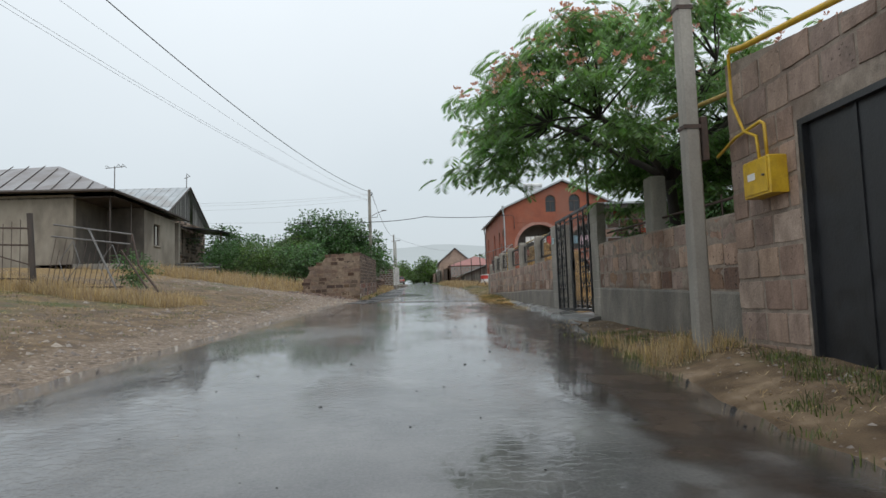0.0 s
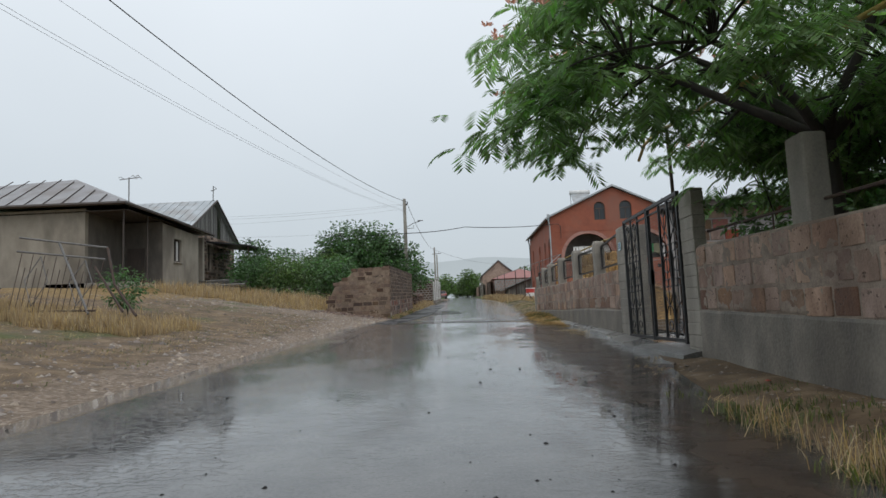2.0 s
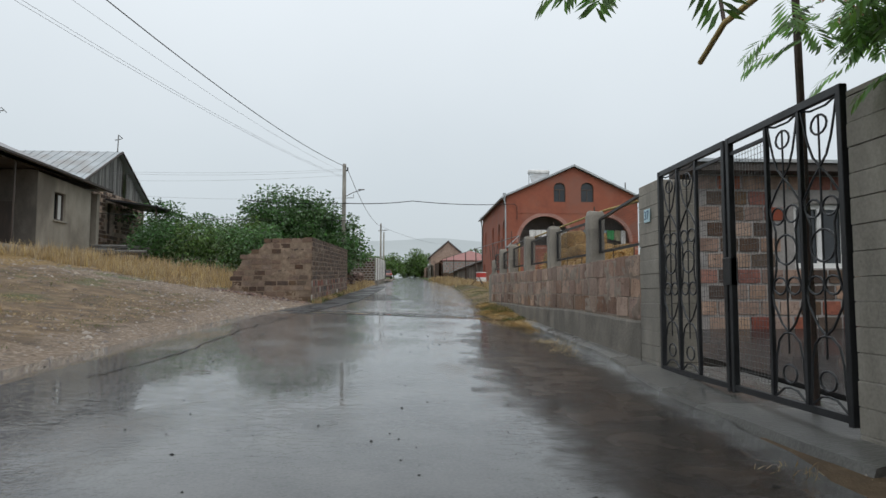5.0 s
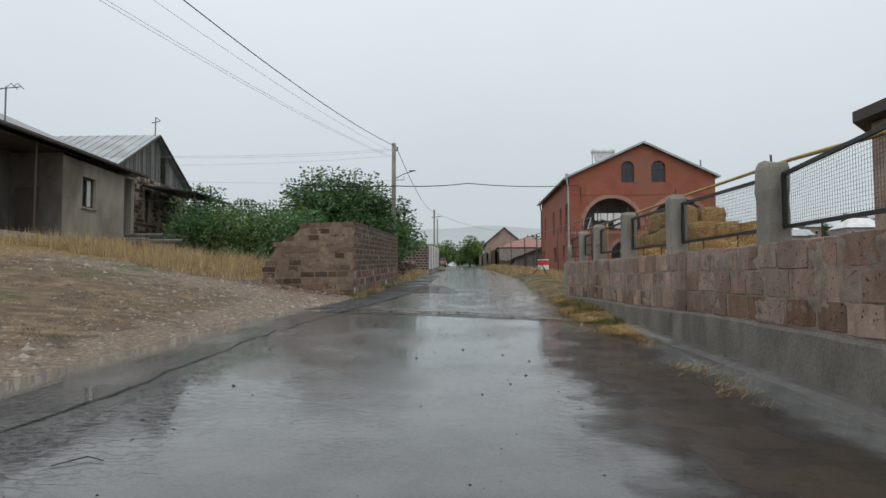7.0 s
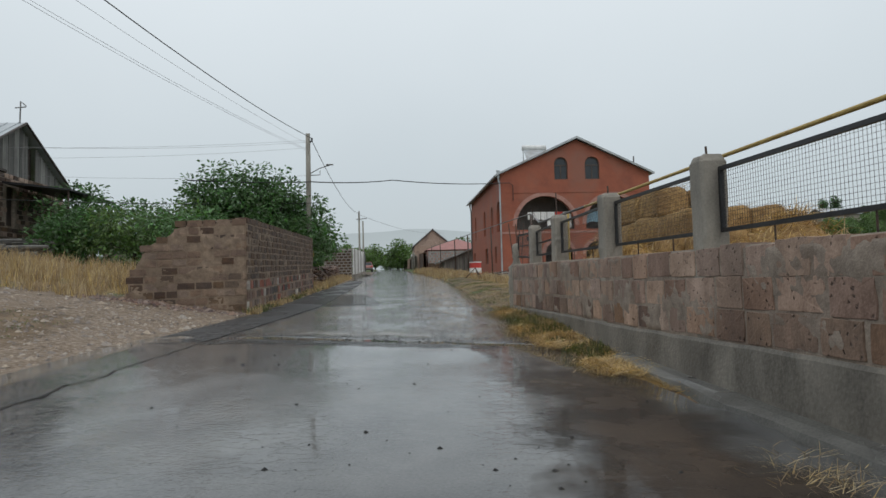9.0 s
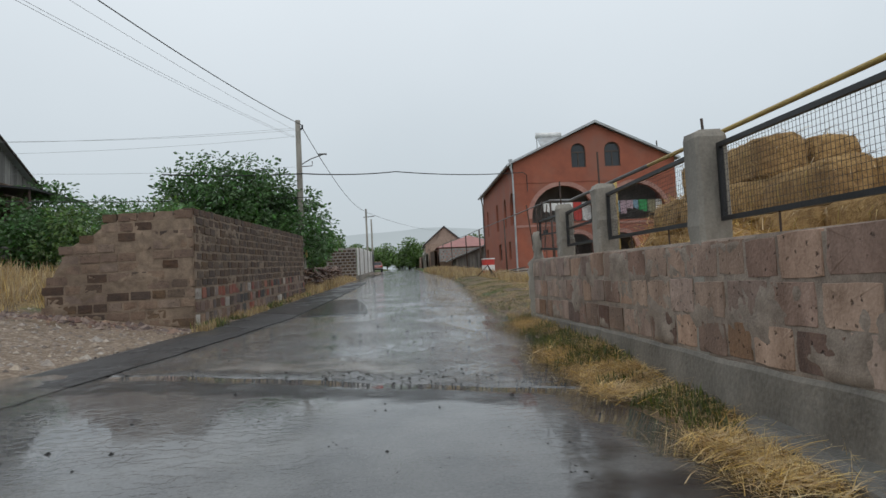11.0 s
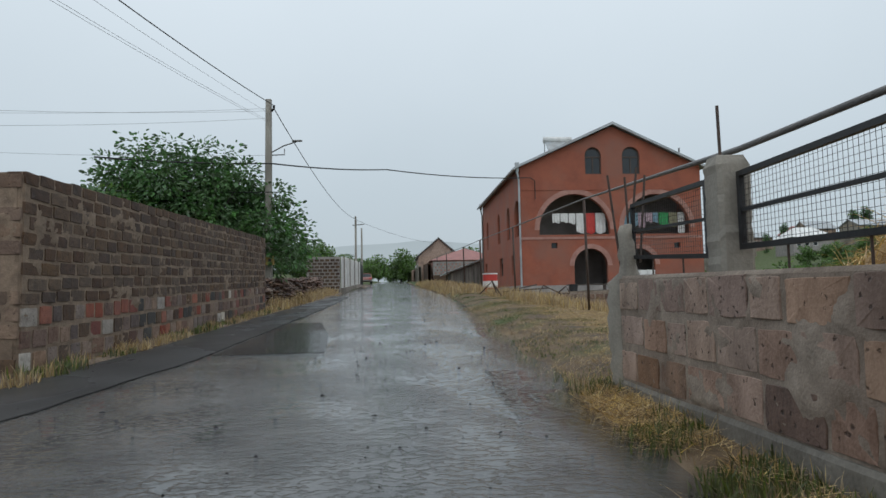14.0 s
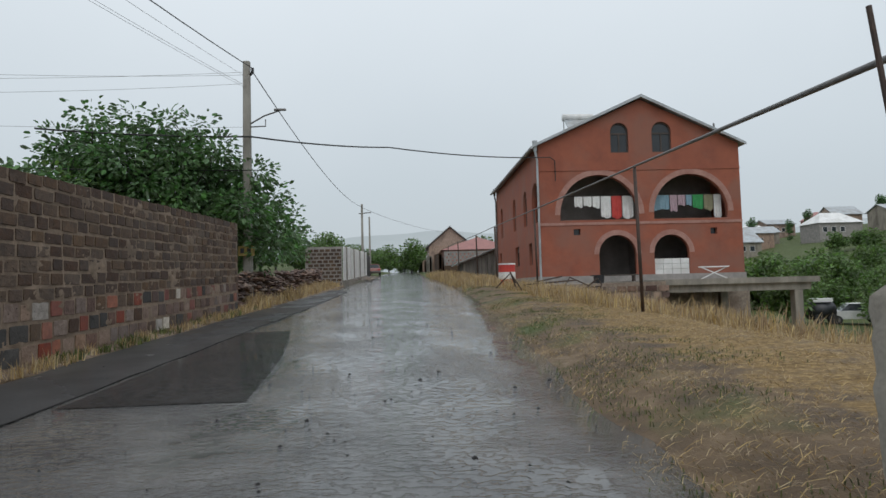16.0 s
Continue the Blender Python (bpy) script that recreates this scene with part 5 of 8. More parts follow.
def build_gas_meter():
    x = 3.70
    m = thing("gas_meter_box", (x - 0.1, 6.38, 2.14), "yellow sheet steel gas meter box on the garage wall", "meter box")
    part("case", Build().soft_box(x - 0.20, x - 0.004, 6.13, 6.64, 2.14, 2.52, 0.012), M_YELLOW, m)
    d = part("front_door", Build().soft_box(x - 0.212, x - 0.202, 6.16, 6.61, 2.165, 2.495, 0.004), M_YELLOW, m)
    part("window_slot", Build().box(x - 0.216, x - 0.213, 6.38, 6.52, 2.31, 2.38), M_WHITE, d, "white counter window")
    part("latch", Build().tube([(x - 0.213, 6.21, 2.33), (x - 0.235, 6.21, 2.33)], 0.012, 6), M_STEEL, d)
    p = thing("gas_supply_pipe", (x - 0.05, 5.5, 3.6), "yellow gas pipe along the top of the garage", "gas pipe")
    part("main_run", Build().tube([(x + 0.02, -2.5, 3.38), (x + 0.02, 5.2, 3.66), (x + 0.0, 6.85, 3.88), (x - 0.05, 7.0, 3.90)], 0.035, 8), M_YELLOW, p, smooth=True)
    part("drop", Build().tube([(x - 0.05, 6.98, 3.90), (x - 0.06, 7.04, 3.86), (x - 0.06, 7.03, 3.3), (x - 0.07, 6.80, 2.92), (x - 0.08, 6.54, 2.80), (x - 0.09, 6.48, 2.50)], 0.018, 8), M_YELLOW, p, smooth=True)
    part("branch", Build().tube([(x - 0.06, 7.45, 2.78), (x - 0.06, 7.0, 2.90), (x - 0.08, 6.44, 2.93), (x - 0.1, 6.34, 2.88), (x - 0.1, 6.32, 2.50)], 0.018, 8), M_YELLOW, p, smooth=True)
    part("garden_run", Build().tube([(x + 0.15, 7.3, 3.55), (x + 0.15, 9.0, 3.75), (x + 0.1, 12.0, 4.05), (x + 0.12, 14.2, 4.3), (x + 0.12, 15.2, 4.33), (x + 0.2, 15.9, 4.2)], 0.03, 8), M_OCHRE, p, smooth=True)
    part("upright", Build().tube([(x + 0.2, 7.45, 2.6), (x + 0.2, 7.45, 3.85)], 0.035, 8), M_OCHRE, p, smooth=True)
    part("support", Build().tube([(x + 0.25, 14.2, 0.7), (x + 0.2, 14.2, 4.3)], 0.03, 8), M_RUST, p)
    part("bent_end", Build().tube([(x + 0.12, 15.2, 4.33), (x + 0.12, 15.3, 4.75)], 0.02, 6), M_RUST, p)


def rail_pillar():
    b = Build().soft_box(WALL_X + 0.03, WALL_X + 0.28, 9.95, 10.28, 2.1, 3.05, 0.02)
    single("garden_pillar", b, M_CONCRETE, "weathered concrete pillar on the garden wall", "pillar")
    r = thing("garden_rail", (WALL_X + 0.2, 11.0, 2.3), "dark steel rails on the garden wall", "railing")
    part("rail", Build().tube([(WALL_X + 0.2, 7.3, 2.32), (WALL_X + 0.2, 12.9, 2.45)], 0.018, 6), M_RUST, r)
    for y in (8.0, 9.0, 11.0, 12.0):
        part("upright", Build().tube([(WALL_X + 0.2, y, 2.05), (WALL_X + 0.2, y, 2.42)], 0.01, 6), M_RUST, r)


# ---- poles and wires ----
def concrete_pole(x, y, z0, z1, w0, w1, label, seed=0):
    p = thing("utility_pole", (x, y, z0), label, "utility pole", "utility poles")
    b = Build()
    rings = []
    for i in range(7):
        s = i / 6
        a = (w0 + (w1 - w0) * s) / 2
        c = a * 0.3
        z = z0 - 0.3 + (z1 - z0 + 0.3) * s
        rings.append([(x - a + c, y - a, z), (x + a - c, y - a, z), (x + a, y - a + c, z), (x + a, y + a - c, z), (x + a - c, y + a, z), (x - a + c, y + a, z), (x - a, y + a - c, z), (x - a, y - a + c, z)])
    b.loft(rings)
    part("shaft", b, M_POLE, p, "tapered grey concrete shaft")
    return p


def band(p, x, y, z, a, mat=None):
    rings = [[(x + a * sx, y + a * sy, zz) for sx, sy in ((-1, -1), (1, -1), (1, 1), (-1, 1))] for zz in (z - 0.022, z + 0.022)]
    part("steel_band", Build().loft(rings), mat or M_RUST, p, "rusty clamp band")


def sag(a, c, drop, n=16):
    a, c = Vector(a), Vector(c)
    return [a.lerp(c, i / n) - Vector((0, 0, 4 * drop * (i / n) * (1 - i / n))) for i in range(n + 1)]


def wire(pts, r, mat, label, name="overhead_wire"):
    b = Build().tube(pts, r, 5, False)
    return single(name, b, mat, label, "wire", "overhead wires", smooth=True, tidy=False)


def build_poles():
    p = concrete_pole(3.05, 6.85, 0.62, 9.2, 0.18, 0.15, "grey concrete utility pole with rusty bands by the road")
    band(p, 3.05, 6.85, 2.98, 0.094)
    band(p, 3.05, 6.85, 4.32, 0.090)
    part("stub_bracket", Build().soft_box(3.16, 3.24, 6.80, 6.90, 2.62, 3.1, 0.01), M_RUST, p)
    x, y = -3.42, 51.8
    p = concrete_pole(x, y, 2.2, 10.35, 0.30, 0.22, "tall grey concrete utility pole beside a leafy tree")
    arm = part("lamp_arm", Build().tube([(x + 0.1, y, 8.2), (x + 0.6, y - 0.1, 8.45), (x + 1.2, y - 0.2, 8.62)], 0.025, 6), M_STEEL, p)
    part("lamp_head", Build().soft_box(x + 0.95, x + 1.35, y - 0.26, y - 0.14, 8.60, 8.66, 0.02), M_STEEL, arm)
    part("bracket", Build().tube([(x + 0.1, y, 8.1), (x + 0.62, y, 8.12), (x + 0.62, y, 8.35)], 0.022, 6), M_STEEL, p)
    part("insulator", Build().tube([(x + 0.12, y, 9.9), (x + 0.22, y - 0.1, 9.95), (x + 0.22, y - 0.1, 10.1)], 0.05, 6), M_BLACK, p)
    box = part("meter_box", Build().soft_box(x - 0.24, x + 0.26, y - 0.36, y - 0.16, 3.72, 4.04, 0.015), M_OCHRE, p, "dirty yellow meter box")
    for k in (-0.1, 0.12):
        part("dial", Build().box(x + k - 0.06, x + k + 0.06, y - 0.372, y - 0.363, 3.8, 3.96), M_BLACK, box)
    p2 = concrete_pole(-2.96, 98.3, 3.7, 11.6, 0.28, 0.2, "distant grey concrete utility pole")
    part("cross_arm", Build().tube([(-3.3, 98.3, 10.6), (-2.0, 98.2, 10.7)], 0.05, 6), M_STEEL, p2)
    concrete_pole(-3.1, 113.0, 4.2, 11.9, 0.28, 0.2, "distant grey concrete utility pole")
    t = (x, y)
    wire(sag((t[0] + 0.2, t[1] - 0.1, 10.1), (-9.7, 3.5, 10.7), 1.38, 30), 0.016, M_CABLE, "thick black cable from the pole along the road")
    for k, (dx, dz, end, dr) in enumerate(((0, 9.5, (-11.6, 3.5, 9.4), 1.0), (0.05, 9.4, (-11.9, 3.5, 9.45), 1.0), (0.1, 9.75, (-10.9, 3.5, 10.1), 1.0))):
        wire(sag((t[0] + dx, t[1], dz), end, dr, 30), 0.005, M_WIRE, "thin bare wire strung along the road")
    for k, (z, ez, ey) in enumerate(((10.0, 9.9, 47), (9.6, 9.0, 46), (8.1, 8.2, 42), (9.9, 8.6, 41))):
        wire(sag((t[0], t[1], z), (-34 + 2 * k, ey, ez), 0.7, 24), 0.0055, M_WIRE, "thin wire strung across to the houses")
    wire(sag((t[0] + 0.2, t[1], 10.0), (-2.9, 98.2, 11.3), 0.9, 20), 0.018, M_CABLE, "black cable to the next pole")
    wire(sag((-2.9, 98.3, 11.2), (12, 150, 13.0), 0.9, 20), 0.018, M_WIRE, "thin wire to the next pole")
    wire([*sag((-9.0, 49.3, 7.5), (-3.25, 51.6, 7.72), 0.08, 6), *sag((-3.25, 51.6, 7.72), (1.1, 60, 9.15), 0.1, 8)[1:], *sag((1.1, 60, 9.15), (9.6, 66.9, 9.95), 0.15, 8)[1:], (10.3, 67.1, 10.0), (10.6, 67.15, 9.8), (10.6, 67.15, 8.6)], 0.03, M_CABLE,
         "thick black cable across the road to the red house")
    wire(sag((-2.9, 51.7, 6.6), (-23, 44.5, 6.6), 0.3, 14), 0.018, M_CABLE, "black cable through the tree to the old house")


# ---- trees ----
def branch_tube(b, pts, r0, r1, n=6):
    m = len(pts)
    b.tube(pts, [r0 + (r1 - r0) * i / (m - 1) for i in range(m)], n)


def curve_to(a, c, bend, r, n=6):
    a, c = Vector(a), Vector(c)
    out = []
    L = (c - a).length
    off = Vector((r.uniform(-1, 1), r.uniform(-1, 1), r.uniform(0.1, 1))) * bend * L
    for i in range(n + 1):
        s = i / n
        out.append(a.lerp(c, s) + off * (4 * s * (1 - s)) * 0.5 + Vector((r.uniform(-1, 1), r.uniform(-1, 1), r.uniform(-1, 1))) * 0.015 * L * (0 < i < n))
    return out


def frond(v, f, p, d, r, length):
    """A twice-feathered leaf: two rows of narrow drooping leaflets along a bent rib."""
    d = d.normalized()
    side = d.cross(Vector((0, 0, 1)))
    side = side.normalized() if side.length > 0.05 else Vector((1, 0, 0))
    n = 8
    q = Vector(p)
    step = length / n
    for i in range(n):
        d = (d + Vector((0, 0, -0.13))).normalized()
        q = q + d * step
        L = length * 0.40 * (0.55 + 0.9 * math.sin(math.pi * (i + 1.2) / (n + 1.6)))
        w = 0.021
        for s in (-1, 1):
            e = q + (side * s * 0.84 + d * 0.55 + Vector((0, 0, -0.30 + r.uniform(-0.15, 0.1)))).normalized() * L
            m = q.lerp(e, 0.5)
            k = len(v)
            v += [tuple(q), tuple(m + d * w), tuple(e), tuple(m - d * w)]
            f.append((k, k + 1, k + 2, k + 3))


def build_silk_tree():
    r = random.Random(101)
    base = Vector((4.45, 10.55, 0.75))
    t = thing("silk_tree", tuple(base), "spreading silk tree with feathery leaves and pink blossom", "tree")
    wood = Build()
    fork = Vector((4.25, 10.4, 3.05))
    branch_tube(wood, [base, base + Vector((-0.03, -0.05, 0.9)), base + Vector((-0.12, -0.08, 1.6)), fork], 0.105, 0.085, 10)
    centre = Vector((4.42, 11.0, 0))
    clusters = []
    while len(clusters) < 150:
        u, w = r.uniform(-1, 1), r.uniform(-1, 1)
        q = u * u + w * w
        if q > 1:
            continue
        x, y = centre.x + 3.6 * u, centre.y + 2.6 * w
        if x < 1.02:
            continue
        top = 6.5 - 1.6 * q
        deep = 2.2 if x < 3.0 else 3.1
        z = top - (r.random() ** 1.3) * deep
        if x < 3.3:
            z = max(z, 3.12 + 0.2 * abs(y - 11))
        if x < 4.1:
            z = max(z, 3.05)
        if x < 4.7 and y > 12.2:
            z = max(z, 3.7)
        clusters.append(Vector((x, y, max(z, 2.45))))
    for _ in range(30):
        clusters.append(Vector((r.uniform(4.15, 7.6), r.uniform(9.2, 11.6), r.uniform(2.55, 3.8))))
    for _ in range(34):
        clusters.append(Vector((r.uniform(4.3, 8.6), r.uniform(8.8, 12.0), r.uniform(3.2, 5.4))))
    for _ in range(44):
        x = r.uniform(4.15, 6.8)
        clusters.append(Vector((x, r.uniform(11.4, 14.0), r.uniform(2.85 - 0.2 * (x > 4.8), 4.1))))
    limbs = []
    for k in range(8):
        a = 2 * math.pi * k / 8 + r.uniform(-0.25, 0.25)
        e = Vector((centre.x + 2.0 * math.cos(a), centre.y + 1.4 * math.sin(a), r.uniform(3.9, 4.9)))
        pts = curve_to(fork, e, 0.16, r, 6)
        branch_tube(wood, pts, 0.062, 0.032, 7)
        limbs += pts[2:]
    for c in clusters:
        near = min(limbs, key=lambda q: (q - c).length + 0.6 * max(0, q.z - c.z))
        pts = curve_to(near, c, 0.12, r, 4)
        branch_tube(wood, pts, 0.022, 0.006, 5)
    part("trunk", wood, M_BARK, t, "dark wet trunk and limbs", smooth=True, tidy=False)
    v, f = [], []
    fl = Build()
    for c in clusters:
        out = (c - Vector((centre.x, centre.y, c.z)))
        out = out.normalized() if out.length > 0.2 else Vector((1, 0, 0))
        for k in range(25):
            a = r.uniform(0, 2 * math.pi)
            d = Vector((math.cos(a), math.sin(a), r.uniform(-0.25, 0.45))) + out * 0.35
            p = c + Vector((r.gauss(0, 0.26), r.gauss(0, 0.26), r.gauss(0, 0.10)))
            frond(v, f, p, d, r, r.uniform(0.24, 0.36))
        if c.z > 6.5 - 1.6 * (((c.x - centre.x) / 3.6) ** 2 + ((c.y - centre.y) / 2.6) ** 2) - 0.9:
            for k in range(r.randint(8, 16)):
                p = c + Vector((r.gauss(0, 0.2), r.gauss(0, 0.2), 0.06 + r.uniform(0, 0.12)))
                for q in range(7):
                    a = 2 * math.pi * q / 7 + r.uniform(-0.3, 0.3)
                    e = p + Vector((math.cos(a) * 0.045, math.sin(a) * 0.045, 0.035 + r.uniform(-0.015, 0.03)))
                    s = Vector((-math.sin(a), math.cos(a), 0)) * 0.016
                    fl.face(p, e + s, e + Vector((0, 0, 0.012)), e - s)
    me = bpy.data.meshes.new("crown")
    me.from_pydata(v, [], f)
    me.materials.append(M_LEAF)
    part("crown", me, None, t, "feathery dark green foliage", tidy=False)
    part("blossom", fl, M_FLOWER, t, "faded pink orange tufts of blossom", tidy=False)


def leafy(name, base, clusters, leaves, size, mat, label, category, r, group="", trunk=0.14, spread_=0.45, forks=6, leaf_shape=0.5):
    """A trunk that forks into limbs, boughs to every cluster, and each cluster a cloud of separate leaves."""
    base = Vector(base)
    t = thing(name, tuple(base), label, category, group)
    wood = Build()
    mid = sum(clusters, Vector()) / len(clusters)
    low = min(c.z for c in clusters)
    fork = Vector((base.x * 0.6 + mid.x * 0.4, base.y * 0.6 + mid.y * 0.4, base.z + max(0.25, (low - base.z) * 0.7)))
    branch_tube(wood, [base - Vector((0, 0, 0.2)), base.lerp(fork, 0.5) + Vector((0.04, 0, 0)), fork], trunk, trunk * 0.75, 8)
    nodes = [fork]
    for k in range(forks):
        c = clusters[(k * len(clusters)) // forks]
        pts = curve_to(fork, fork.lerp(c, 0.7), 0.12, r, 5)
        branch_tube(wood, pts, trunk * 0.5, trunk * 0.22, 6)
        nodes += pts[2:]
    for c in clusters:
        q = min(nodes, key=lambda s: (s - c).length)
        branch_tube(wood, curve_to(q, c, 0.1, r, 3), trunk * 0.2, trunk * 0.05, 4)
    part("trunk", wood, M_BARK, t, "dark wet trunk and limbs", smooth=True, tidy=False)
    g = np.random.RandomState(r.randint(0, 99999))
    n = leaves * len(clusters)
    c = np.repeat(np.array([tuple(q) for q in clusters]), leaves, axis=0)
    p = c + np.clip(g.normal(0, 1, (n, 3)), -1.5, 1.5) * np.array([spread_, spread_, spread_ * 0.72])
    d = p - c + g.normal(0, 0.25, (n, 3)) * spread_
    d[:, 2] -= 0.35 * spread_
    d /= np.linalg.norm(d, axis=1)[:, None] + 1e-6
    s = np.cross(d, g.normal(0, 1, (n, 3)) * 0.6 + np.array([0, 0, 1.0]))
    s /= np.linalg.norm(s, axis=1)[:, None] + 1e-6
    L = size * g.uniform(0.6, 1.25, (n, 1))
    up = np.cross(s, d)
    w = leaf_shape * 0.5 * L
    lo, hi, tip = p + d * L * 0.28 + up * L * 0.06, p + d * L * 0.7 + up * L * 0.03, p + d * L - up * L * 0.14
    verts = np.stack([p, lo + s * w * 0.85, hi + s * w * 0.8, tip, hi - s * w * 0.8, lo - s * w * 0.85], axis=1).reshape(-1, 3)
    idx = np.arange(n) * 6
    faces = np.concatenate([np.stack([idx, idx + 1, idx + 2, idx + 3], 1), np.stack([idx, idx + 3, idx + 4, idx + 5], 1)]).tolist()
    me = bpy.data.meshes.new("crown")
    me.from_pydata(verts.tolist(), [], faces)
    me.materials.append(mat)
    part("crown", me, None, t, tidy=False)
    return t


def cloud(r, cx, cy, cz, rx, ry, rz, n, skew=0.0):
    """Cluster centres filling an uneven egg, more of them near its skin."""
    out = []
    lumps = [Vector((r.uniform(-1, 1), r.uniform(-1, 1), r.uniform(-0.6, 1))) for _ in range(6)]
    while len(out) < n:
        v = Vector((r.gauss(0, 1), r.gauss(0, 1), r.gauss(0, 1))).normalized()
        k = 0.74 + 0.30 * max(0, max(v.dot(q) for q in lumps))
        v *= k * (r.random() ** 0.45)
        out.append(Vector((cx + v.x * rx + skew * v.z, cy + v.y * ry, cz + v.z * rz)))
    return out


def build_left_trees():
    r = random.Random(202)
    cl = cloud(r, -4.9, 52.4, 5.3, 3.5, 2.6, 2.1, 96) + cloud(r, -7.2, 51.4, 6.2, 3.2, 1.9, 1.4, 44)
    cl += [Vector((x + r.uniform(-0.25, 0.25), 51.6 + r.uniform(-0.8, 0.8), z + 0.42 * q)) for x, z in ((-9.2, 6.7), (-8.3, 7.4), (-7.2, 7.5), (-6.1, 7.4), (-5.3, 7.2), (-4.4, 6.7)) for q in range(3)]
    cl = [c for c in cl if not (c.x > -2.6 and c.z < 3.4)]
    leafy("walnut_tree", (-5.2, 52.6, land(-5.2, 52.6)), cl, 125, 0.20, M_LEAF2, "broad dark green leafy tree over the wall and pole", "tree", r, trunk=0.2, spread_=0.40, forks=9, leaf_shape=0.62)
    bushes = [(-7.6, 44.5, 4.2, 2.3, 1.8, 1.4, 26, 0), (-10.5, 47.0, 4.6, 2.6, 1.8, 1.3, 28, 1), (-13.3, 46.5, 4.6, 1.8, 1.5, 1.3, 22, 0), (-15.0, 51.0, 5.6, 2.4, 2.0, 2.1, 34, 0),
              (-8.8, 58, 5.2, 3.5, 2.4, 1.9, 30, 1), (-5.6, 61, 4.9, 2.6, 2.6, 1.6, 26, 0), (-12.5, 57, 5.6, 2.8, 2.4, 1.9, 26, 0), (-5.8, 68, 5.4, 2.2, 2.6, 1.7, 22, 0), (-12.2, 51, 5.3, 2.6, 2.0, 1.8, 34, 0), (-9.2, 50.5, 5.0, 2.4, 1.8, 1.6, 30, 1), (-8.0, 47.2, 4.5, 2.0, 1.6, 1.3, 26, 0), (-14.2, 48.6, 5.0, 1.7, 1.5, 1.5, 26, 0)]
    for x, y, z, a, c, h, n, k in bushes:
        leafy("garden_bush", (x, y, land(x, y)), cloud(r, x, y, max(z, land(x, y) + h * 0.8), a, c, h, n), 95, 0.17 if k else 0.20, M_LEAF3 if k else M_LEAF2,
              "bright green leafy shrub in the garden" if k else "dark green leafy shrub in the garden", "bush", r, "garden shrubs", 0.07, 0.36, 5, 0.6)


build_yard_fence()
build_gas_meter()
rail_pillar()
build_poles()
build_silk_tree()
build_left_trees()
# ---- old house, barn and broken fence across the dirt yard ----
def build_old_house():
    gz = land(-16.5, 41)
    h = thing("old_house", (-18, 41, gz), "low weathered stucco house with a tin hip roof and dark porch", "house")
    xe, ys, ye = -16.3, 40.0, 45.0
    # room beside the porch, with its window to the road
    win = [(41.4, 5.35), (42.45, 5.35), (42.45, 6.72), (41.4, 6.72)]
    part("wall", pierced("wall", [(ys, gz - 0.5), (ye, gz - 0.5), (ye, 7.30), (ys, 7.42)], [win], 0.3, M_STUCCO, Matrix.Translation((xe - 0.15, 0, 0)) @ pose(0, 0, 0, 0, 0, 90)), None, h, "stained grey stucco wall")
    w = part("window", pierced("window", win, [[(41.48, 5.43), (41.89, 5.43), (41.89, 6.64), (41.48, 6.64)], [(41.96, 5.43), (42.37, 5.43), (42.37, 6.64), (41.96, 6.64)]], 0.08, M_DWOOD,
                               Matrix.Translation((xe - 0.16, 0, 0)) @ pose(0, 0, 0, 0, 0, 90)), None, h, "dark wooden window")
    part("pane", Build().box(xe - 0.2, xe - 0.19, 41.45, 42.42, 5.4, 6.68), M_GLASS, w)
    part("curtain", Build().box(xe - 0.189, xe - 0.184, 41.97, 42.36, 5.44, 6.63), M_WHITE, w, "white curtain")
    part("window_sill", Build().soft_box(xe - 0.02, xe + 0.10, 41.32, 42.52, 5.27, 5.34, 0.01), M_CONCRETE, h)
    part("wall", Build().box(-20.0, xe - 0.3, ys, ys + 0.3, gz - 0.5, 7.5), M_STUCCO, h)
    # front of the house, set back behind the porch
    dark = [(-19.4, gz), (-18.4, gz), (-18.4, gz + 2.3), (-19.4, gz + 2.3)]
    # porch walls: shade under the overhang is put into their darker plaster
    part("porch_wall", Build().box(-18.58, -16.32, 39.95, 39.99, gz, 7.5), M_SHADED_SOOT, h, "sooty porch wall with recess shade in its colour")
    part("door", Build().soft_box(-18.3, -17.3, 39.88, 39.94, gz + 0.2, gz + 2.3, 0.01), M_DWOOD, h, "dark wooden porch door")
    part("porch_floor", Build().box(-20.6, xe + 0.0, 36.2, 40.0, gz - 0.5, gz + 0.18), M_CONCRETE, h)
    part("wall", Build().box(-30, -18.6, 36.2, 36.5, gz - 0.5, 7.75), M_STUCCO, h, "long stained stucco front wall")
    part("porch_wall", Build().box(-18.9, -18.6, 36.5, 40.0, gz - 0.5, 7.6), M_SHADED_SOOT, h, "sooty porch wall with recess shade in its colour")
    part("wall", Build().box(-30, -29.7, 36.5, 46, gz - 0.5, 7.6), M_STUCCO, h)
    part("wall", Build().box(-29.7, xe, 45.7, 46, gz - 0.5, 7.3), M_STUCCO, h)
    part("porch_post", Build().soft_box(-16.74, -16.66, 36.34, 36.42, gz - 0.1, 7.7, 0.02), M_DWOOD, h)
    part("porch_post", Build().soft_box(-16.46, -16.38, 38.33, 38.41, gz - 0.1, 7.6, 0.02), M_DWOOD, h)
    part("steps", Build().soft_box(-16.2, -15.4, 36.4, 38.0, gz - 0.4, gz + 0.02, 0.03), M_CONCRETE, h)
    # tin hip roof with standing seams
    e = [(-30.6, 35.6, 7.95), (-16.2, 35.6, 7.85), (-15.75, 40.0, 7.62), (-15.8, 46.4, 7.5), (-30.6, 46.4, 7.95)]
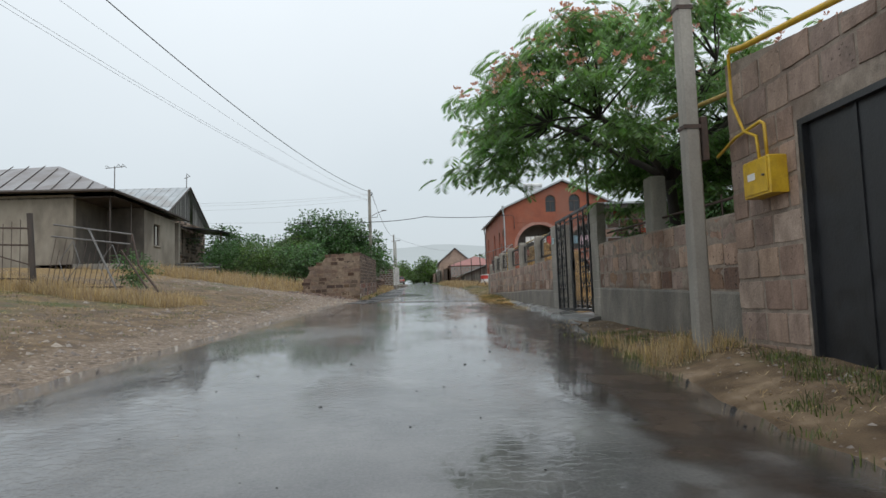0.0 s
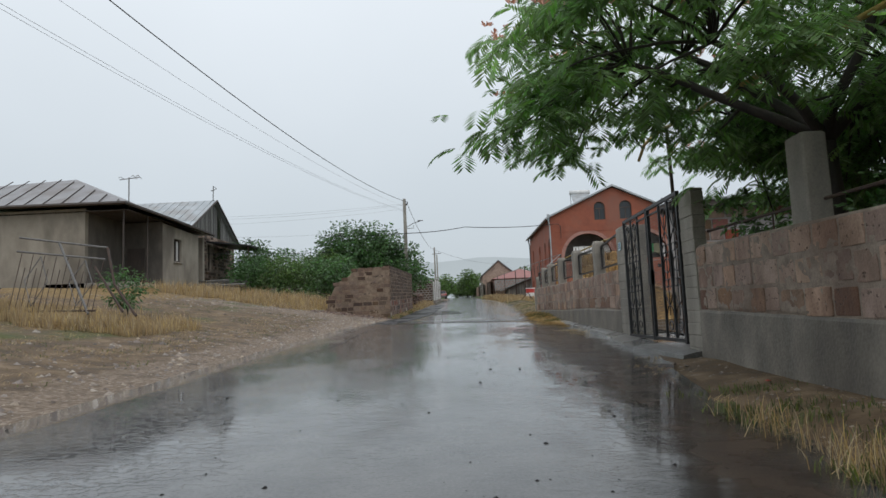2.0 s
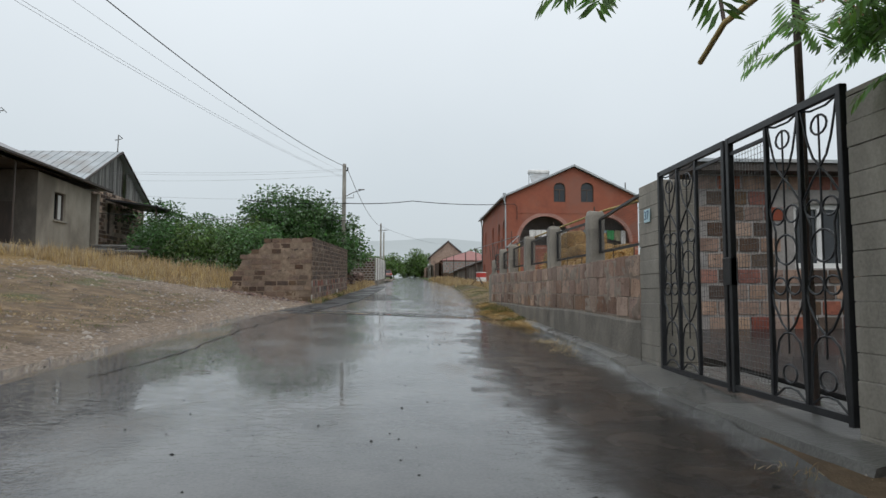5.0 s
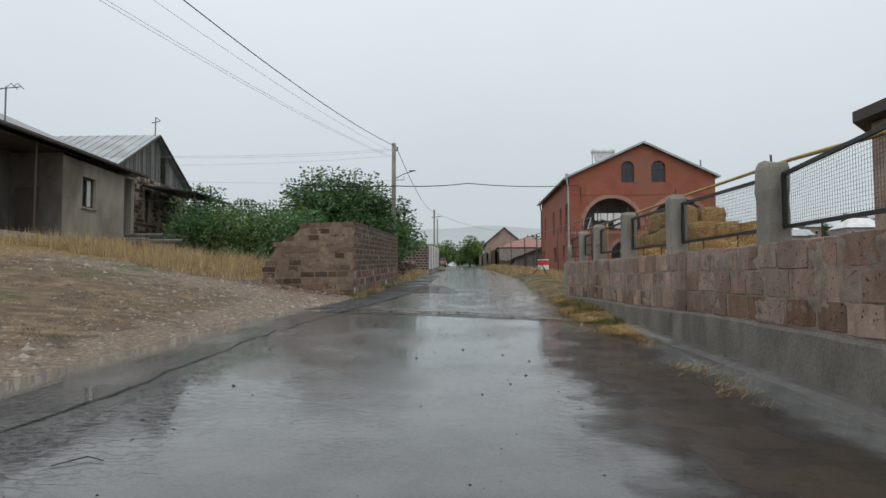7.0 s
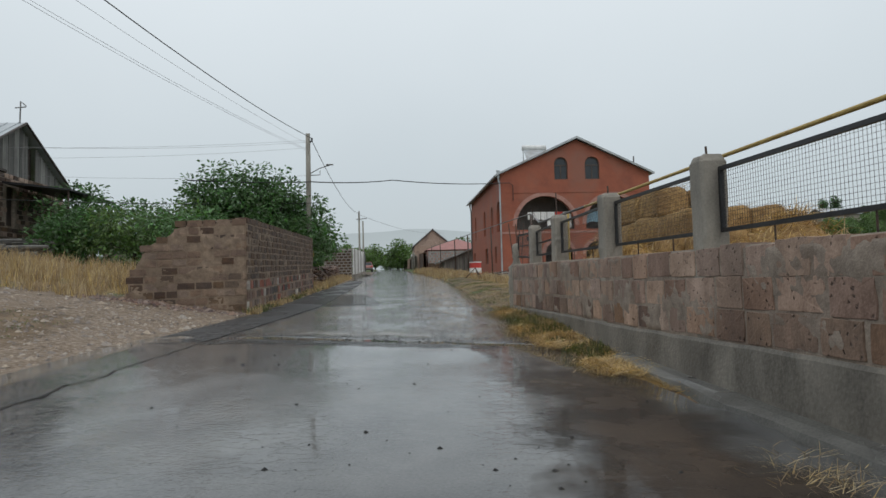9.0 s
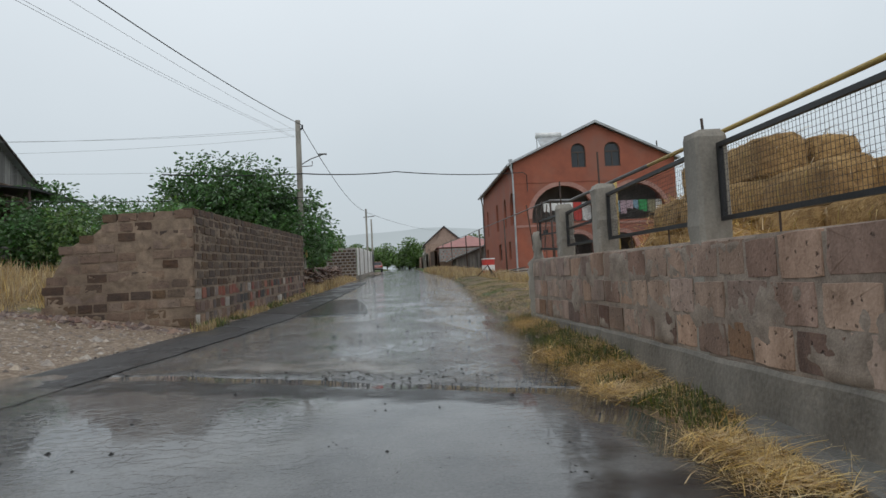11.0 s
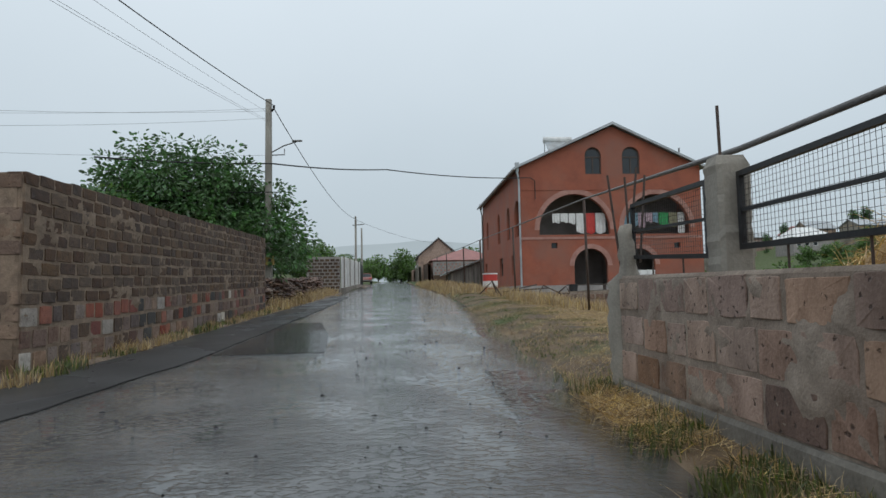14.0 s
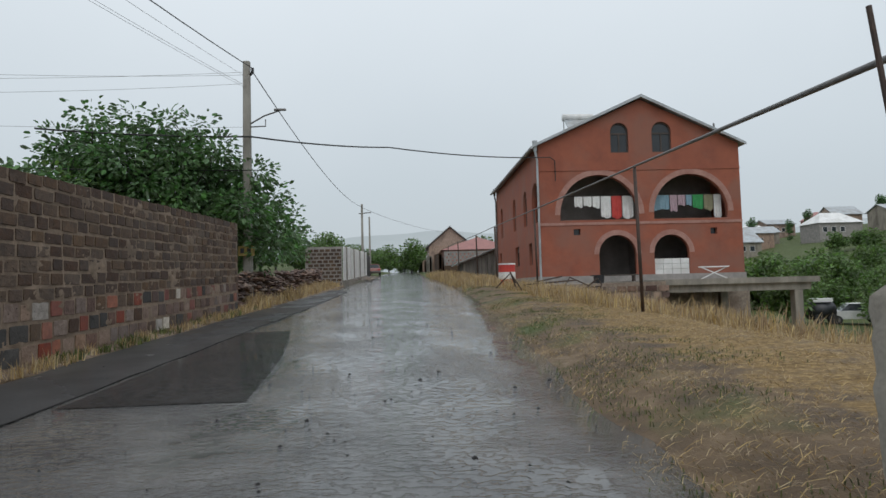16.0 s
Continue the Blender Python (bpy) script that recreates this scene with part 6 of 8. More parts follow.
    rg = [(-27.0, 40.8, 10.2), (-21.6, 40.4, 10.3)]
    sl = Build().face(e[0], e[1], rg[1], rg[0])
    sl.face(*[(p[0], p[1], p[2] - 0.06) for p in (rg[0], rg[1], e[1], e[0])])
    part("roof_slope", sl, M_OLDROOF, h, "pale weathered tin roof slope", tidy=False)
    part("roof_slope", Build().face(e[1], e[2], e[3], rg[1]).face(*[(p[0], p[1], p[2] - 0.06) for p in (rg[1], e[3], e[2], e[1])]), M_OLDROOF, h, tidy=False)
    part("roof_slope", Build().face(e[3], e[4], rg[0], rg[1]), M_METALROOF, h, tidy=False)
    part("roof_slope", Build().face(e[4], e[0], rg[0]), M_METALROOF, h, tidy=False)
    a, b_, c, d = [Vector(q) for q in (e[0], e[1], rg[1], rg[0])]
    for k in range(15):
        s = (k + 0.5) / 15
        p = a.lerp(b_, s) + Vector((0, 0, 0.03))
        q = Vector((p.x - 1.9, 40.5, 0))
        q.x = min(max(p.x - 1.6, -27.0), -21.6) if p.x > -21.6 or p.x < -27 else p.x - 0.9
        f = min(1.0, (p.x + 16.2) / (-21.6 + 16.2 + 0.5)) if p.x > -21.6 else 1.0
        q.y, q.z = 35.6 + (40.4 - 35.6) * f, 7.85 + (10.3 - 7.85) * f + 0.04
        q.x = p.x - 1.0 * f
        part("seam", Build().tube([p, q], 0.03, 4), M_DWOOD, h)
    part("fascia", Build().tube([e[0], e[1], e[2], e[3]], 0.09, 5), M_DWOOD, h, "dark eaves board")
    part("ceiling", Build().box(-29.5, -16.4, 36.2, 45.8, 7.56, 7.62), M_DWOOD, h)
    for (x, y, z, t) in ((-16.75, 37.0, 7.95, 1.5),):
        an = thing("aerial", (x, y, z), "thin television aerial on a mast", "aerial")
        part("mast", Build().tube([(x, y, z - 0.2), (x, y, z + t)], 0.03, 6), M_STEEL, an)
        part("boom", Build().tube([(x - 0.5, y, z + t - 0.1), (x + 0.55, y, z + t - 0.02)], 0.022, 5), M_STEEL, an)
        for k in (-0.45, 0.2, 0.45):
            part("element", Build().tube([(x + k, y - 0.2, z + t - 0.05), (x + k, y, z + t + (0.12 if k > 0 else 0.05)), (x + k + 0.12, y + 0.2, z + t - 0.05)], 0.016, 5), M_STEEL, an)
    # barn behind: stone below, boards in the gable, grey sheet roof
    bz = land(-17, 50)
    b = thing("barn", (-19, 50, bz), "stone barn with grey boarded gable and sheet metal roof", "barn")
    x = -17.3
    hole = [(49.2, 5.4), (50.0, 5.4), (50.0, 7.3), (49.2, 7.3)]
    part("stone_wall", pierced("stone_wall", [(45.9, bz - 0.8), (54.6, bz - 0.8), (54.6, 7.9), (45.9, 7.9)], [hole], 0.35, M_MORTAR, Matrix.Translation((x - 0.2, 0, 0)) @ pose(0, 0, 0, 0, 0, 90)), None, b, "rough block wall")
    r = random.Random(61)
    pcs = Pieces(b, 140)
    z = bz - 0.1
    while z < 7.7:
        y = 46.0
        while y < 54.4:
            w = r.uniform(0.35, 0.5)
            if not (49.0 < y + w / 2 < 50.2 and z > 5.2 and z < 7.3):
                pcs.add(r.choice(TUFFG + BROWNS), scaled(x - 0.10, y + w / 2, z + 0.11, 0.22, w - 0.05, 0.19, 180))
            y += w
        z += 0.235
    pcs.finish()
    part("door", Build().box(x - 0.3, x - 0.25, 49.2, 50.0, 5.4, 7.3), M_DWOOD, b)
    apex, el, er = (50.3, 10.55), (45.7, 7.95), (54.9, 7.9)
    k = 0
    y = 45.95
    while y < 54.6:
        top = apex[1] - 0.12 - (apex[1] - 7.95) * abs(y + 0.12 - apex[0]) / 4.6
        if top > 8.0 and not 50.9 < y < 51.7:
            part("board", Build().box(x - 0.06 - 0.02 * (k % 2), x - 0.02 - 0.02 * (k % 2), y, y + 0.235, 7.9, top), M_WOOD, b)
        y += 0.24
        k += 1
    # dark panel added behind the gap in place of the unlit loft
    part("loft_opening", Build().box(x - 0.34, x - 0.3, 50.8, 51.8, 7.9, 9.6), M_DWOOD, b)
    for (p, q) in ((el, apex), (apex, er)):
        part("roof_slope", Build().prism([(p[0], p[1] + 0.0), (q[0], q[1]), (q[0], q[1] + 0.09), (p[0], p[1] + 0.09)], "x", -34, x + 0.25), M_METALROOF, b, "grey sheet metal roof")
    for i in range(30):
        xx = x - 0.1 - i * 0.55
        part("roof_seam", Build().tube([(xx, el[0], el[1] + 0.10), (xx, apex[0], apex[1] + 0.10)], 0.03, 4), M_METALROOF, b)
    part("verge", Build().tube([(x + 0.26, el[0], el[1] + 0.05), (x + 0.26, apex[0], apex[1] + 0.05), (x + 0.26, er[0], er[1] + 0.05)], 0.07, 5), M_DWOOD, b)
    part("vane", Build().tube([(x, 50.2, 10.6), (x, 50.25, 11.7), (x + 0.2, 50.4, 11.5)], 0.035, 5), M_STEEL, b)
    part("vane_arm", Build().tube([(x, 49.8, 11.25), (x, 50.7, 11.55)], 0.03, 5), M_STEEL, b)
    # lean-to shelter
    s = thing("lean_to", (-15.5, 51, bz), "dark tin lean-to on thin poles", "shelter")
    part("canopy", Build().prism([(-17.2, 7.35), (-14.1, 6.95), (-14.1, 7.03), (-17.2, 7.45)], "y", 48.6, 53.5), M_BLACK, s)
    for yy in (48.8, 53.2):
        part("pole", Build().tube([(-14.3, yy, land(-14.3, yy) - 0.1), (-14.3, yy, 6.98)], 0.05, 6), M_RUST, s)
    ts = thing("log_stack", (-15.2, 46, land(-15.2, 46)), "stack of old grey timber against the barn", "timber")
    r2 = random.Random(8)
    for k in range(48):
        yy, xx = r2.uniform(44.8, 47.2), r2.uniform(-15.9, -14.4)
        zz = land(xx, yy) + 0.12 * (k // 8) - 0.1
        part("log", Build().tube([(xx - 1.2, yy, zz + 0.08), (xx + r2.uniform(0.4, 1.4), yy + r2.uniform(-0.1, 0.1), zz + 0.08)], 0.08, 6), M_WOOD, ts)


def build_broken_fence():
    y = 19.6
    z = land(-10.8, y)
    p = single("fence_post", Build().tube([(-11.15, y, z - 0.3), (-11.33, y, z + 2.32)], 0.085, 8), M_DWOOD, "thick rusty steel fence post", "post")
    f = thing("steel_fence", (-12.5, y, z), "rusty steel bar fence", "fence")
    for zz in (z + 0.25, z + 1.25, z + 1.75):
        part("rail", Build().tube([(-17.5, y + 0.3, zz + 0.45), (-11.25, y, zz + 0.12)], 0.025, 6), M_RUST, f)
    for k in range(25):
        x = -17.4 + k * 0.25
        part("bar", Build().tube([(x, y + 0.1, land(x, y)), (x, y + 0.1, land(x, y) + 1.85 + 0.1 * (k % 3))], 0.011, 5), M_RUST, f)
    part("brace", Build().tube([(-12.9, y, z + 1.3), (-11.0, y, z + 0.7)], 0.02, 5), M_RUST, f)
    # the collapsed gate leaf leans against the post
    g = thing("fallen_gate", (-9.6, y + 0.2, z), "collapsed rusty steel gate leaning over in dry grass", "gate")

    def P(u, v):
        """A point of the leaning leaf: u along it, v up it."""
        return Vector((-11.05 + u * 2.45 + v * 0.12, y + 0.2 + v * 0.35 - u * 0.25, z + 0.02 + v * (2.02 - 0.35 * u) - 0.05 * u))
    for v in (1.0, 0.82, 0.05):
        part("rail", Build().tube([P(0, v), P(1.0, v)], 0.026, 6), M_STEEL if v > 0.5 else M_RUST, g)
    for k in range(15):
        u = 0.04 + k * 0.066
        part("bar", Build().tube([P(u, 0.02), P(u + 0.02, 0.62 if k % 2 else 0.8)], 0.010, 5), M_RUST, g)
    part("brace", Build().tube([P(0.45, 1.0), P(0.93, 0.0)], 0.032, 6), M_STEEL, g)
    part("stile", Build().tube([P(1.0, 1.0), P(1.15, 0.45), P(1.45, -0.05)], 0.035, 6), M_RUST, g)
    part("stile", Build().tube([P(0.9, 0.7), P(1.3, 0.02)], 0.03, 6), M_RUST, g)
    for u0 in (0.28, 0.78):
        part("diamond", Build().tube([P(u0, 0.78), P(u0 + 0.13, 0.45), P(u0, 0.12), P(u0 - 0.13, 0.45), P(u0, 0.78)], 0.014, 5, False), M_STEEL, g, tidy=False)
    r = random.Random(4)
    for k in range(1):
        leafy("weedy_shrub", (-9.9, 23.6, land(-9.9, 23.6)), cloud(r, -9.9, 23.6, land(-9.9, 23.6) + 0.8, 0.6, 0.5, 0.8, 14), 60, 0.12, M_LEAF2,
              "dark green weedy shrub behind the fallen gate", "bush", r, "", 0.025, 0.16, 3)


# ---- down the road ----
def build_far_left():
    # dry stone wall heaped along the edge
    r = random.Random(71)
    b = Build()
    for k in range(900):
        y = r.uniform(49, 68.5)
        lay = r.random()
        x = -3.15 - r.uniform(0, 0.55) * (1 - 0.5 * lay)
        z = slope(y) + 0.08 + lay * 1.0
        s = r.uniform(0.10, 0.2)
        pebble(b, x, y, z, s, r)
    single("dry_stone_wall", b, M_MIXED, "heaped dry stone wall with dark field stones", "stone wall", kind="structure", tidy=False)
    w = single("wall_block_end", Build().box(-4.6, -2.32, 71.06, 71.3, 2.4, 5.30), M_PLINTH, "dark block wall with pale mortar", "wall", kind="structure")
    pcs = Pieces(w, 120)
    blk = block_meshes(M_BROWN, 3, 15)
    for c in range(10):
        x = -4.6 + 0.15 * (c % 2)
        while x < -2.4:
            wd = min(0.36, -2.32 - x)
            pcs.add(r.choice(blk), scaled(x + wd / 2, 71.14, 2.95 + c * 0.235, 0.22, wd - 0.07, 0.16, 90))
            x += wd
    pcs.finish()
    f = thing("white_fence", (-2.25, 80, 3), "white painted panel fence with grey footing", "fence")
    for k in range(11):
        y = 71.35 + k * 1.9
        part("panel", Build().box(-2.28, -2.22, y, y + 1.5, slope(y) + 0.35, slope(y) + 2.5), M_WHITE, f)
        part("post", Build().soft_box(-2.32, -2.16, y + 1.55, y + 1.85, slope(y), slope(y) + 2.6, 0.02), M_WHITE if k % 3 else M_CONCRETE, f)
    part("footing", Build().hexa([(-2.35, 71.3, 2.6), (-2.1, 71.3, 2.6), (-2.1, 92.3, 3.3), (-2.35, 92.3, 3.3), (-2.35, 71.3, slope(71.3) + 0.34), (-2.1, 71.3, slope(71.3) + 0.34), (-2.1, 92.3, slope(92.3) + 0.34), (-2.35, 92.3, slope(92.3) + 0.34)]), M_CONCRETE, f)
    g = thing("green_gate", (-2.3, 97, slope(97)), "dark green sheet steel gate", "gate")
    part("sheet", Build().box(-2.36, -2.3, 93, 100, slope(97) - 0.2, slope(97) + 2.4), M_BLACK, g)
    part("frame", Build().tube([(-2.3, 93, slope(93)), (-2.3, 93, slope(93) + 2.6), (-2.3, 100, slope(100) + 2.6)], 0.06, 6), M_BLACK, g)
    rub = Build()
    for k in range(160):
        y = 86 + r.gauss(0, 2.5)
        pebble(rub, -1.6 + r.gauss(0, 0.35), y, slope(y) + 0.1 + r.uniform(0, 0.15), r.uniform(0.06, 0.16), r)
    single("rubble_heap", rub, M_STONE, "low heap of grey rubble on the verge", "rubble", kind="stuff", tidy=False)


def pebble(b, x, y, z, s, r):
    """A lumpy stone of eight faces and a flat foot."""
    k = len(b.v)
    a0 = r.uniform(0, 6.28)
    n = 5
    for q in range(n):
        a = a0 + 2 * math.pi * q / n
        w = s * r.uniform(0.7, 1.2)
        b.v.append((x + w * math.cos(a), y + w * math.sin(a), z - s * 0.15 + r.uniform(-0.1, 0.1) * s))
    b.v.append((x + s * r.uniform(-0.3, 0.3), y + s * r.uniform(-0.3, 0.3), z + s * r.uniform(0.35, 0.6)))
    b.v.append((x, y, z - s * 0.5))
    for q in range(n):
        b.f.append((k + q, k + (q + 1) % n, k + n))
        b.f.append((k + (q + 1) % n, k + q, k + n + 1))


def parked_car(x, y, z, turn, body, label):
    """A small parked saloon."""
    c = thing("parked_car", (0, 0, 0), label, "car")
    low = [(-2.0, 0.35), (-2.05, 0.6), (-1.95, 0.85), (-1.2, 0.92), (1.0, 0.92), (1.95, 0.80), (2.05, 0.55), (2.0, 0.35)]
    cab = [(-1.15, 0.92), (-0.75, 1.38), (0.45, 1.40), (1.05, 0.92)]
    part("body", Build().prism([(p[0], p[1]) for p in low], "x", -0.80, 0.80), body, c)
    bb = Build()
    bb.loft([[(-0.76, p[0], p[1]) if p[1] < 1 else (-0.62, p[0], p[1]) for p in cab], [(0.76, p[0], p[1]) if p[1] < 1 else (0.62, p[0], p[1]) for p in cab]])
    part("cabin", bb, M_GLASS, c, "dark glazed cabin")
    part("roof", Build().soft_box(-0.62, 0.62, -0.72, 0.42, 1.385, 1.43, 0.02), body, c)
    for sx in (-0.74, 0.74):
        for yy in (-1.25, 1.25):
            w = part("wheel", Build().tube([(sx - 0.09, yy, 0.3), (sx + 0.09, yy, 0.3)], 0.3, 14), M_RUBBER, c)
            part("rim", Build().tube([(sx - 0.1, yy, 0.3), (sx + 0.1, yy, 0.3)], 0.17, 10), M_STEEL, w)
    for sx in (-0.6, 0.6):
        part("tail_light", Build().soft_box(sx - 0.14, sx + 0.14, -2.07, -2.0, 0.62, 0.78, 0.01), M_RED, c)
    part("bumper", Build().soft_box(-0.78, 0.78, -2.12, -2.0, 0.36, 0.52, 0.02), M_STEEL, c)
    part("windscreen_frame", Build().tube([(-0.76, -1.15, 0.93), (-0.62, -0.75, 1.39), (0.62, -0.75, 1.39), (0.76, -1.15, 0.93)], 0.04, 5), body, c)
    c.matrix_basis = pose(x, y, z, 0, 0, turn)
    return c


def small_house(name, x0, x1, y0, y1, zb, ze, zr, wall, roof, label, ridge_axis="y", windows=()):
    h = thing(name, ((x0 + x1) / 2, (y0 + y1) / 2, zb), label, "house", "houses down the road")
    part("wall", Build().box(x0, x1, y0, y1, zb - 1.5, ze), wall, h)
    o = 0.35
    if ridge_axis == "y":
        xm = (x0 + x1) / 2
        part("gable", Build().prism([(x0, ze), (x1, ze), (xm, zr - 0.1)], "y", y0, y1), wall, h)
        for xa in (x0 - o, x1 + o):
            part("roof_slope", Build().prism([(xa, ze - 0.15), (xm, zr), (xm, zr + 0.12), (xa, ze - 0.03)], "y", y0 - o, y1 + o), roof, h)
    elif ridge_axis == "x":
        ym = (y0 + y1) / 2
        part("gable", Build().prism([(y0, ze), (y1, ze), (ym, zr - 0.1)], "x", x0, x1), wall, h)
        for ya in (y0 - o, y1 + o):
            part("roof_slope", Build().prism([(ya, ze - 0.15), (ym, zr), (ym, zr + 0.12), (ya, ze - 0.03)], "x", x0 - o, x1 + o), roof, h)
    else:
        e = [(x0 - o, y0 - o, ze), (x1 + o, y0 - o, ze), (x1 + o, y1 + o, ze), (x0 - o, y1 + o, ze)]
        xm, ym, d = (x0 + x1) / 2, (y0 + y1) / 2, min(x1 - x0, y1 - y0) * 0.35
        if x1 - x0 > y1 - y0:
            rg = [(x0 + d, ym, zr), (x1 - d, ym, zr)]
            b = Build().face(e[0], e[1], rg[1], rg[0]).face(e[2], e[3], rg[0], rg[1]).face(e[1], e[2], rg[1]).face(e[3], e[0], rg[0])
        else:
            rg = [(xm, y0 + d, zr), (xm, y1 - d, zr)]
            b = Build().face(e[0], e[1], rg[0]).face(e[1], e[2], rg[1], rg[0]).face(e[2], e[3], rg[1]).face(e[3], e[0], rg[0], rg[1])
        b.face(*reversed(e))
        part("roof", b, roof, h)
    for side, a, z, w, hh in windows:
        if side == "s":
            q = part("window", Build().box(a, a + w, y0 - 0.03, y0 + 0.02, z, z + hh), M_WHITE, h)
            part("pane", Build().box(a + 0.07, a + w - 0.07, y0 - 0.04, y0 - 0.031, z + 0.07, z + hh - 0.07), M_GLASS, q)
        else:
            q = part("window", Build().box(x0 - 0.03, x0 + 0.02, a, a + w, z, z + hh), M_WHITE, h)
            part("pane", Build().box(x0 - 0.04, x0 - 0.031, a + 0.07, a + w - 0.07, z + 0.07, z + hh - 0.07), M_GLASS, q)
    return h


def build_far_right():
    # striped barrel by the corner of the red house
    z = land(6.6, 60.8)
    b = thing("striped_barrel", (6.62, 60.8, z), "red and white striped barrel at the road edge", "barrel")
    for k, (a, c) in enumerate(((0, 0.28), (0.28, 0.62), (0.62, 0.98))):
        pts = [(6.62, 60.8, z + a), (6.62, 60.8, z + c)]
        part("stripe", Build().tube(pts, 0.40 if k != 1 else 0.41, 16), M_WHITE if k == 1 else M_RED, b, "white stripe" if k == 1 else "red stripe", smooth=False)
    part("rim", Build().tube([(6.62, 60.8, z + 0.97), (6.62, 60.8, z + 1.04)], 0.42, 16), M_WHITE, b)
    # old shed
    s = thing("old_shed", (8.6, 93, 3.4), "old dark plank shed with a rusty tin roof", "shed")
    part("wall", Build().prism([(6.9, 2.8), (10.4, 2.8), (10.4, 6.15), (6.9, 4.85)], "y", 90.2, 97), M_WOOD, s)
    for k in range(12):
        x = 6.95 + k * 0.29
        part("board", Build().box(x, x + 0.26, 90.14, 90.19, 3.2, 4.75 + (x - 6.9) * 0.37), M_WOOD, s)
    part("roof", Build().prism([(6.3, 4.72), (10.6, 6.32), (10.6, 6.42), (6.3, 4.82)], "y", 89.7, 97.4), M_METALROOF, s)
    # pierced block wall
    r = random.Random(91)
    zc = 4.3
    w = single("wall_pierced", Build().box(5.75, 10.5, 101.0, 101.25, 3.0, 5.0), M_BROWN, "fence wall with a pierced pale lattice on top", "wall", kind="structure")
    lat = pierced("lattice", [(5.75, 5.0), (10.5, 5.0), (10.5, 6.55), (5.75, 6.55)],
                  [[(5.95 + i * 0.44 + 0.2 * (k % 2), 5.12 + k * 0.34), (6.15 + i * 0.44 + 0.2 * (k % 2), 5.12 + k * 0.34), (6.15 + i * 0.44 + 0.2 * (k % 2), 5.32 + k * 0.34), (5.95 + i * 0.44 + 0.2 * (k % 2), 5.32 + k * 0.34)]
                   for i in range(9) for k in range(4)], 0.2, M_PLINTH, Matrix.Translation((0, 101.12, 0)))
    part("lattice", lat, None, w, "pale concrete lattice")
    small_house("pink_roof_house", 6.0, 14.5, 106, 116, 4.2, 7.0, 8.7, M_TRIM, M_REDROOF, "low house with a faded red tin hip roof", "hip", (("w", 108, 5.2, 1.2, 1.2),))
    small_house("tuff_house", 4.6, 10.4, 118, 130, 4.6, 8.3, 10.9, M_TUFF_G, M_METALROOF, "grey and pink tuff house with a steep tin roof", "y", (("s", 7.3, 6.4, 1.0, 1.0), ("w", 119.2, 6.2, 0.9, 1.2), ("w", 121.2, 6.2, 0.9, 1.2), ("w", 123.4, 6.2, 0.9, 1.2)))
    for k, (y0, y1, x, h, m) in enumerate(((104, 116, 5.3, 2.4, M_BROWN), (117, 133, 4.6, 2.3, M_STUCCO), (134, 152, 4.3, 2.0, M_TUFF_G), (153, 172, 3.9, 1.9, M_STUCCO))):
        ww = wall_core("wall_roadside", list(np.arange(y0, y1, 2.0)) + [y1], "low grey block wall along the road", x, x + 0.3, lambda y: slope(y) - 0.3, lambda y, h=h: slope(y) + h, m)
        for q in range(int((y1 - y0) / 4) + 1):
            part("pier", Build().soft_box(x - 0.08, x + 0.38, y0 + q * 3.9, y0 + q * 3.9 + 0.4, slope(y0 + q * 3.9) - 0.2, slope(y0 + q * 3.9) + h + 0.15, 0.02), m, ww)
    small_house("far_shed", 5.2, 10, 140, 147, 5.0, 7.4, 8.2, M_STUCCO, M_METALROOF, "low stucco shed far down the road", "x")
    parked_car(-2.6, 112.0, slope(112) + 0.02, 4, M_REDROOF, "small red and white car parked far down the road")


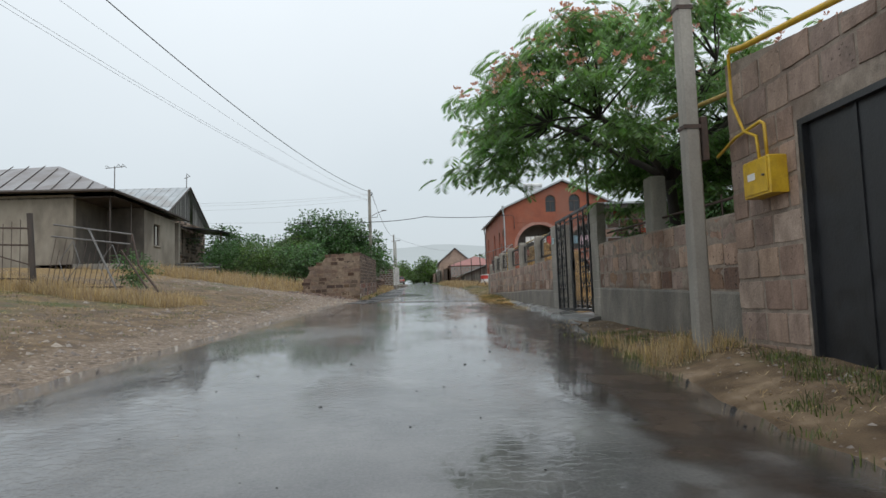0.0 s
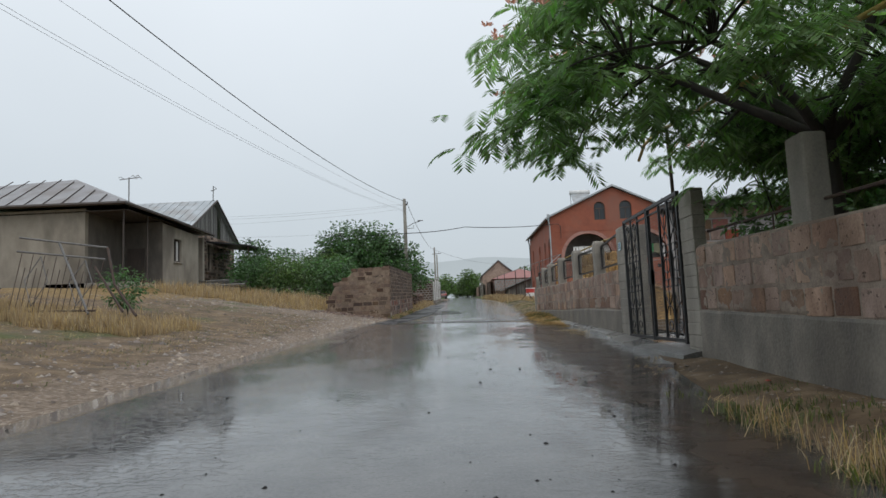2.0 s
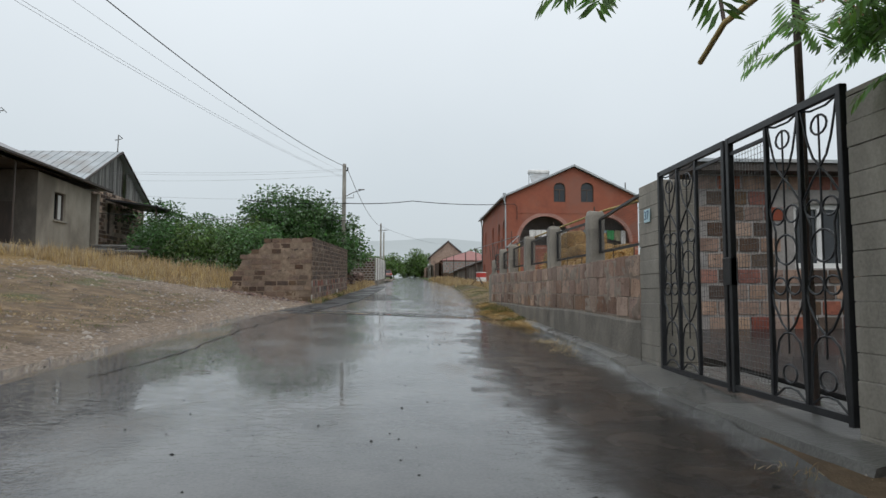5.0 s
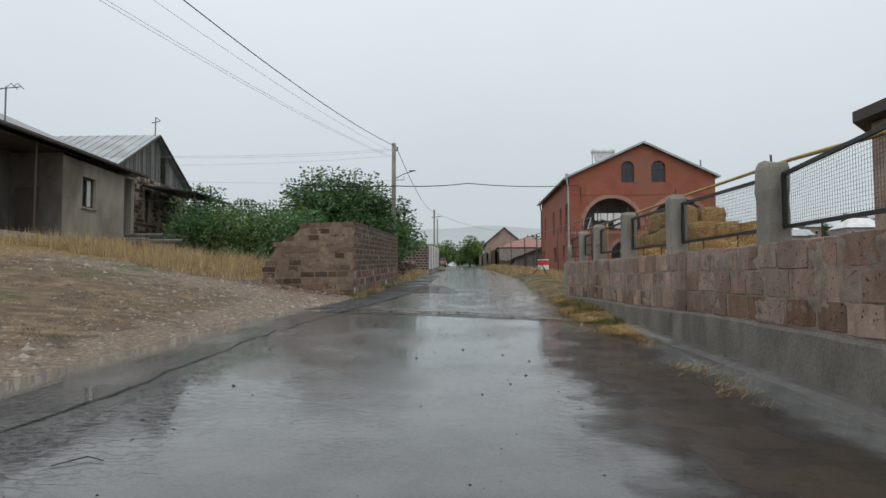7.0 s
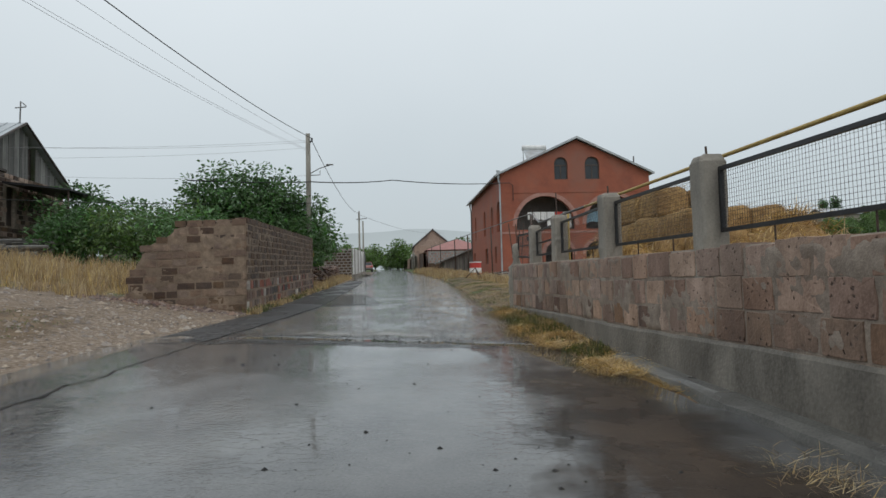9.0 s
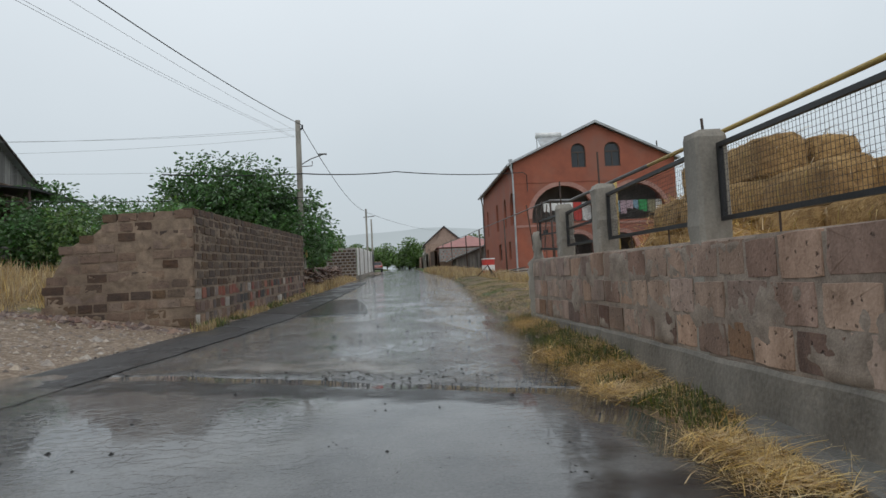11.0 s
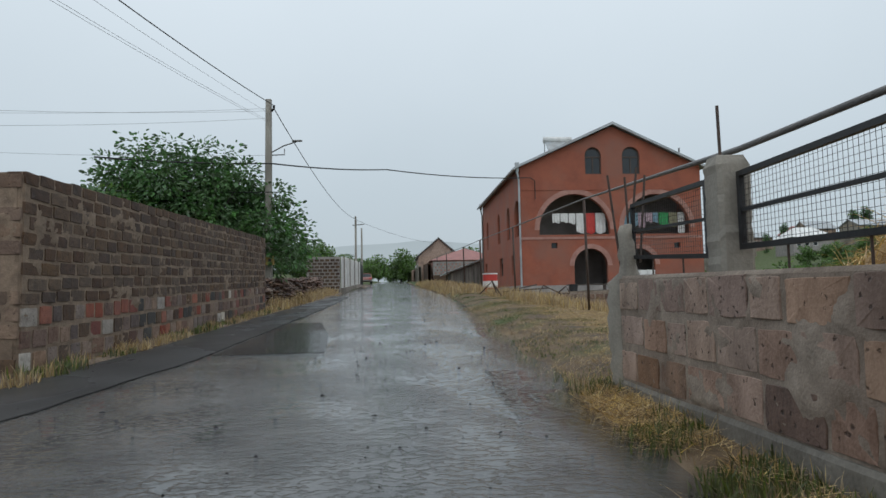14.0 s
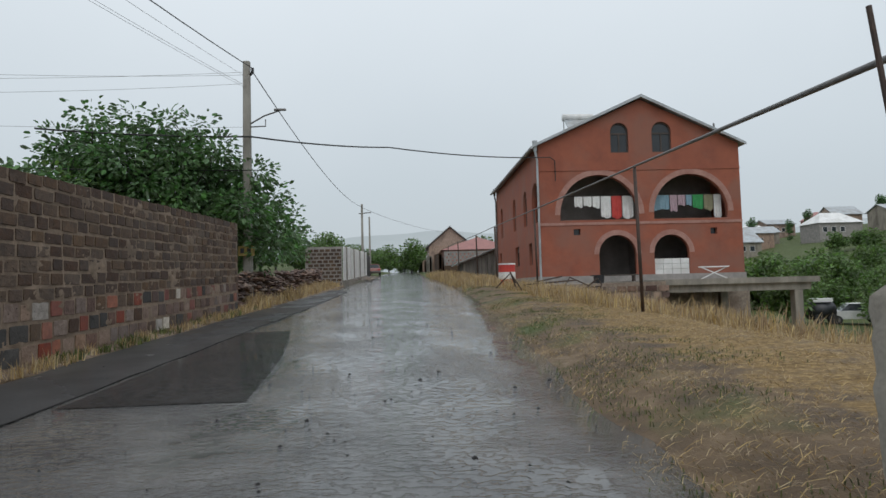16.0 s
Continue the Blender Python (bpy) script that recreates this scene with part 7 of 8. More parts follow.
def build_terrace():
    t = thing("terrace", (15, 60, 0.2), "raw concrete terrace on columns before the house", "terrace")
    part("slab", Build().box(13.4, 20.6, 58.5, 67.2, 2.36, 2.62), M_CONCRETE, t, "bare concrete slab")
    part("beam", Build().box(13.6, 20.3, 58.7, 59.0, 2.02, 2.36), M_CONCRETE, t)
    for x, y in ((19.7, 58.9), (19.7, 66), (16.9, 62)):
        part("column", Build().soft_box(x - 0.2, x + 0.2, y - 0.2, y + 0.2, land(x, y) - 0.5, 2.02 if y < 60 else 2.36, 0.02), M_CONCRETE, t)
    part("cellar_wall", Build().box(13.4, 21.6, 66.6, 67.2, -1.5, 2.36), M_MORTAR, t)
    part("retaining_wall", Build().box(13.2, 13.6, 59.2, 66.6, -1.0, 2.36), M_MORTAR, t)
    w = single("wall_terrace", Build().hexa([(8.2, 59.6, 1.4), (13.4, 58.4, 0.2), (13.4, 58.8, 0.2), (8.2, 60.0, 1.4), (8.2, 59.6, 2.5), (13.4, 58.4, 2.56), (13.4, 58.8, 2.56), (8.2, 60.0, 2.5)]), M_MORTAR,
               "low rough stone retaining wall", "wall", kind="structure")
    pcs = Pieces(w, 120, "stone")
    r = random.Random(14)
    for c in range(6):
        s = 0.0
        while s < 0.97:
            d = r.uniform(0.06, 0.11)
            x, y = 8.2 + 5.2 * (s + d / 2), 59.6 - 1.2 * (s + d / 2)
            pcs.add(r.choice(TUFFG + MIXED), scaled(x, y + 0.05, 0.75 + c * 0.3, 0.2, 5.2 * d - 0.06, 0.25, 90 - 13))
            s += d
    pcs.finish()
    fill = single("terrace_fill", Build().hexa([(8.3, 60.0, 0), (13.3, 58.8, 0), (13.3, 67.2, 0), (8.3, 67.2, 0), (8.3, 60.0, 2.42), (13.3, 58.8, 2.48), (13.3, 67.2, 2.6), (8.3, 67.2, 2.55)]), M_CONCRETE,
                  "cracked concrete forecourt of the house", "forecourt", kind="structure")
    b = thing("bench", (12.5, 65.5, 2.56), "low dark wooden bench by the house wall", "bench")
    part("seat", Build().soft_box(12.2, 14.8, 65.8, 66.2, 2.95, 3.02, 0.01), M_DWOOD, b)
    for x in (12.4, 14.6):
        part("leg", Build().box(x - 0.06, x + 0.06, 65.85, 66.15, 2.56, 2.95), M_DWOOD, b)
    tr = thing("white_trestle", (18.3, 64, 2.62), "white painted crossed wooden trestle", "trestle")
    for k in (0, 1):
        part("leg", Build().tube([(17.6, 63.9 + 0.1 * k, 2.64), (19.0, 63.9 + 0.1 * k, 3.25)] if k else [(17.6, 63.9, 3.25), (19.0, 63.9, 2.64)], 0.035, 4), M_WHITE, tr)
    part("top", Build().soft_box(17.5, 19.1, 63.85, 64.1, 3.25, 3.31, 0.01), M_WHITE, tr)
    single("bucket", Build().tube([(12.2, 64.5, 2.55), (12.2, 64.5, 3.0)], [0.22, 0.27], 12), M_BLACK, "black plastic bucket on the forecourt", "bucket")


def build_laundry():
    line = wire([(10.95, 67.85, 7.78), (13.2, 67.85, 7.72), (15.5, 67.85, 7.86)], 0.012, M_CABLE, "clothesline strung in the loggia", "clothesline")
    wire([(16.5, 67.85, 7.86), (18.7, 67.85, 7.74), (20.9, 67.85, 7.80)], 0.012, M_CABLE, "clothesline strung in the loggia", "clothesline")
    pale = material("pale_blue_cotton", (0.16, 0.27, 0.34), (0.24, 0.36, 0.43), 4, (0.8, 0.95), 0.1)
    pinkc = material("mauve_print_cotton", (0.34, 0.24, 0.28), (0.48, 0.36, 0.40), 12, (0.8, 0.95), 0.1)
    greenc = material("green_cotton", (0.03, 0.22, 0.07), (0.05, 0.30, 0.10), 4, (0.8, 0.95), 0.1)
    olive = material("khaki_cotton", (0.20, 0.19, 0.12), (0.28, 0.26, 0.17), 4, (0.8, 0.95), 0.1)
    items = [(11.85, 12.35, 7.1, M_WHITE, "white"), (12.4, 12.9, 7.15, M_WHITE, "white"), (12.95, 13.4, 7.05, M_WHITE, "white"), (13.45, 14.05, 6.45, M_WHITE, "white"), (14.1, 14.7, 6.4, M_RED, "red"), (14.75, 15.4, 6.4, M_WHITE, "white"),
             (16.55, 17.6, 6.85, pale, "pale blue"), (17.65, 18.1, 6.75, pinkc, "mauve printed"), (18.15, 18.6, 7.1, pinkc, "mauve printed"), (18.65, 19.0, 7.1, pale, "pale blue"), (19.05, 19.7, 6.9, greenc, "green"), (19.75, 20.3, 6.8, olive, "khaki"), (20.35, 20.8, 6.3, M_WHITE, "white")]
    r = random.Random(3)
    for x0, x1, z, m, word in items:
        b = Build()
        n = 8
        zt = 7.74
        rings = []
        for i in range(n + 1):
            s = i / n
            x = x0 + (x1 - x0) * s
            k = 0.03 * math.sin(s * 14 + x0)
            zb = z + 0.05 * math.sin(s * 6 + x0) + (0.08 if i in (0, n) else 0)
            rings.append([(x, 67.84 + k, zb), (x, 67.86 + k, zb), (x, 67.862, zt), (x, 67.838, zt)])
        b.loft(rings)
        single("laundry", b, m, word + " washing hung out on the line", "laundry", "washing on the lines")
    s = thing("solar_water_heater", (14.0, 75.2, 12.6), "solar water heater with a white tank on the roof", "water heater")
    part("tank", Build().tube([(13.2, 75.5, 14.55), (15.4, 75.5, 14.55)], 0.26, 12), M_WHITE, s, smooth=True)
    part("collector", Build().hexa([(13.3, 73.5, 12.75), (15.2, 73.5, 13.3), (15.2, 75.4, 14.3), (13.3, 75.4, 14.3), (13.3, 73.45, 12.83), (15.2, 73.45, 13.38), (15.2, 75.35, 14.38), (13.3, 75.35, 14.38)]), M_METALROOF, s)
    for x in (13.3, 15.2):
        part("strut", Build().tube([(x, 75.6, 12.2), (x, 75.6, 14.5)], 0.03, 5), M_STEEL, s)
    single("chimney_pipe", Build().tube([(21.4, 69.5, 10.6), (21.4, 69.5, 12.5)], 0.06, 8), M_STEEL, "thin steel flue above the roof", "flue")


def hay_bale(seed):
    """A squashed bale: rounded, lumpy, pressed in by two strings, stalks bristling from it."""
    r = random.Random(seed)
    t = thing("hay_bale", (0, 0, 0), "rectangular golden brown hay bale in a stack", "hay bale", "bales in the stack")
    b = Build()
    n = 9
    def skin(u, v, w):
        p = Vector((u, v, w))
        q = Vector((math.copysign(abs(u) ** 0.8, u), v, math.copysign(abs(w) ** 0.8, w)))
        q *= 1 - 0.09 * (max(0, abs(u) + abs(w) - 1.15)) - 0.05 * max(0, abs(v) + max(abs(u), abs(w)) - 1.3)
        dent = 0.045 * (math.exp(-((abs(v) - 0.42) / 0.06) ** 2))
        k = 1 - dent + 0.10 * noise.noise(p * 1.4 + Vector((seed, 0, 0))) + 0.07 * noise.noise(p * 4.5 + Vector((0, seed, 0)))
        return (q.x * 0.27 * k, q.y * 0.49 * (1 + 0.03 * noise.noise(p * 3)), 0.22 + q.z * 0.225 * k)
    for axis in range(3):
        for side in (-1, 1):
            k0 = len(b.v)
            for i in range(n + 1):
                for j in range(n + 1):
                    c = [0, 0, 0]
                    c[axis], c[(axis + 1) % 3], c[(axis + 2) % 3] = side, -1 + 2 * i / n, -1 + 2 * j / n
                    b.v.append(skin(*c))
            b.f += [(k0 + i * (n + 1) + j, k0 + (i + 1) * (n + 1) + j, k0 + (i + 1) * (n + 1) + j + 1, k0 + i * (n + 1) + j + 1)[::side] for i in range(n) for j in range(n)]
    st = Build()
    for q in range(420):
        p = Vector(r.choice(b.v))
        blade(st, p * 0.99, Vector((r.gauss(0, 1), r.gauss(0, 1), r.gauss(-0.1, 0.6))), r.uniform(0.06, 0.22), 0.004)
    me = b.mesh("bale_body", M_HAY, True)
    bm = bmesh.new()
    bm.from_mesh(me)
    bmesh.ops.remove_doubles(bm, verts=bm.verts, dist=0.002)
    bmesh.ops.recalc_face_normals(bm, faces=bm.faces)
    bm.to_mesh(me)
    bm.free()
    part("bale_body", me, None, t, tidy=False)
    part("loose_straw", st, M_STRAW, t, "stalks sticking out", tidy=False)
    for v in (-0.42, 0.42):
        ring = [skin(math.cos(i * math.pi / 12), v, math.sin(i * math.pi / 12)) for i in range(25)]
        part("string", Build().tube([(p[0] * 1.13, p[1], 0.22 + (p[2] - 0.22) * 1.13) for p in ring], 0.004, 4, False), M_OCHRE, t, "bale twine", tidy=False)
    return t


# ---- yard behind the wall ----
def build_yard():
    r = random.Random(33)
    # loose hay: spilled along the wall and against both ends of the bale stack
    for k, (x, y, a, h, c) in enumerate(((5.6, 30.0, 0.95, 1.62, 1.35), (5.75, 24.35, 1.05, 1.6, 1.25), (4.85, 27.3, 0.62, 1.22, 3.3), (6.0, 22.8, 1.0, 0.95, 1.2), (6.4, 31.6, 1.1, 1.2, 1.2))):
        z0 = land(x, y) - 0.05
        hs = thing("haystack", (x, y, z0), "loose golden hay heaped against the bale stack", "haystack", "haystacks")
        n, b = 40, Build()
        for i in range(13):
            s = i / 12
            rad = max(0.05, math.cos(s * math.pi / 2) ** 0.75)
            for q in range(n):
                an = q * 2 * math.pi / n
                lump = 1 + 0.20 * noise.noise((math.cos(an) * 1.6, math.sin(an) * 1.6, s * 2.2 + k * 5)) + 0.10 * noise.noise((math.cos(an) * 5, math.sin(an) * 5, s * 6 + k * 5))
                b.v.append((x + a * rad * lump * math.cos(an), y + c * rad * lump * math.sin(an), z0 + h * s * (0.94 + 0.12 * lump * s) + 0.05 * noise.noise((an * 2, s * 7, k))))
        b.f = [(i * n + q, i * n + (q + 1) % n, (i + 1) * n + (q + 1) % n, (i + 1) * n + q) for i in range(12) for q in range(n)] + [tuple(12 * n + q for q in range(n))]
        st = Build()
        for q in range(5200):
            p = Vector(b.v[r.randrange(len(b.v))]) + Vector((r.gauss(0, 0.09), r.gauss(0, 0.14), r.gauss(0, 0.03)))
            blade(st, p, Vector((r.gauss(0, 1), r.gauss(0, 1), r.gauss(-0.1, 0.45))), r.uniform(0.12, 0.34), 0.0045)
        part("hay_body", b, M_HAY, hs, smooth=True)
        tagged(part("loose_straw", st, M_STRAW2, hs, "loose golden straw sticking out", tidy=False), kind="stuff")
    bales = [hay_bale(90 + k) for k in range(4)]
    spots = []
    for lay in range(5):
        for row in range(3):
            y = 25.0 + 0.28 * (lay % 2) + (0, 0, 0.1, 0.75, 2.1)[lay]
            while y < (29.1 if lay < 3 else 28.95 - 0.25 * (lay - 3)):
                if not (lay == 4 and row == 2):
                    spots.append((5.28 + 0.52 * row + 0.05 * lay + r.gauss(0, 0.035), y + 0.46 + r.gauss(0, 0.03), 1.33 + 0.43 * lay + r.uniform(-0.02, 0.02), r.gauss(0, 4), r.gauss(0, 2.5)))
                y += 0.97
    for k, (x, y, z, turn, tip) in enumerate(spots):
        m = pose(x, y, z, tip, 0, turn)
        if k < len(bales):
            bales[k].matrix_basis = m
        else:
            copy_thing(bales[k % len(bales)], m)
    # flat-roofed block house in the yard
    h = thing("yard_house", (6.3, 21.3, 0.9), "low house of red and dark tuff blocks with pale joints", "house")
    win = [(8.2, 2.25), (9.3, 2.25), (9.3, 3.5), (8.2, 3.5)]
    part("wall", pierced("wall", [(6.25, 0.5), (16, 0.5), (16, 4.05), (6.25, 4.05)], [win], 0.3, M_PLINTH, Matrix.Translation((0, 21.47, 0))), None, h, "pale mortar")
    part("side_wall", Build().prism([(6.27, 21.62), (6.27, 21.95), (10.5, 26.5), (16, 26.5), (16, 21.62)], "z", 0.5, 4.03), M_TUFF, h)
    w = part("window", pierced("window", win, [[(8.3, 2.35), (8.72, 2.35), (8.72, 3.4), (8.3, 3.4)], [(8.8, 2.35), (9.2, 2.35), (9.2, 3.4), (8.8, 3.4)]], 0.08, M_WHITE, Matrix.Translation((0, 21.45, 0))), None, h, "white framed window")
    part("pane", Build().box(8.25, 9.25, 21.46, 21.47, 2.3, 3.45), M_GLASS, w)
    pcs = Pieces(h, 200)
    for c in range(11):
        x = 6.27 + 0.2 * (c % 2)
        z = 0.75 + c * 0.30
        while x < 14.5:
            wd = r.uniform(0.36, 0.5)
            if not (8.1 < x + wd and x < 9.4 and 2.0 < z < 3.5):
                pcs.add(r.choice(REDS + TUFFS + BROWNS), scaled(x + wd / 2, 21.40, z + 0.14, 0.2, wd - 0.035, 0.26, 90))
            x += wd
    pcs.finish()
    part("roof_edge", Build().prism([(6.05, 20.9), (6.05, 22.0), (10.4, 26.8), (16.3, 26.8), (16.3, 20.9)], "z", 4.05, 4.2), M_DWOOD, h)
    part("roof", Build().hexa([(6.0, 20.85, 4.2), (16.4, 20.85, 4.2), (16.4, 26.8, 4.9), (10.3, 26.8, 4.9), (6.0, 20.85, 4.26), (16.4, 20.85, 4.26), (16.4, 26.8, 4.96), (10.3, 26.8, 4.96)]), M_METALROOF, h, "grey ribbed tin roof")
    for k in range(20):
        part("roof_rib", Build().tube([(10.4 + k * 0.3, 20.85, 4.28), (10.4 + k * 0.3, 26.8, 4.98)], 0.02, 4), M_METALROOF, h)
    single("yard_paving", Build().hexa([(4.45, 13.2, 0.5), (16, 13.2, 0.5), (16, 21.2, 0.6), (4.45, 21.2, 0.6), (4.45, 13.2, slope(13.2) + 0.16), (16, 13.2, slope(13.2) + 0.2), (16, 21.2, slope(21.2) + 0.2), (4.45, 21.2, slope(21.2) + 0.16)]),
           M_PATCH, "wet concrete paving inside the gate", "paving", kind="structure")
    # house number on the gate pillar
    n = thing("house_number", (WALL_X - 0.03, 17.0, 2.55), "small blue enamel house number plate on the pillar", "sign")
    part("plate", Build().soft_box(WALL_X - 0.045, WALL_X - 0.032, 16.86, 17.04, 2.6, 2.76, 0.002), material("pale_blue_enamel", (0.45, 0.62, 0.68), (0.55, 0.72, 0.76), 8, (0.3, 0.5), 0.0), n)
    cu = bpy.data.curves.new("digits", "FONT")
    cu.body, cu.size, cu.extrude, cu.align_x, cu.align_y = "37", 0.15, 0.001, "CENTER", "CENTER"
    tmp = bpy.data.objects.new("digits", cu)
    me = bpy.data.meshes.new_from_object(tmp)
    bpy.data.objects.remove(tmp)
    me.transform(Matrix.Translation((WALL_X - 0.048, 16.95, 2.68)) @ pose(0, 0, 0, 90, 0, -90))
    me.materials.clear()
    me.materials.append(material("dark_blue_enamel", (0.02, 0.10, 0.22), (0.03, 0.13, 0.28), 8, (0.3, 0.5), 0.0))
    part("digits", me, None, n, "dark blue number", tidy=False)
    for k, (x, y, z) in enumerate(((4.2, 11.5, 2.45), (4.1, 11.9, 2.5), (4.2, 9.4, 2.42), (4.15, 8.6, 2.4))):
        leafy("rose_bush", (x + 0.1, y, 0.8), cloud(r, x, y, z - 0.35, 0.3, 0.35, 0.5, 8), 40, 0.08, M_LEAF2, "dark rose bush behind the garden wall", "bush", r, "rose bushes", 0.015, 0.12, 3)


def blade(b, p, d, length, w):
    d = d.normalized()
    s = d.cross(Vector((0.3, 0.2, 1))).normalized() * w
    e = p + d * length
    m = p + d * length * 0.55 + Vector((0, 0, length * 0.08))
    b.face(p - s, p + s, m + s * 0.8, m - s * 0.8)
    b.face(m - s * 0.8, m + s * 0.8, e)


# ---- the valley side and the distance ----
def build_distance():
    r = random.Random(400)
    proto = []
    for k in range(3):
        cl = cloud(r, 0, 0, 4.2, 3.2, 3.2, 3.0, 30)
        # far crowns take the paler green, with haze in its colour
        proto.append(leafy("valley_tree", (0, 0, 0), cl, 60, 0.62, M_LEAF3, "round green tree beyond the village road", "tree", r, "trees of the valley", 0.2, 0.75, 5, 0.7))
    pop = leafy("poplar", (0, 0, 0), cloud(r, 0, 0, 7, 1.2, 1.2, 6.2, 26), 50, 0.6, M_LEAF2, "tall narrow dark poplar on the hillside", "tree", r, "poplars", 0.2, 0.6, 4, 0.7)

    def plant(k, x, y, s, sink=0.3):
        src = proto[k] if k < 3 else pop
        return src, Matrix.Translation((x, y, land(x, y) - sink)) @ Matrix.Rotation(r.uniform(0, 6.28), 4, "Z") @ Matrix.Diagonal((s, s, s * r.uniform(0.85, 1.15), 1))
    spots = []
    for k in range(26):
        spots.append((k % 3, r.uniform(-16, 7), r.uniform(150, 205), r.uniform(0.6, 0.95)))
    for k in range(7):
        spots.append((1 if k % 2 else 0, r.uniform(-11, -5), 76 + k * 11, r.uniform(0.42, 0.6)))
    for k in range(8):
        spots.append((k % 3, r.uniform(10, 26), r.uniform(128, 165), r.uniform(0.7, 0.95)))
    for k in range(80):
        x = r.uniform(26, 130)
        spots.append((k % 3, x, r.uniform(35 + x * 0.7, 60 + x * 1.0), r.uniform(0.35, 0.62)))
    for k in range(26):
        spots.append((k % 3, r.uniform(27, 50), r.uniform(80, 122), r.uniform(0.5, 0.78)))
    for k in range(9):
        spots.append((3, 96 + r.uniform(-14, 30), 178 + r.uniform(-6, 14), r.uniform(0.55, 0.85)))
    used = set()
    for k, x, y, s in spots:
        src, m = plant(k, x, y, s)
        if k in used:
            copy_thing(src, m)
        else:
            used.add(k)
            src.matrix_basis = m
    # village across the valley
    homes = [(84, 178), (92, 196), (104, 206), (116, 204), (68, 158), (88, 158), (76, 168), (96, 172), (104, 160), (86, 186), (112, 190), (64, 182), (52, 170)]
    for k, (x, y) in enumerate(homes):
        z = land(x, y)
        w, d, h = r.uniform(6, 9), r.uniform(5.5, 7.5), r.uniform(2.6, 3.8)
        small_house("village_house", x - w / 2, x + w / 2, y - d / 2, y + d / 2, z, z + h, z + h + r.uniform(1.2, 2.4), (M_STUCCO, M_PLINTH, M_TUFF_G, M_TRIM)[k % 4], (M_METALROOF, M_WHITE, M_METALROOF, M_REDROOF)[k % 4],
                    "distant pale village house with a tin roof", "hip" if k % 2 else "x", tuple(("s", x - w / 2 + 0.6 + 1.8 * q, z + h * 0.4, 1.0, 1.1) for q in range(3)))
    small_house("blue_roof_house", -26, -19.5, 80, 88, land(-22, 84), land(-22, 84) + 2.2, 8.3, M_STUCCO, material("pale_blue_tin", (0.20, 0.29, 0.36), (0.30, 0.40, 0.47), 2, (0.4, 0.6), 0.1), "low house with a pale blue tin roof behind trees", "x")
    small_house("garden_house", -16, -10.4, 75, 83, land(-13, 79), 8.0, 9.7, M_STUCCO, M_OLDROOF, "grey gabled house behind the garden trees", "y")
    # near vehicles and a tank below the terrace
    parked_car(33.0, 74.0, land(33, 74) + 0.05, 70, M_WHITE, "white car parked below the terrace")
    t = thing("water_tank", (30.2, 73.5, land(30.2, 73.5)), "dark water tank on wheels beside the car", "tank")
    zt = land(30.2, 73.5)
    part("barrel", Build().tube([(29.4, 73.5, zt + 0.9), (31.0, 73.5, zt + 0.9)], 0.6, 14), M_BLACK, t, smooth=True)
    part("top_plate", Build().soft_box(29.5, 30.9, 73.1, 73.9, zt + 1.5, zt + 1.75, 0.02), M_WHITE, t)
    for x in (29.7, 30.7):
        part("wheel", Build().tube([(x, 72.85, zt + 0.35), (x, 73.05, zt + 0.35)], 0.35, 12), M_RUBBER, t)
    # hills with the mist painted in as a pale bluish glow
    b = Build()
    for dist, amp, seed, base in ((1500, 120, 1.0, 60), (1900, 150, 7.0, 110)):
        n = 90
        pts = []
        for i in range(n + 1):
            a = radians(-75 + 150 * i / n)
            hgt = base + amp * (0.55 + noise.noise((i * 0.055, seed, 0)) + 0.25 * noise.noise((i * 0.22, seed, 3)))
            pts.append(((dist * math.sin(a), dist * math.cos(a), -60), ((dist + 500) * math.sin(a), (dist + 500) * math.cos(a), max(10, hgt))))
        for i in range(n):
            b.face(pts[i][0], pts[i + 1][0], pts[i + 1][1], pts[i][1])
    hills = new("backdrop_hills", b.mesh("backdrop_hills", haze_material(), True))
    tagged(hills, "hills with pale rain mist painted into their glow", "hills", kind="structure")


def haze_material():
    m = bpy.data.materials.new("painted_haze_hills")
    m.use_nodes = True
    n, l = m.node_tree.nodes, m.node_tree.links
    # haze is put into the colour: the slopes emit pale blue-grey
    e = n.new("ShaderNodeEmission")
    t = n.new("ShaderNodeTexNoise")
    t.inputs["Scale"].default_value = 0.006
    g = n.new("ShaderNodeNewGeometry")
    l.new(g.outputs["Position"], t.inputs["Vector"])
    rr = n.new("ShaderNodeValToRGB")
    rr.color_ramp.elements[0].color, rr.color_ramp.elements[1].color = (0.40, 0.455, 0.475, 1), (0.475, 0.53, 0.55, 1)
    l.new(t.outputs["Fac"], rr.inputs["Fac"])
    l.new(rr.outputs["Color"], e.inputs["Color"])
    l.new(e.outputs[0], n["Material Output"].inputs["Surface"])
    return m


build_old_house()
build_broken_fence()
build_far_left()
build_far_right()
build_terrace()
build_laundry()
build_yard()
build_distance()
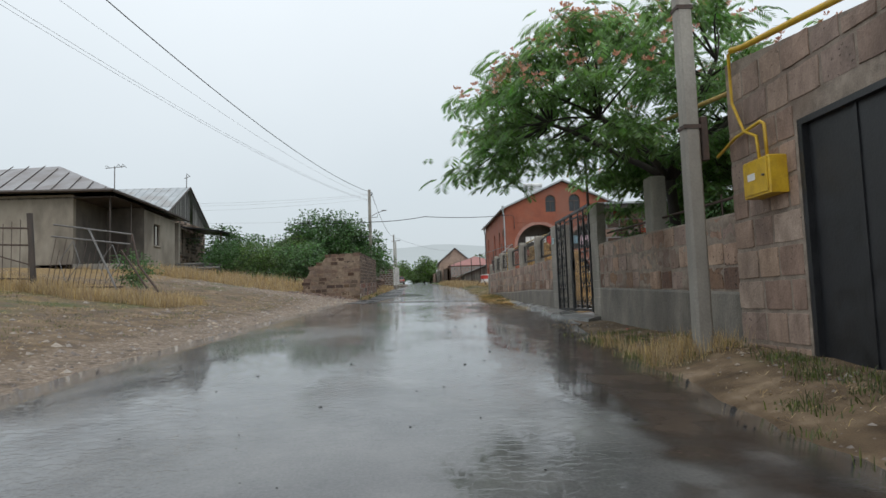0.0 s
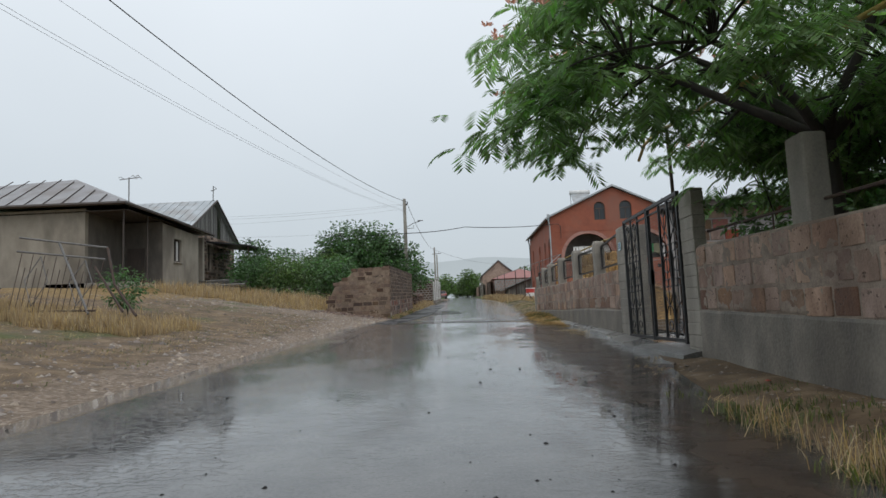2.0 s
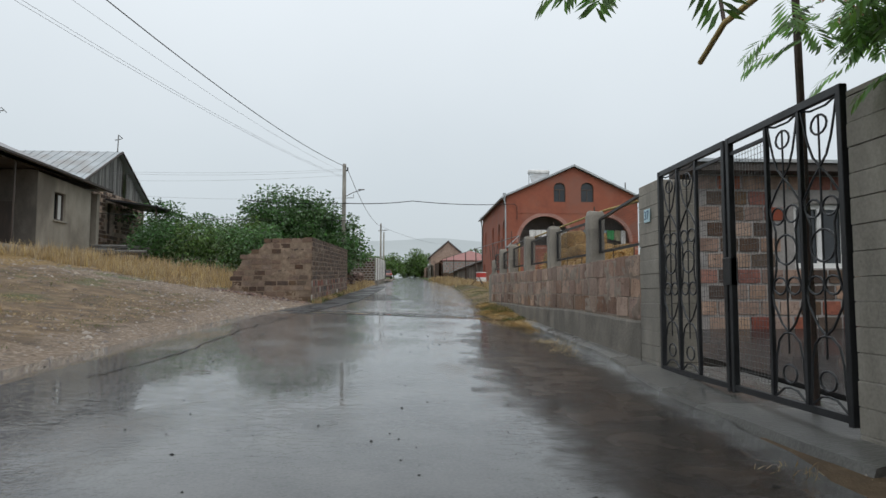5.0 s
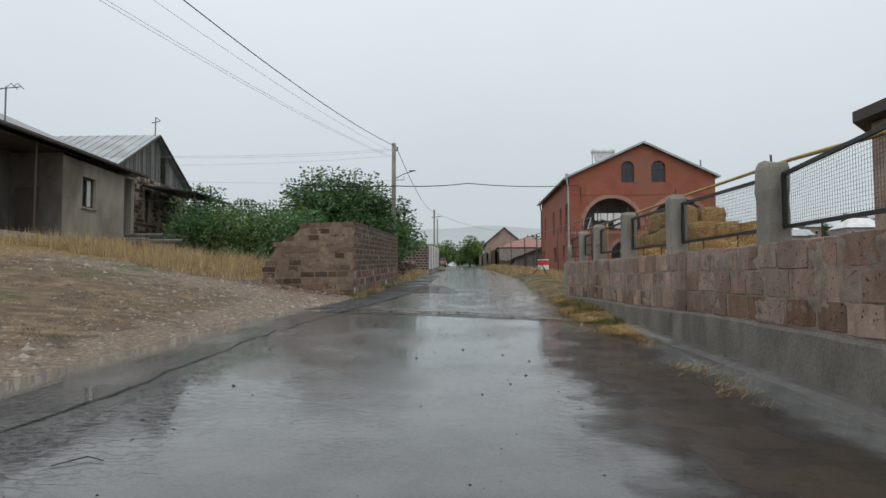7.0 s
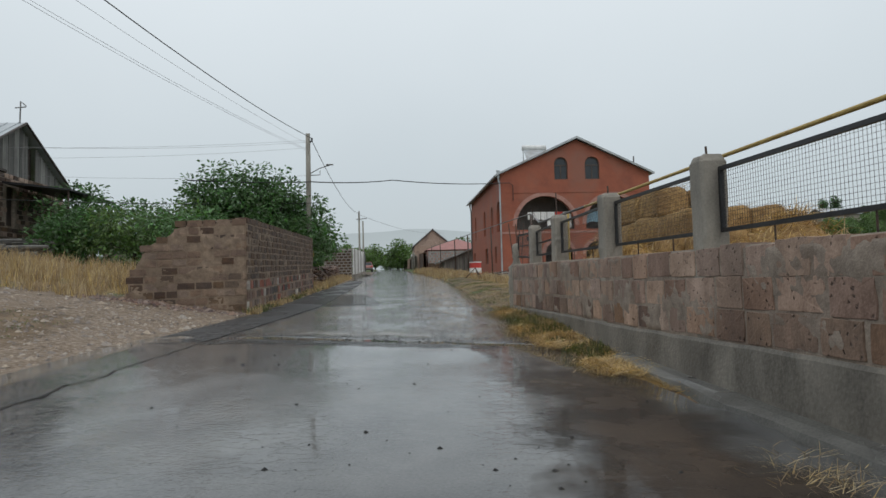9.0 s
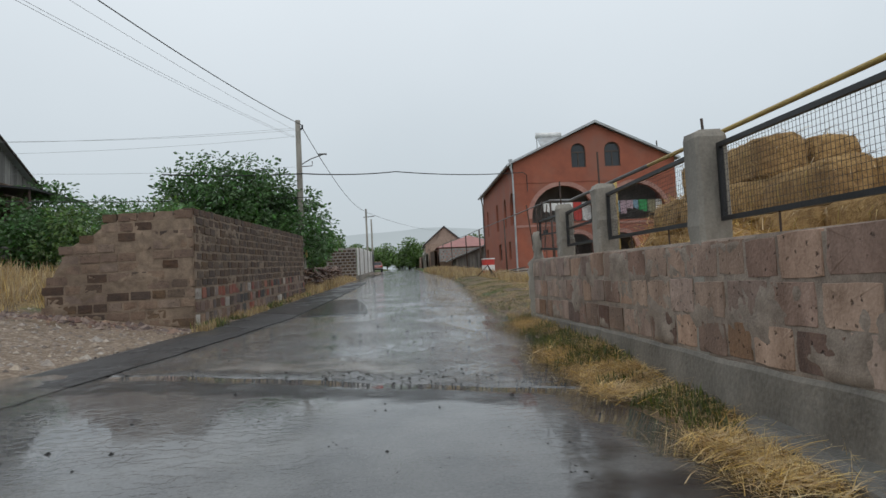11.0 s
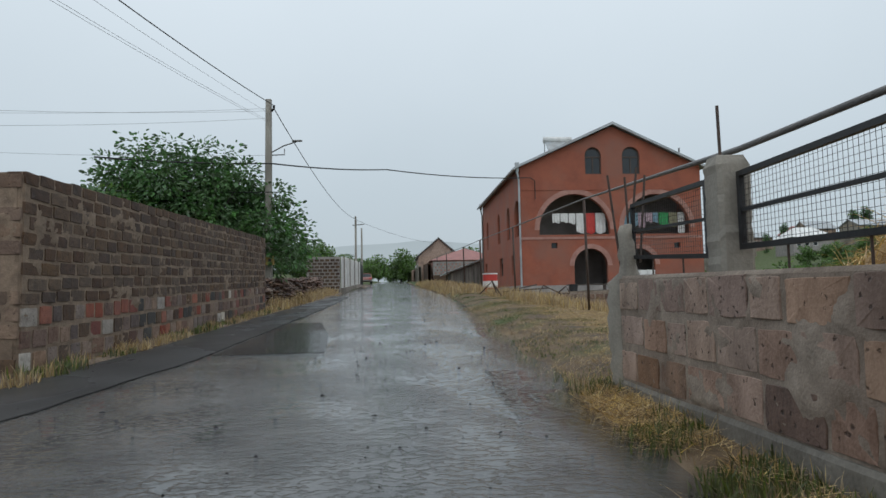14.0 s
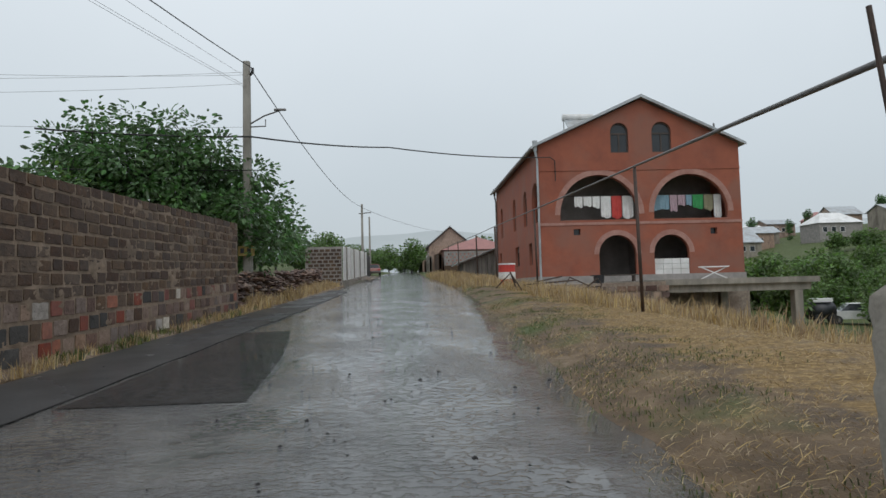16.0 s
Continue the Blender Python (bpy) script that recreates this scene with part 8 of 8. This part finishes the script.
# ---- grass, straw and stones ----
def tufts(name, mat, label, category, places, per, height, width, lean, seed, kind="stuff", flat=False, loose=0.05):
    """places: a function that gives points on the ground."""
    r = random.Random(seed)
    v, f = [], []
    for (x, y, s) in places(r):
        z = land(x, y) if off_road(x, y) else road_z(x, y) + (0.046 if y < cross_joint(x) else 0.022)
        for k in range(per):
            h = height * s * r.uniform(0.5, 1.2)
            a = r.uniform(0, 6.28)
            px, py = x + r.gauss(0, loose), y + r.gauss(0, loose)
            tilt = r.uniform(0.85, 1.0) if flat else abs(r.gauss(0, lean))
            ex, ey = math.cos(a) * tilt * h, math.sin(a) * tilt * h
            sx, sy = -math.sin(a + 1.0) * width, math.cos(a + 1.0) * width
            hz = h * (0.03 + 0.22 * r.random() ** 2 if flat else max(0.12, math.sqrt(max(0.0, 1 - min(1, tilt * tilt)))))
            k0 = len(v)
            v += [(px - sx, py - sy, z - 0.02), (px + sx, py + sy, z - 0.02), (px + ex * 0.45 + sx * 0.8, py + ey * 0.45 + sy * 0.8, z + hz * 0.6), (px + ex * 0.45 - sx * 0.8, py + ey * 0.45 - sy * 0.8, z + hz * 0.6), (px + ex, py + ey, z + hz)]
            f += [(k0, k0 + 1, k0 + 2, k0 + 3), (k0 + 3, k0 + 2, k0 + 4)]
    me = bpy.data.meshes.new(name)
    me.from_pydata(v, [], f)
    me.materials.append(mat)
    return tagged(new(name, me), label, category, kind=kind)


def patchy(x, y, cut, scale=0.8, seed=0.0):
    return noise.noise((x * scale, y * scale, seed)) + 0.5 * noise.noise((x * scale * 2.7, y * scale * 2.7, seed + 5)) > cut


def area(n, x0, x1, y0, y1, cut=-9.0, seed=0.0, size=(0.6, 1.2), keep=None, scale=0.8):
    def give(r):
        out = []
        for _ in range(n):
            x, y = r.uniform(x0, x1), r.uniform(y0, y1)
            if patchy(x, y, cut, scale, seed) and (keep is None or keep(x, y)):
                out.append((x, y, r.uniform(*size)))
        return out
    return give


def off_road(x, y):
    return x < float(np.interp(y, *EDGE_L)) - 0.15 or x > float(np.interp(y, *EDGE_R)) + 0.05


def build_grass():
    # dry grass by the old house, along the fence and round the left wall
    tufts("dry_grass", M_STRAW, "tall dry golden grass in front of the old house", "grass", area(8200, -26, -6.4, 31.4, 39.5, 0.10, 1, (0.35, 1.3), lambda x, y: y > 33.0 - 0.25 * (x + 7), 0.55), 6, 0.34, 0.008, 0.6, 501)
    tufts("dry_grass", M_STRAW, "dry golden grass along the broken fence", "grass", area(5600, -17, -7.0, 18.0, 22.5, -0.12, 2, (0.4, 1.2)), 6, 0.40, 0.007, 0.65, 502)
    tufts("dry_grass", M_STRAW, "dry golden grass and weeds behind the wall", "grass", area(2600, -15, -4.5, 34.4, 44, -0.1, 3, (0.5, 1.3), lambda x, y: x < -6.0 or y > 34.4), 5, 0.55, 0.010, 0.35, 503)
    tufts("dry_grass", M_STRAW, "tufts of dry grass at the foot of the left wall", "grass", area(520, -2.80, -2.42, 33.2, 49.5, 0.0, 4, (0.4, 1.0)), 8, 0.22, 0.006, 0.5, 504)
    tufts("green_weeds", M_GRASS, "green weeds at the foot of the left wall", "weeds", area(420, -2.82, -2.42, 33.8, 49.5, 0.1, 14, (0.4, 1.0)), 8, 0.18, 0.009, 0.5, 514)
    tufts("dry_grass", M_STRAW, "dry grass along the verge by the stones", "grass", area(1500, -3.3, -2.3, 48.5, 70, -0.1, 5, (0.4, 1.1)), 6, 0.40, 0.010, 0.4, 505)
    # the bank beyond the yard wall
    tufts("dry_grass", M_STRAW, "tall dry golden grass on the bank before the red house", "grass", area(9000, 5.6, 17, 38, 59, -0.25, 6, (0.5, 1.2), lambda x, y: x > 5.5 + 0.35 * max(0, 46 - y) * 0.6 and x < 6.5 + max(0, y - 36) * 0.42 + 2.2), 5, 0.40, 0.009, 0.6, 506)
    tufts("dry_grass", M_STRAW, "short dry grass on the trodden bank", "grass", area(7000, 3.5, 10, 32.2, 48, -0.08, 7, (0.3, 1.0), off_road), 11, 0.18, 0.0035, 1.2, 507, flat=True, loose=0.2)
    tufts("green_weeds", M_GRASS, "short green grass along the road edge", "grass", area(6000, 3.1, 6.6, 31, 58, 0.12, 8, (0.4, 1.0), lambda x, y: off_road(x, y) and x < float(np.interp(y, *EDGE_R)) + 2.0, 0.7), 14, 0.04, 0.004, 1.1, 508, loose=0.16)
    tufts("dry_grass", M_STRAW, "dry grass along the far verge", "grass", area(1600, 3.6, 6.5, 58, 100, -0.2, 9, (0.5, 1.2), off_road), 6, 0.45, 0.014, 0.4, 509)
    # straw strip under the yard wall
    tufts("spilled_straw", M_STRAW2, "spilled straw lying at the foot of the yard wall", "straw", area(2400, 2.85, 3.72, 22.8, 32.3, -0.25, 10, (0.5, 1.3), lambda x, y: off_road(x, y) or (23.5 < y < 30 and x > 3.12 - 0.2 * noise.noise((y * 1.3, 2.0, 0.0)))), 18, 0.36, 0.0042, 1.5, 510, flat=True, loose=0.11)
    tufts("green_weeds", M_GRASS, "green weeds growing through the straw", "weeds", area(1300, 2.9, 3.70, 24.0, 33.5, 0.16, 11, (0.5, 1.2), off_road, 1.3), 18, 0.10, 0.006, 0.8, 511, loose=0.08)
    tufts("seeding_grass", M_STRAW, "pale seeding grass at the foot of the wall", "grass", area(420, 3.35, 3.68, 23.5, 32.8, 0.0, 12, (0.5, 1.1)), 5, 0.17, 0.003, 0.6, 512)
    # round the pole and the garage apron
    tufts("seeding_grass", M_STRAW, "dry seeding grass round the foot of the pole", "grass", area(420, 2.45, 3.4, 6.6, 8.9, -0.1, 13, (0.5, 1.1)), 10, 0.24, 0.003, 0.6, 513, loose=0.09)
    tufts("green_weeds", M_GRASS, "green weeds round the foot of the pole", "weeds", area(420, 2.4, 3.5, 6.8, 10.2, 0.05, 15, (0.4, 1.0), None, 1.4), 16, 0.08, 0.005, 0.8, 515, loose=0.10)
    tufts("green_weeds", M_GRASS, "sparse green weeds on the muddy apron", "weeds", area(420, 2.3, 3.6, 3.0, 6.2, 0.22, 16, (0.4, 1.0)), 8, 0.09, 0.005, 0.6, 516)
    tufts("spilled_straw", M_STRAW, "bits of wet straw in the mud", "straw", area(420, 2.5, 3.7, 4.0, 13.2, 0.05, 17, (0.5, 1.2)), 7, 0.13, 0.003, 1.3, 517, flat=True)
    tufts("spilled_straw", M_STRAW, "bits of straw on the wet asphalt", "straw", area(90, 2.95, 3.4, 17.2, 25, 0.1, 18, (0.6, 1.2)), 14, 0.20, 0.003, 1.4, 518, flat=True, loose=0.10)
    tufts("green_weeds", M_GRASS, "thin green weeds on the stony yard", "weeds", area(2600, -12, -5.0, 6, 30, 0.12, 19, (0.4, 1.0)), 10, 0.05, 0.005, 0.9, 519, loose=0.15)
    # stones on the verge and grit on the road
    r = random.Random(600)
    b = Build()
    for k in range(6500):
        y = r.uniform(3, 34)
        d = abs(r.gauss(0, 1.9)) + 0.05
        if r.random() < 0.45:
            d = r.uniform(0.2, 11)
            y = 30 + 0.25 * d + r.gauss(0, 2.4)
        x = float(np.interp(y, *EDGE_L)) - d
        if not patchy(x, y, -0.35, 1.1, 21) or x < -16 or (x > -6 and 33.4 < y < 34.6):
            continue
        s = min(0.14, 0.013 + r.expovariate(1 / 0.017))
        pebble(b, x, y, land(x, y) + s * 0.05, s, r)
    single("verge_gravel", b, M_STONE, "loose stones and gravel on the dirt verge", "gravel", kind="stuff", tidy=False)
    b = Build()
    for k in range(1500):
        y = r.uniform(2, 44)
        x = r.uniform(-2.2, 3.0) if k % 3 else r.gauss(1.8, 0.8)
        s = 0.005 + min(0.020, r.expovariate(1 / 0.005))
        if k < 420:
            x = r.uniform(-2.0, 3.0)
            y = cross_joint(x) + abs(r.gauss(0, 0.45))
        pebble(b, x, y, road_z(x, y) + (0.026 if y < cross_joint(x) else 0.002) + s * 0.1, s, r)
    single("road_grit", b, M_TAR, "dark bits of grit scattered on the wet asphalt", "grit", kind="stuff", tidy=False)
    b = Build()
    for k in range(700):
        x, y = r.uniform(2.2, 3.7), r.uniform(1.5, 13)
        s = 0.008 + min(0.03, r.expovariate(1 / 0.008))
        if off_road(x, y):
            pebble(b, x, y, land(x, y) + s * 0.05, s, r)
    single("apron_gravel", b, M_STONE, "small stones in the mud before the garage", "gravel", kind="stuff", tidy=False)
    tufts("spilled_straw", M_STRAW, "flattened dry grass on the dirt yard", "straw", area(7000, -13, -5.5, 7, 27, 0.05, 22, (0.4, 1.1)), 8, 0.16, 0.004, 1.2, 520, flat=True, loose=0.2)
    b = Build()
    for k in range(420):
        x = r.uniform(-6.6, -2.9)
        y = 33.75 - abs(r.gauss(0, 0.35))
        s = 0.02 + min(0.12, r.expovariate(1 / 0.03))
        pebble(b, x, y, land(x, y) + s * 0.1, s, r)
    single("wall_rubble", b, M_MIXED, "broken stones fallen at the foot of the wall", "rubble", kind="stuff", tidy=False)
    tw = Build().tube([(-1.62, 16.6, road_z(-1.6, 16.6) + 0.035), (-1.5, 16.75, road_z(-1.5, 16.7) + 0.045), (-1.38, 16.7, road_z(-1.4, 16.7) + 0.035)], 0.004, 5)
    single("twig", tw, M_DWOOD, "small dark twig on the wet asphalt", "twig")
    fl = Build()
    for q in range(6):
        a = q * 1.05
        fl.face((3.38, 10.3, land(3.38, 10.3) + 0.015), (3.38 + 0.035 * math.cos(a), 10.3 + 0.035 * math.sin(a), land(3.38, 10.3) + 0.03), (3.38 + 0.035 * math.cos(a + 0.9), 10.3 + 0.035 * math.sin(a + 0.9), land(3.38, 10.3) + 0.025))
    single("fallen_blossom", fl, M_RED, "fallen red flower on the muddy verge", "flower", tidy=False)


build_grass()
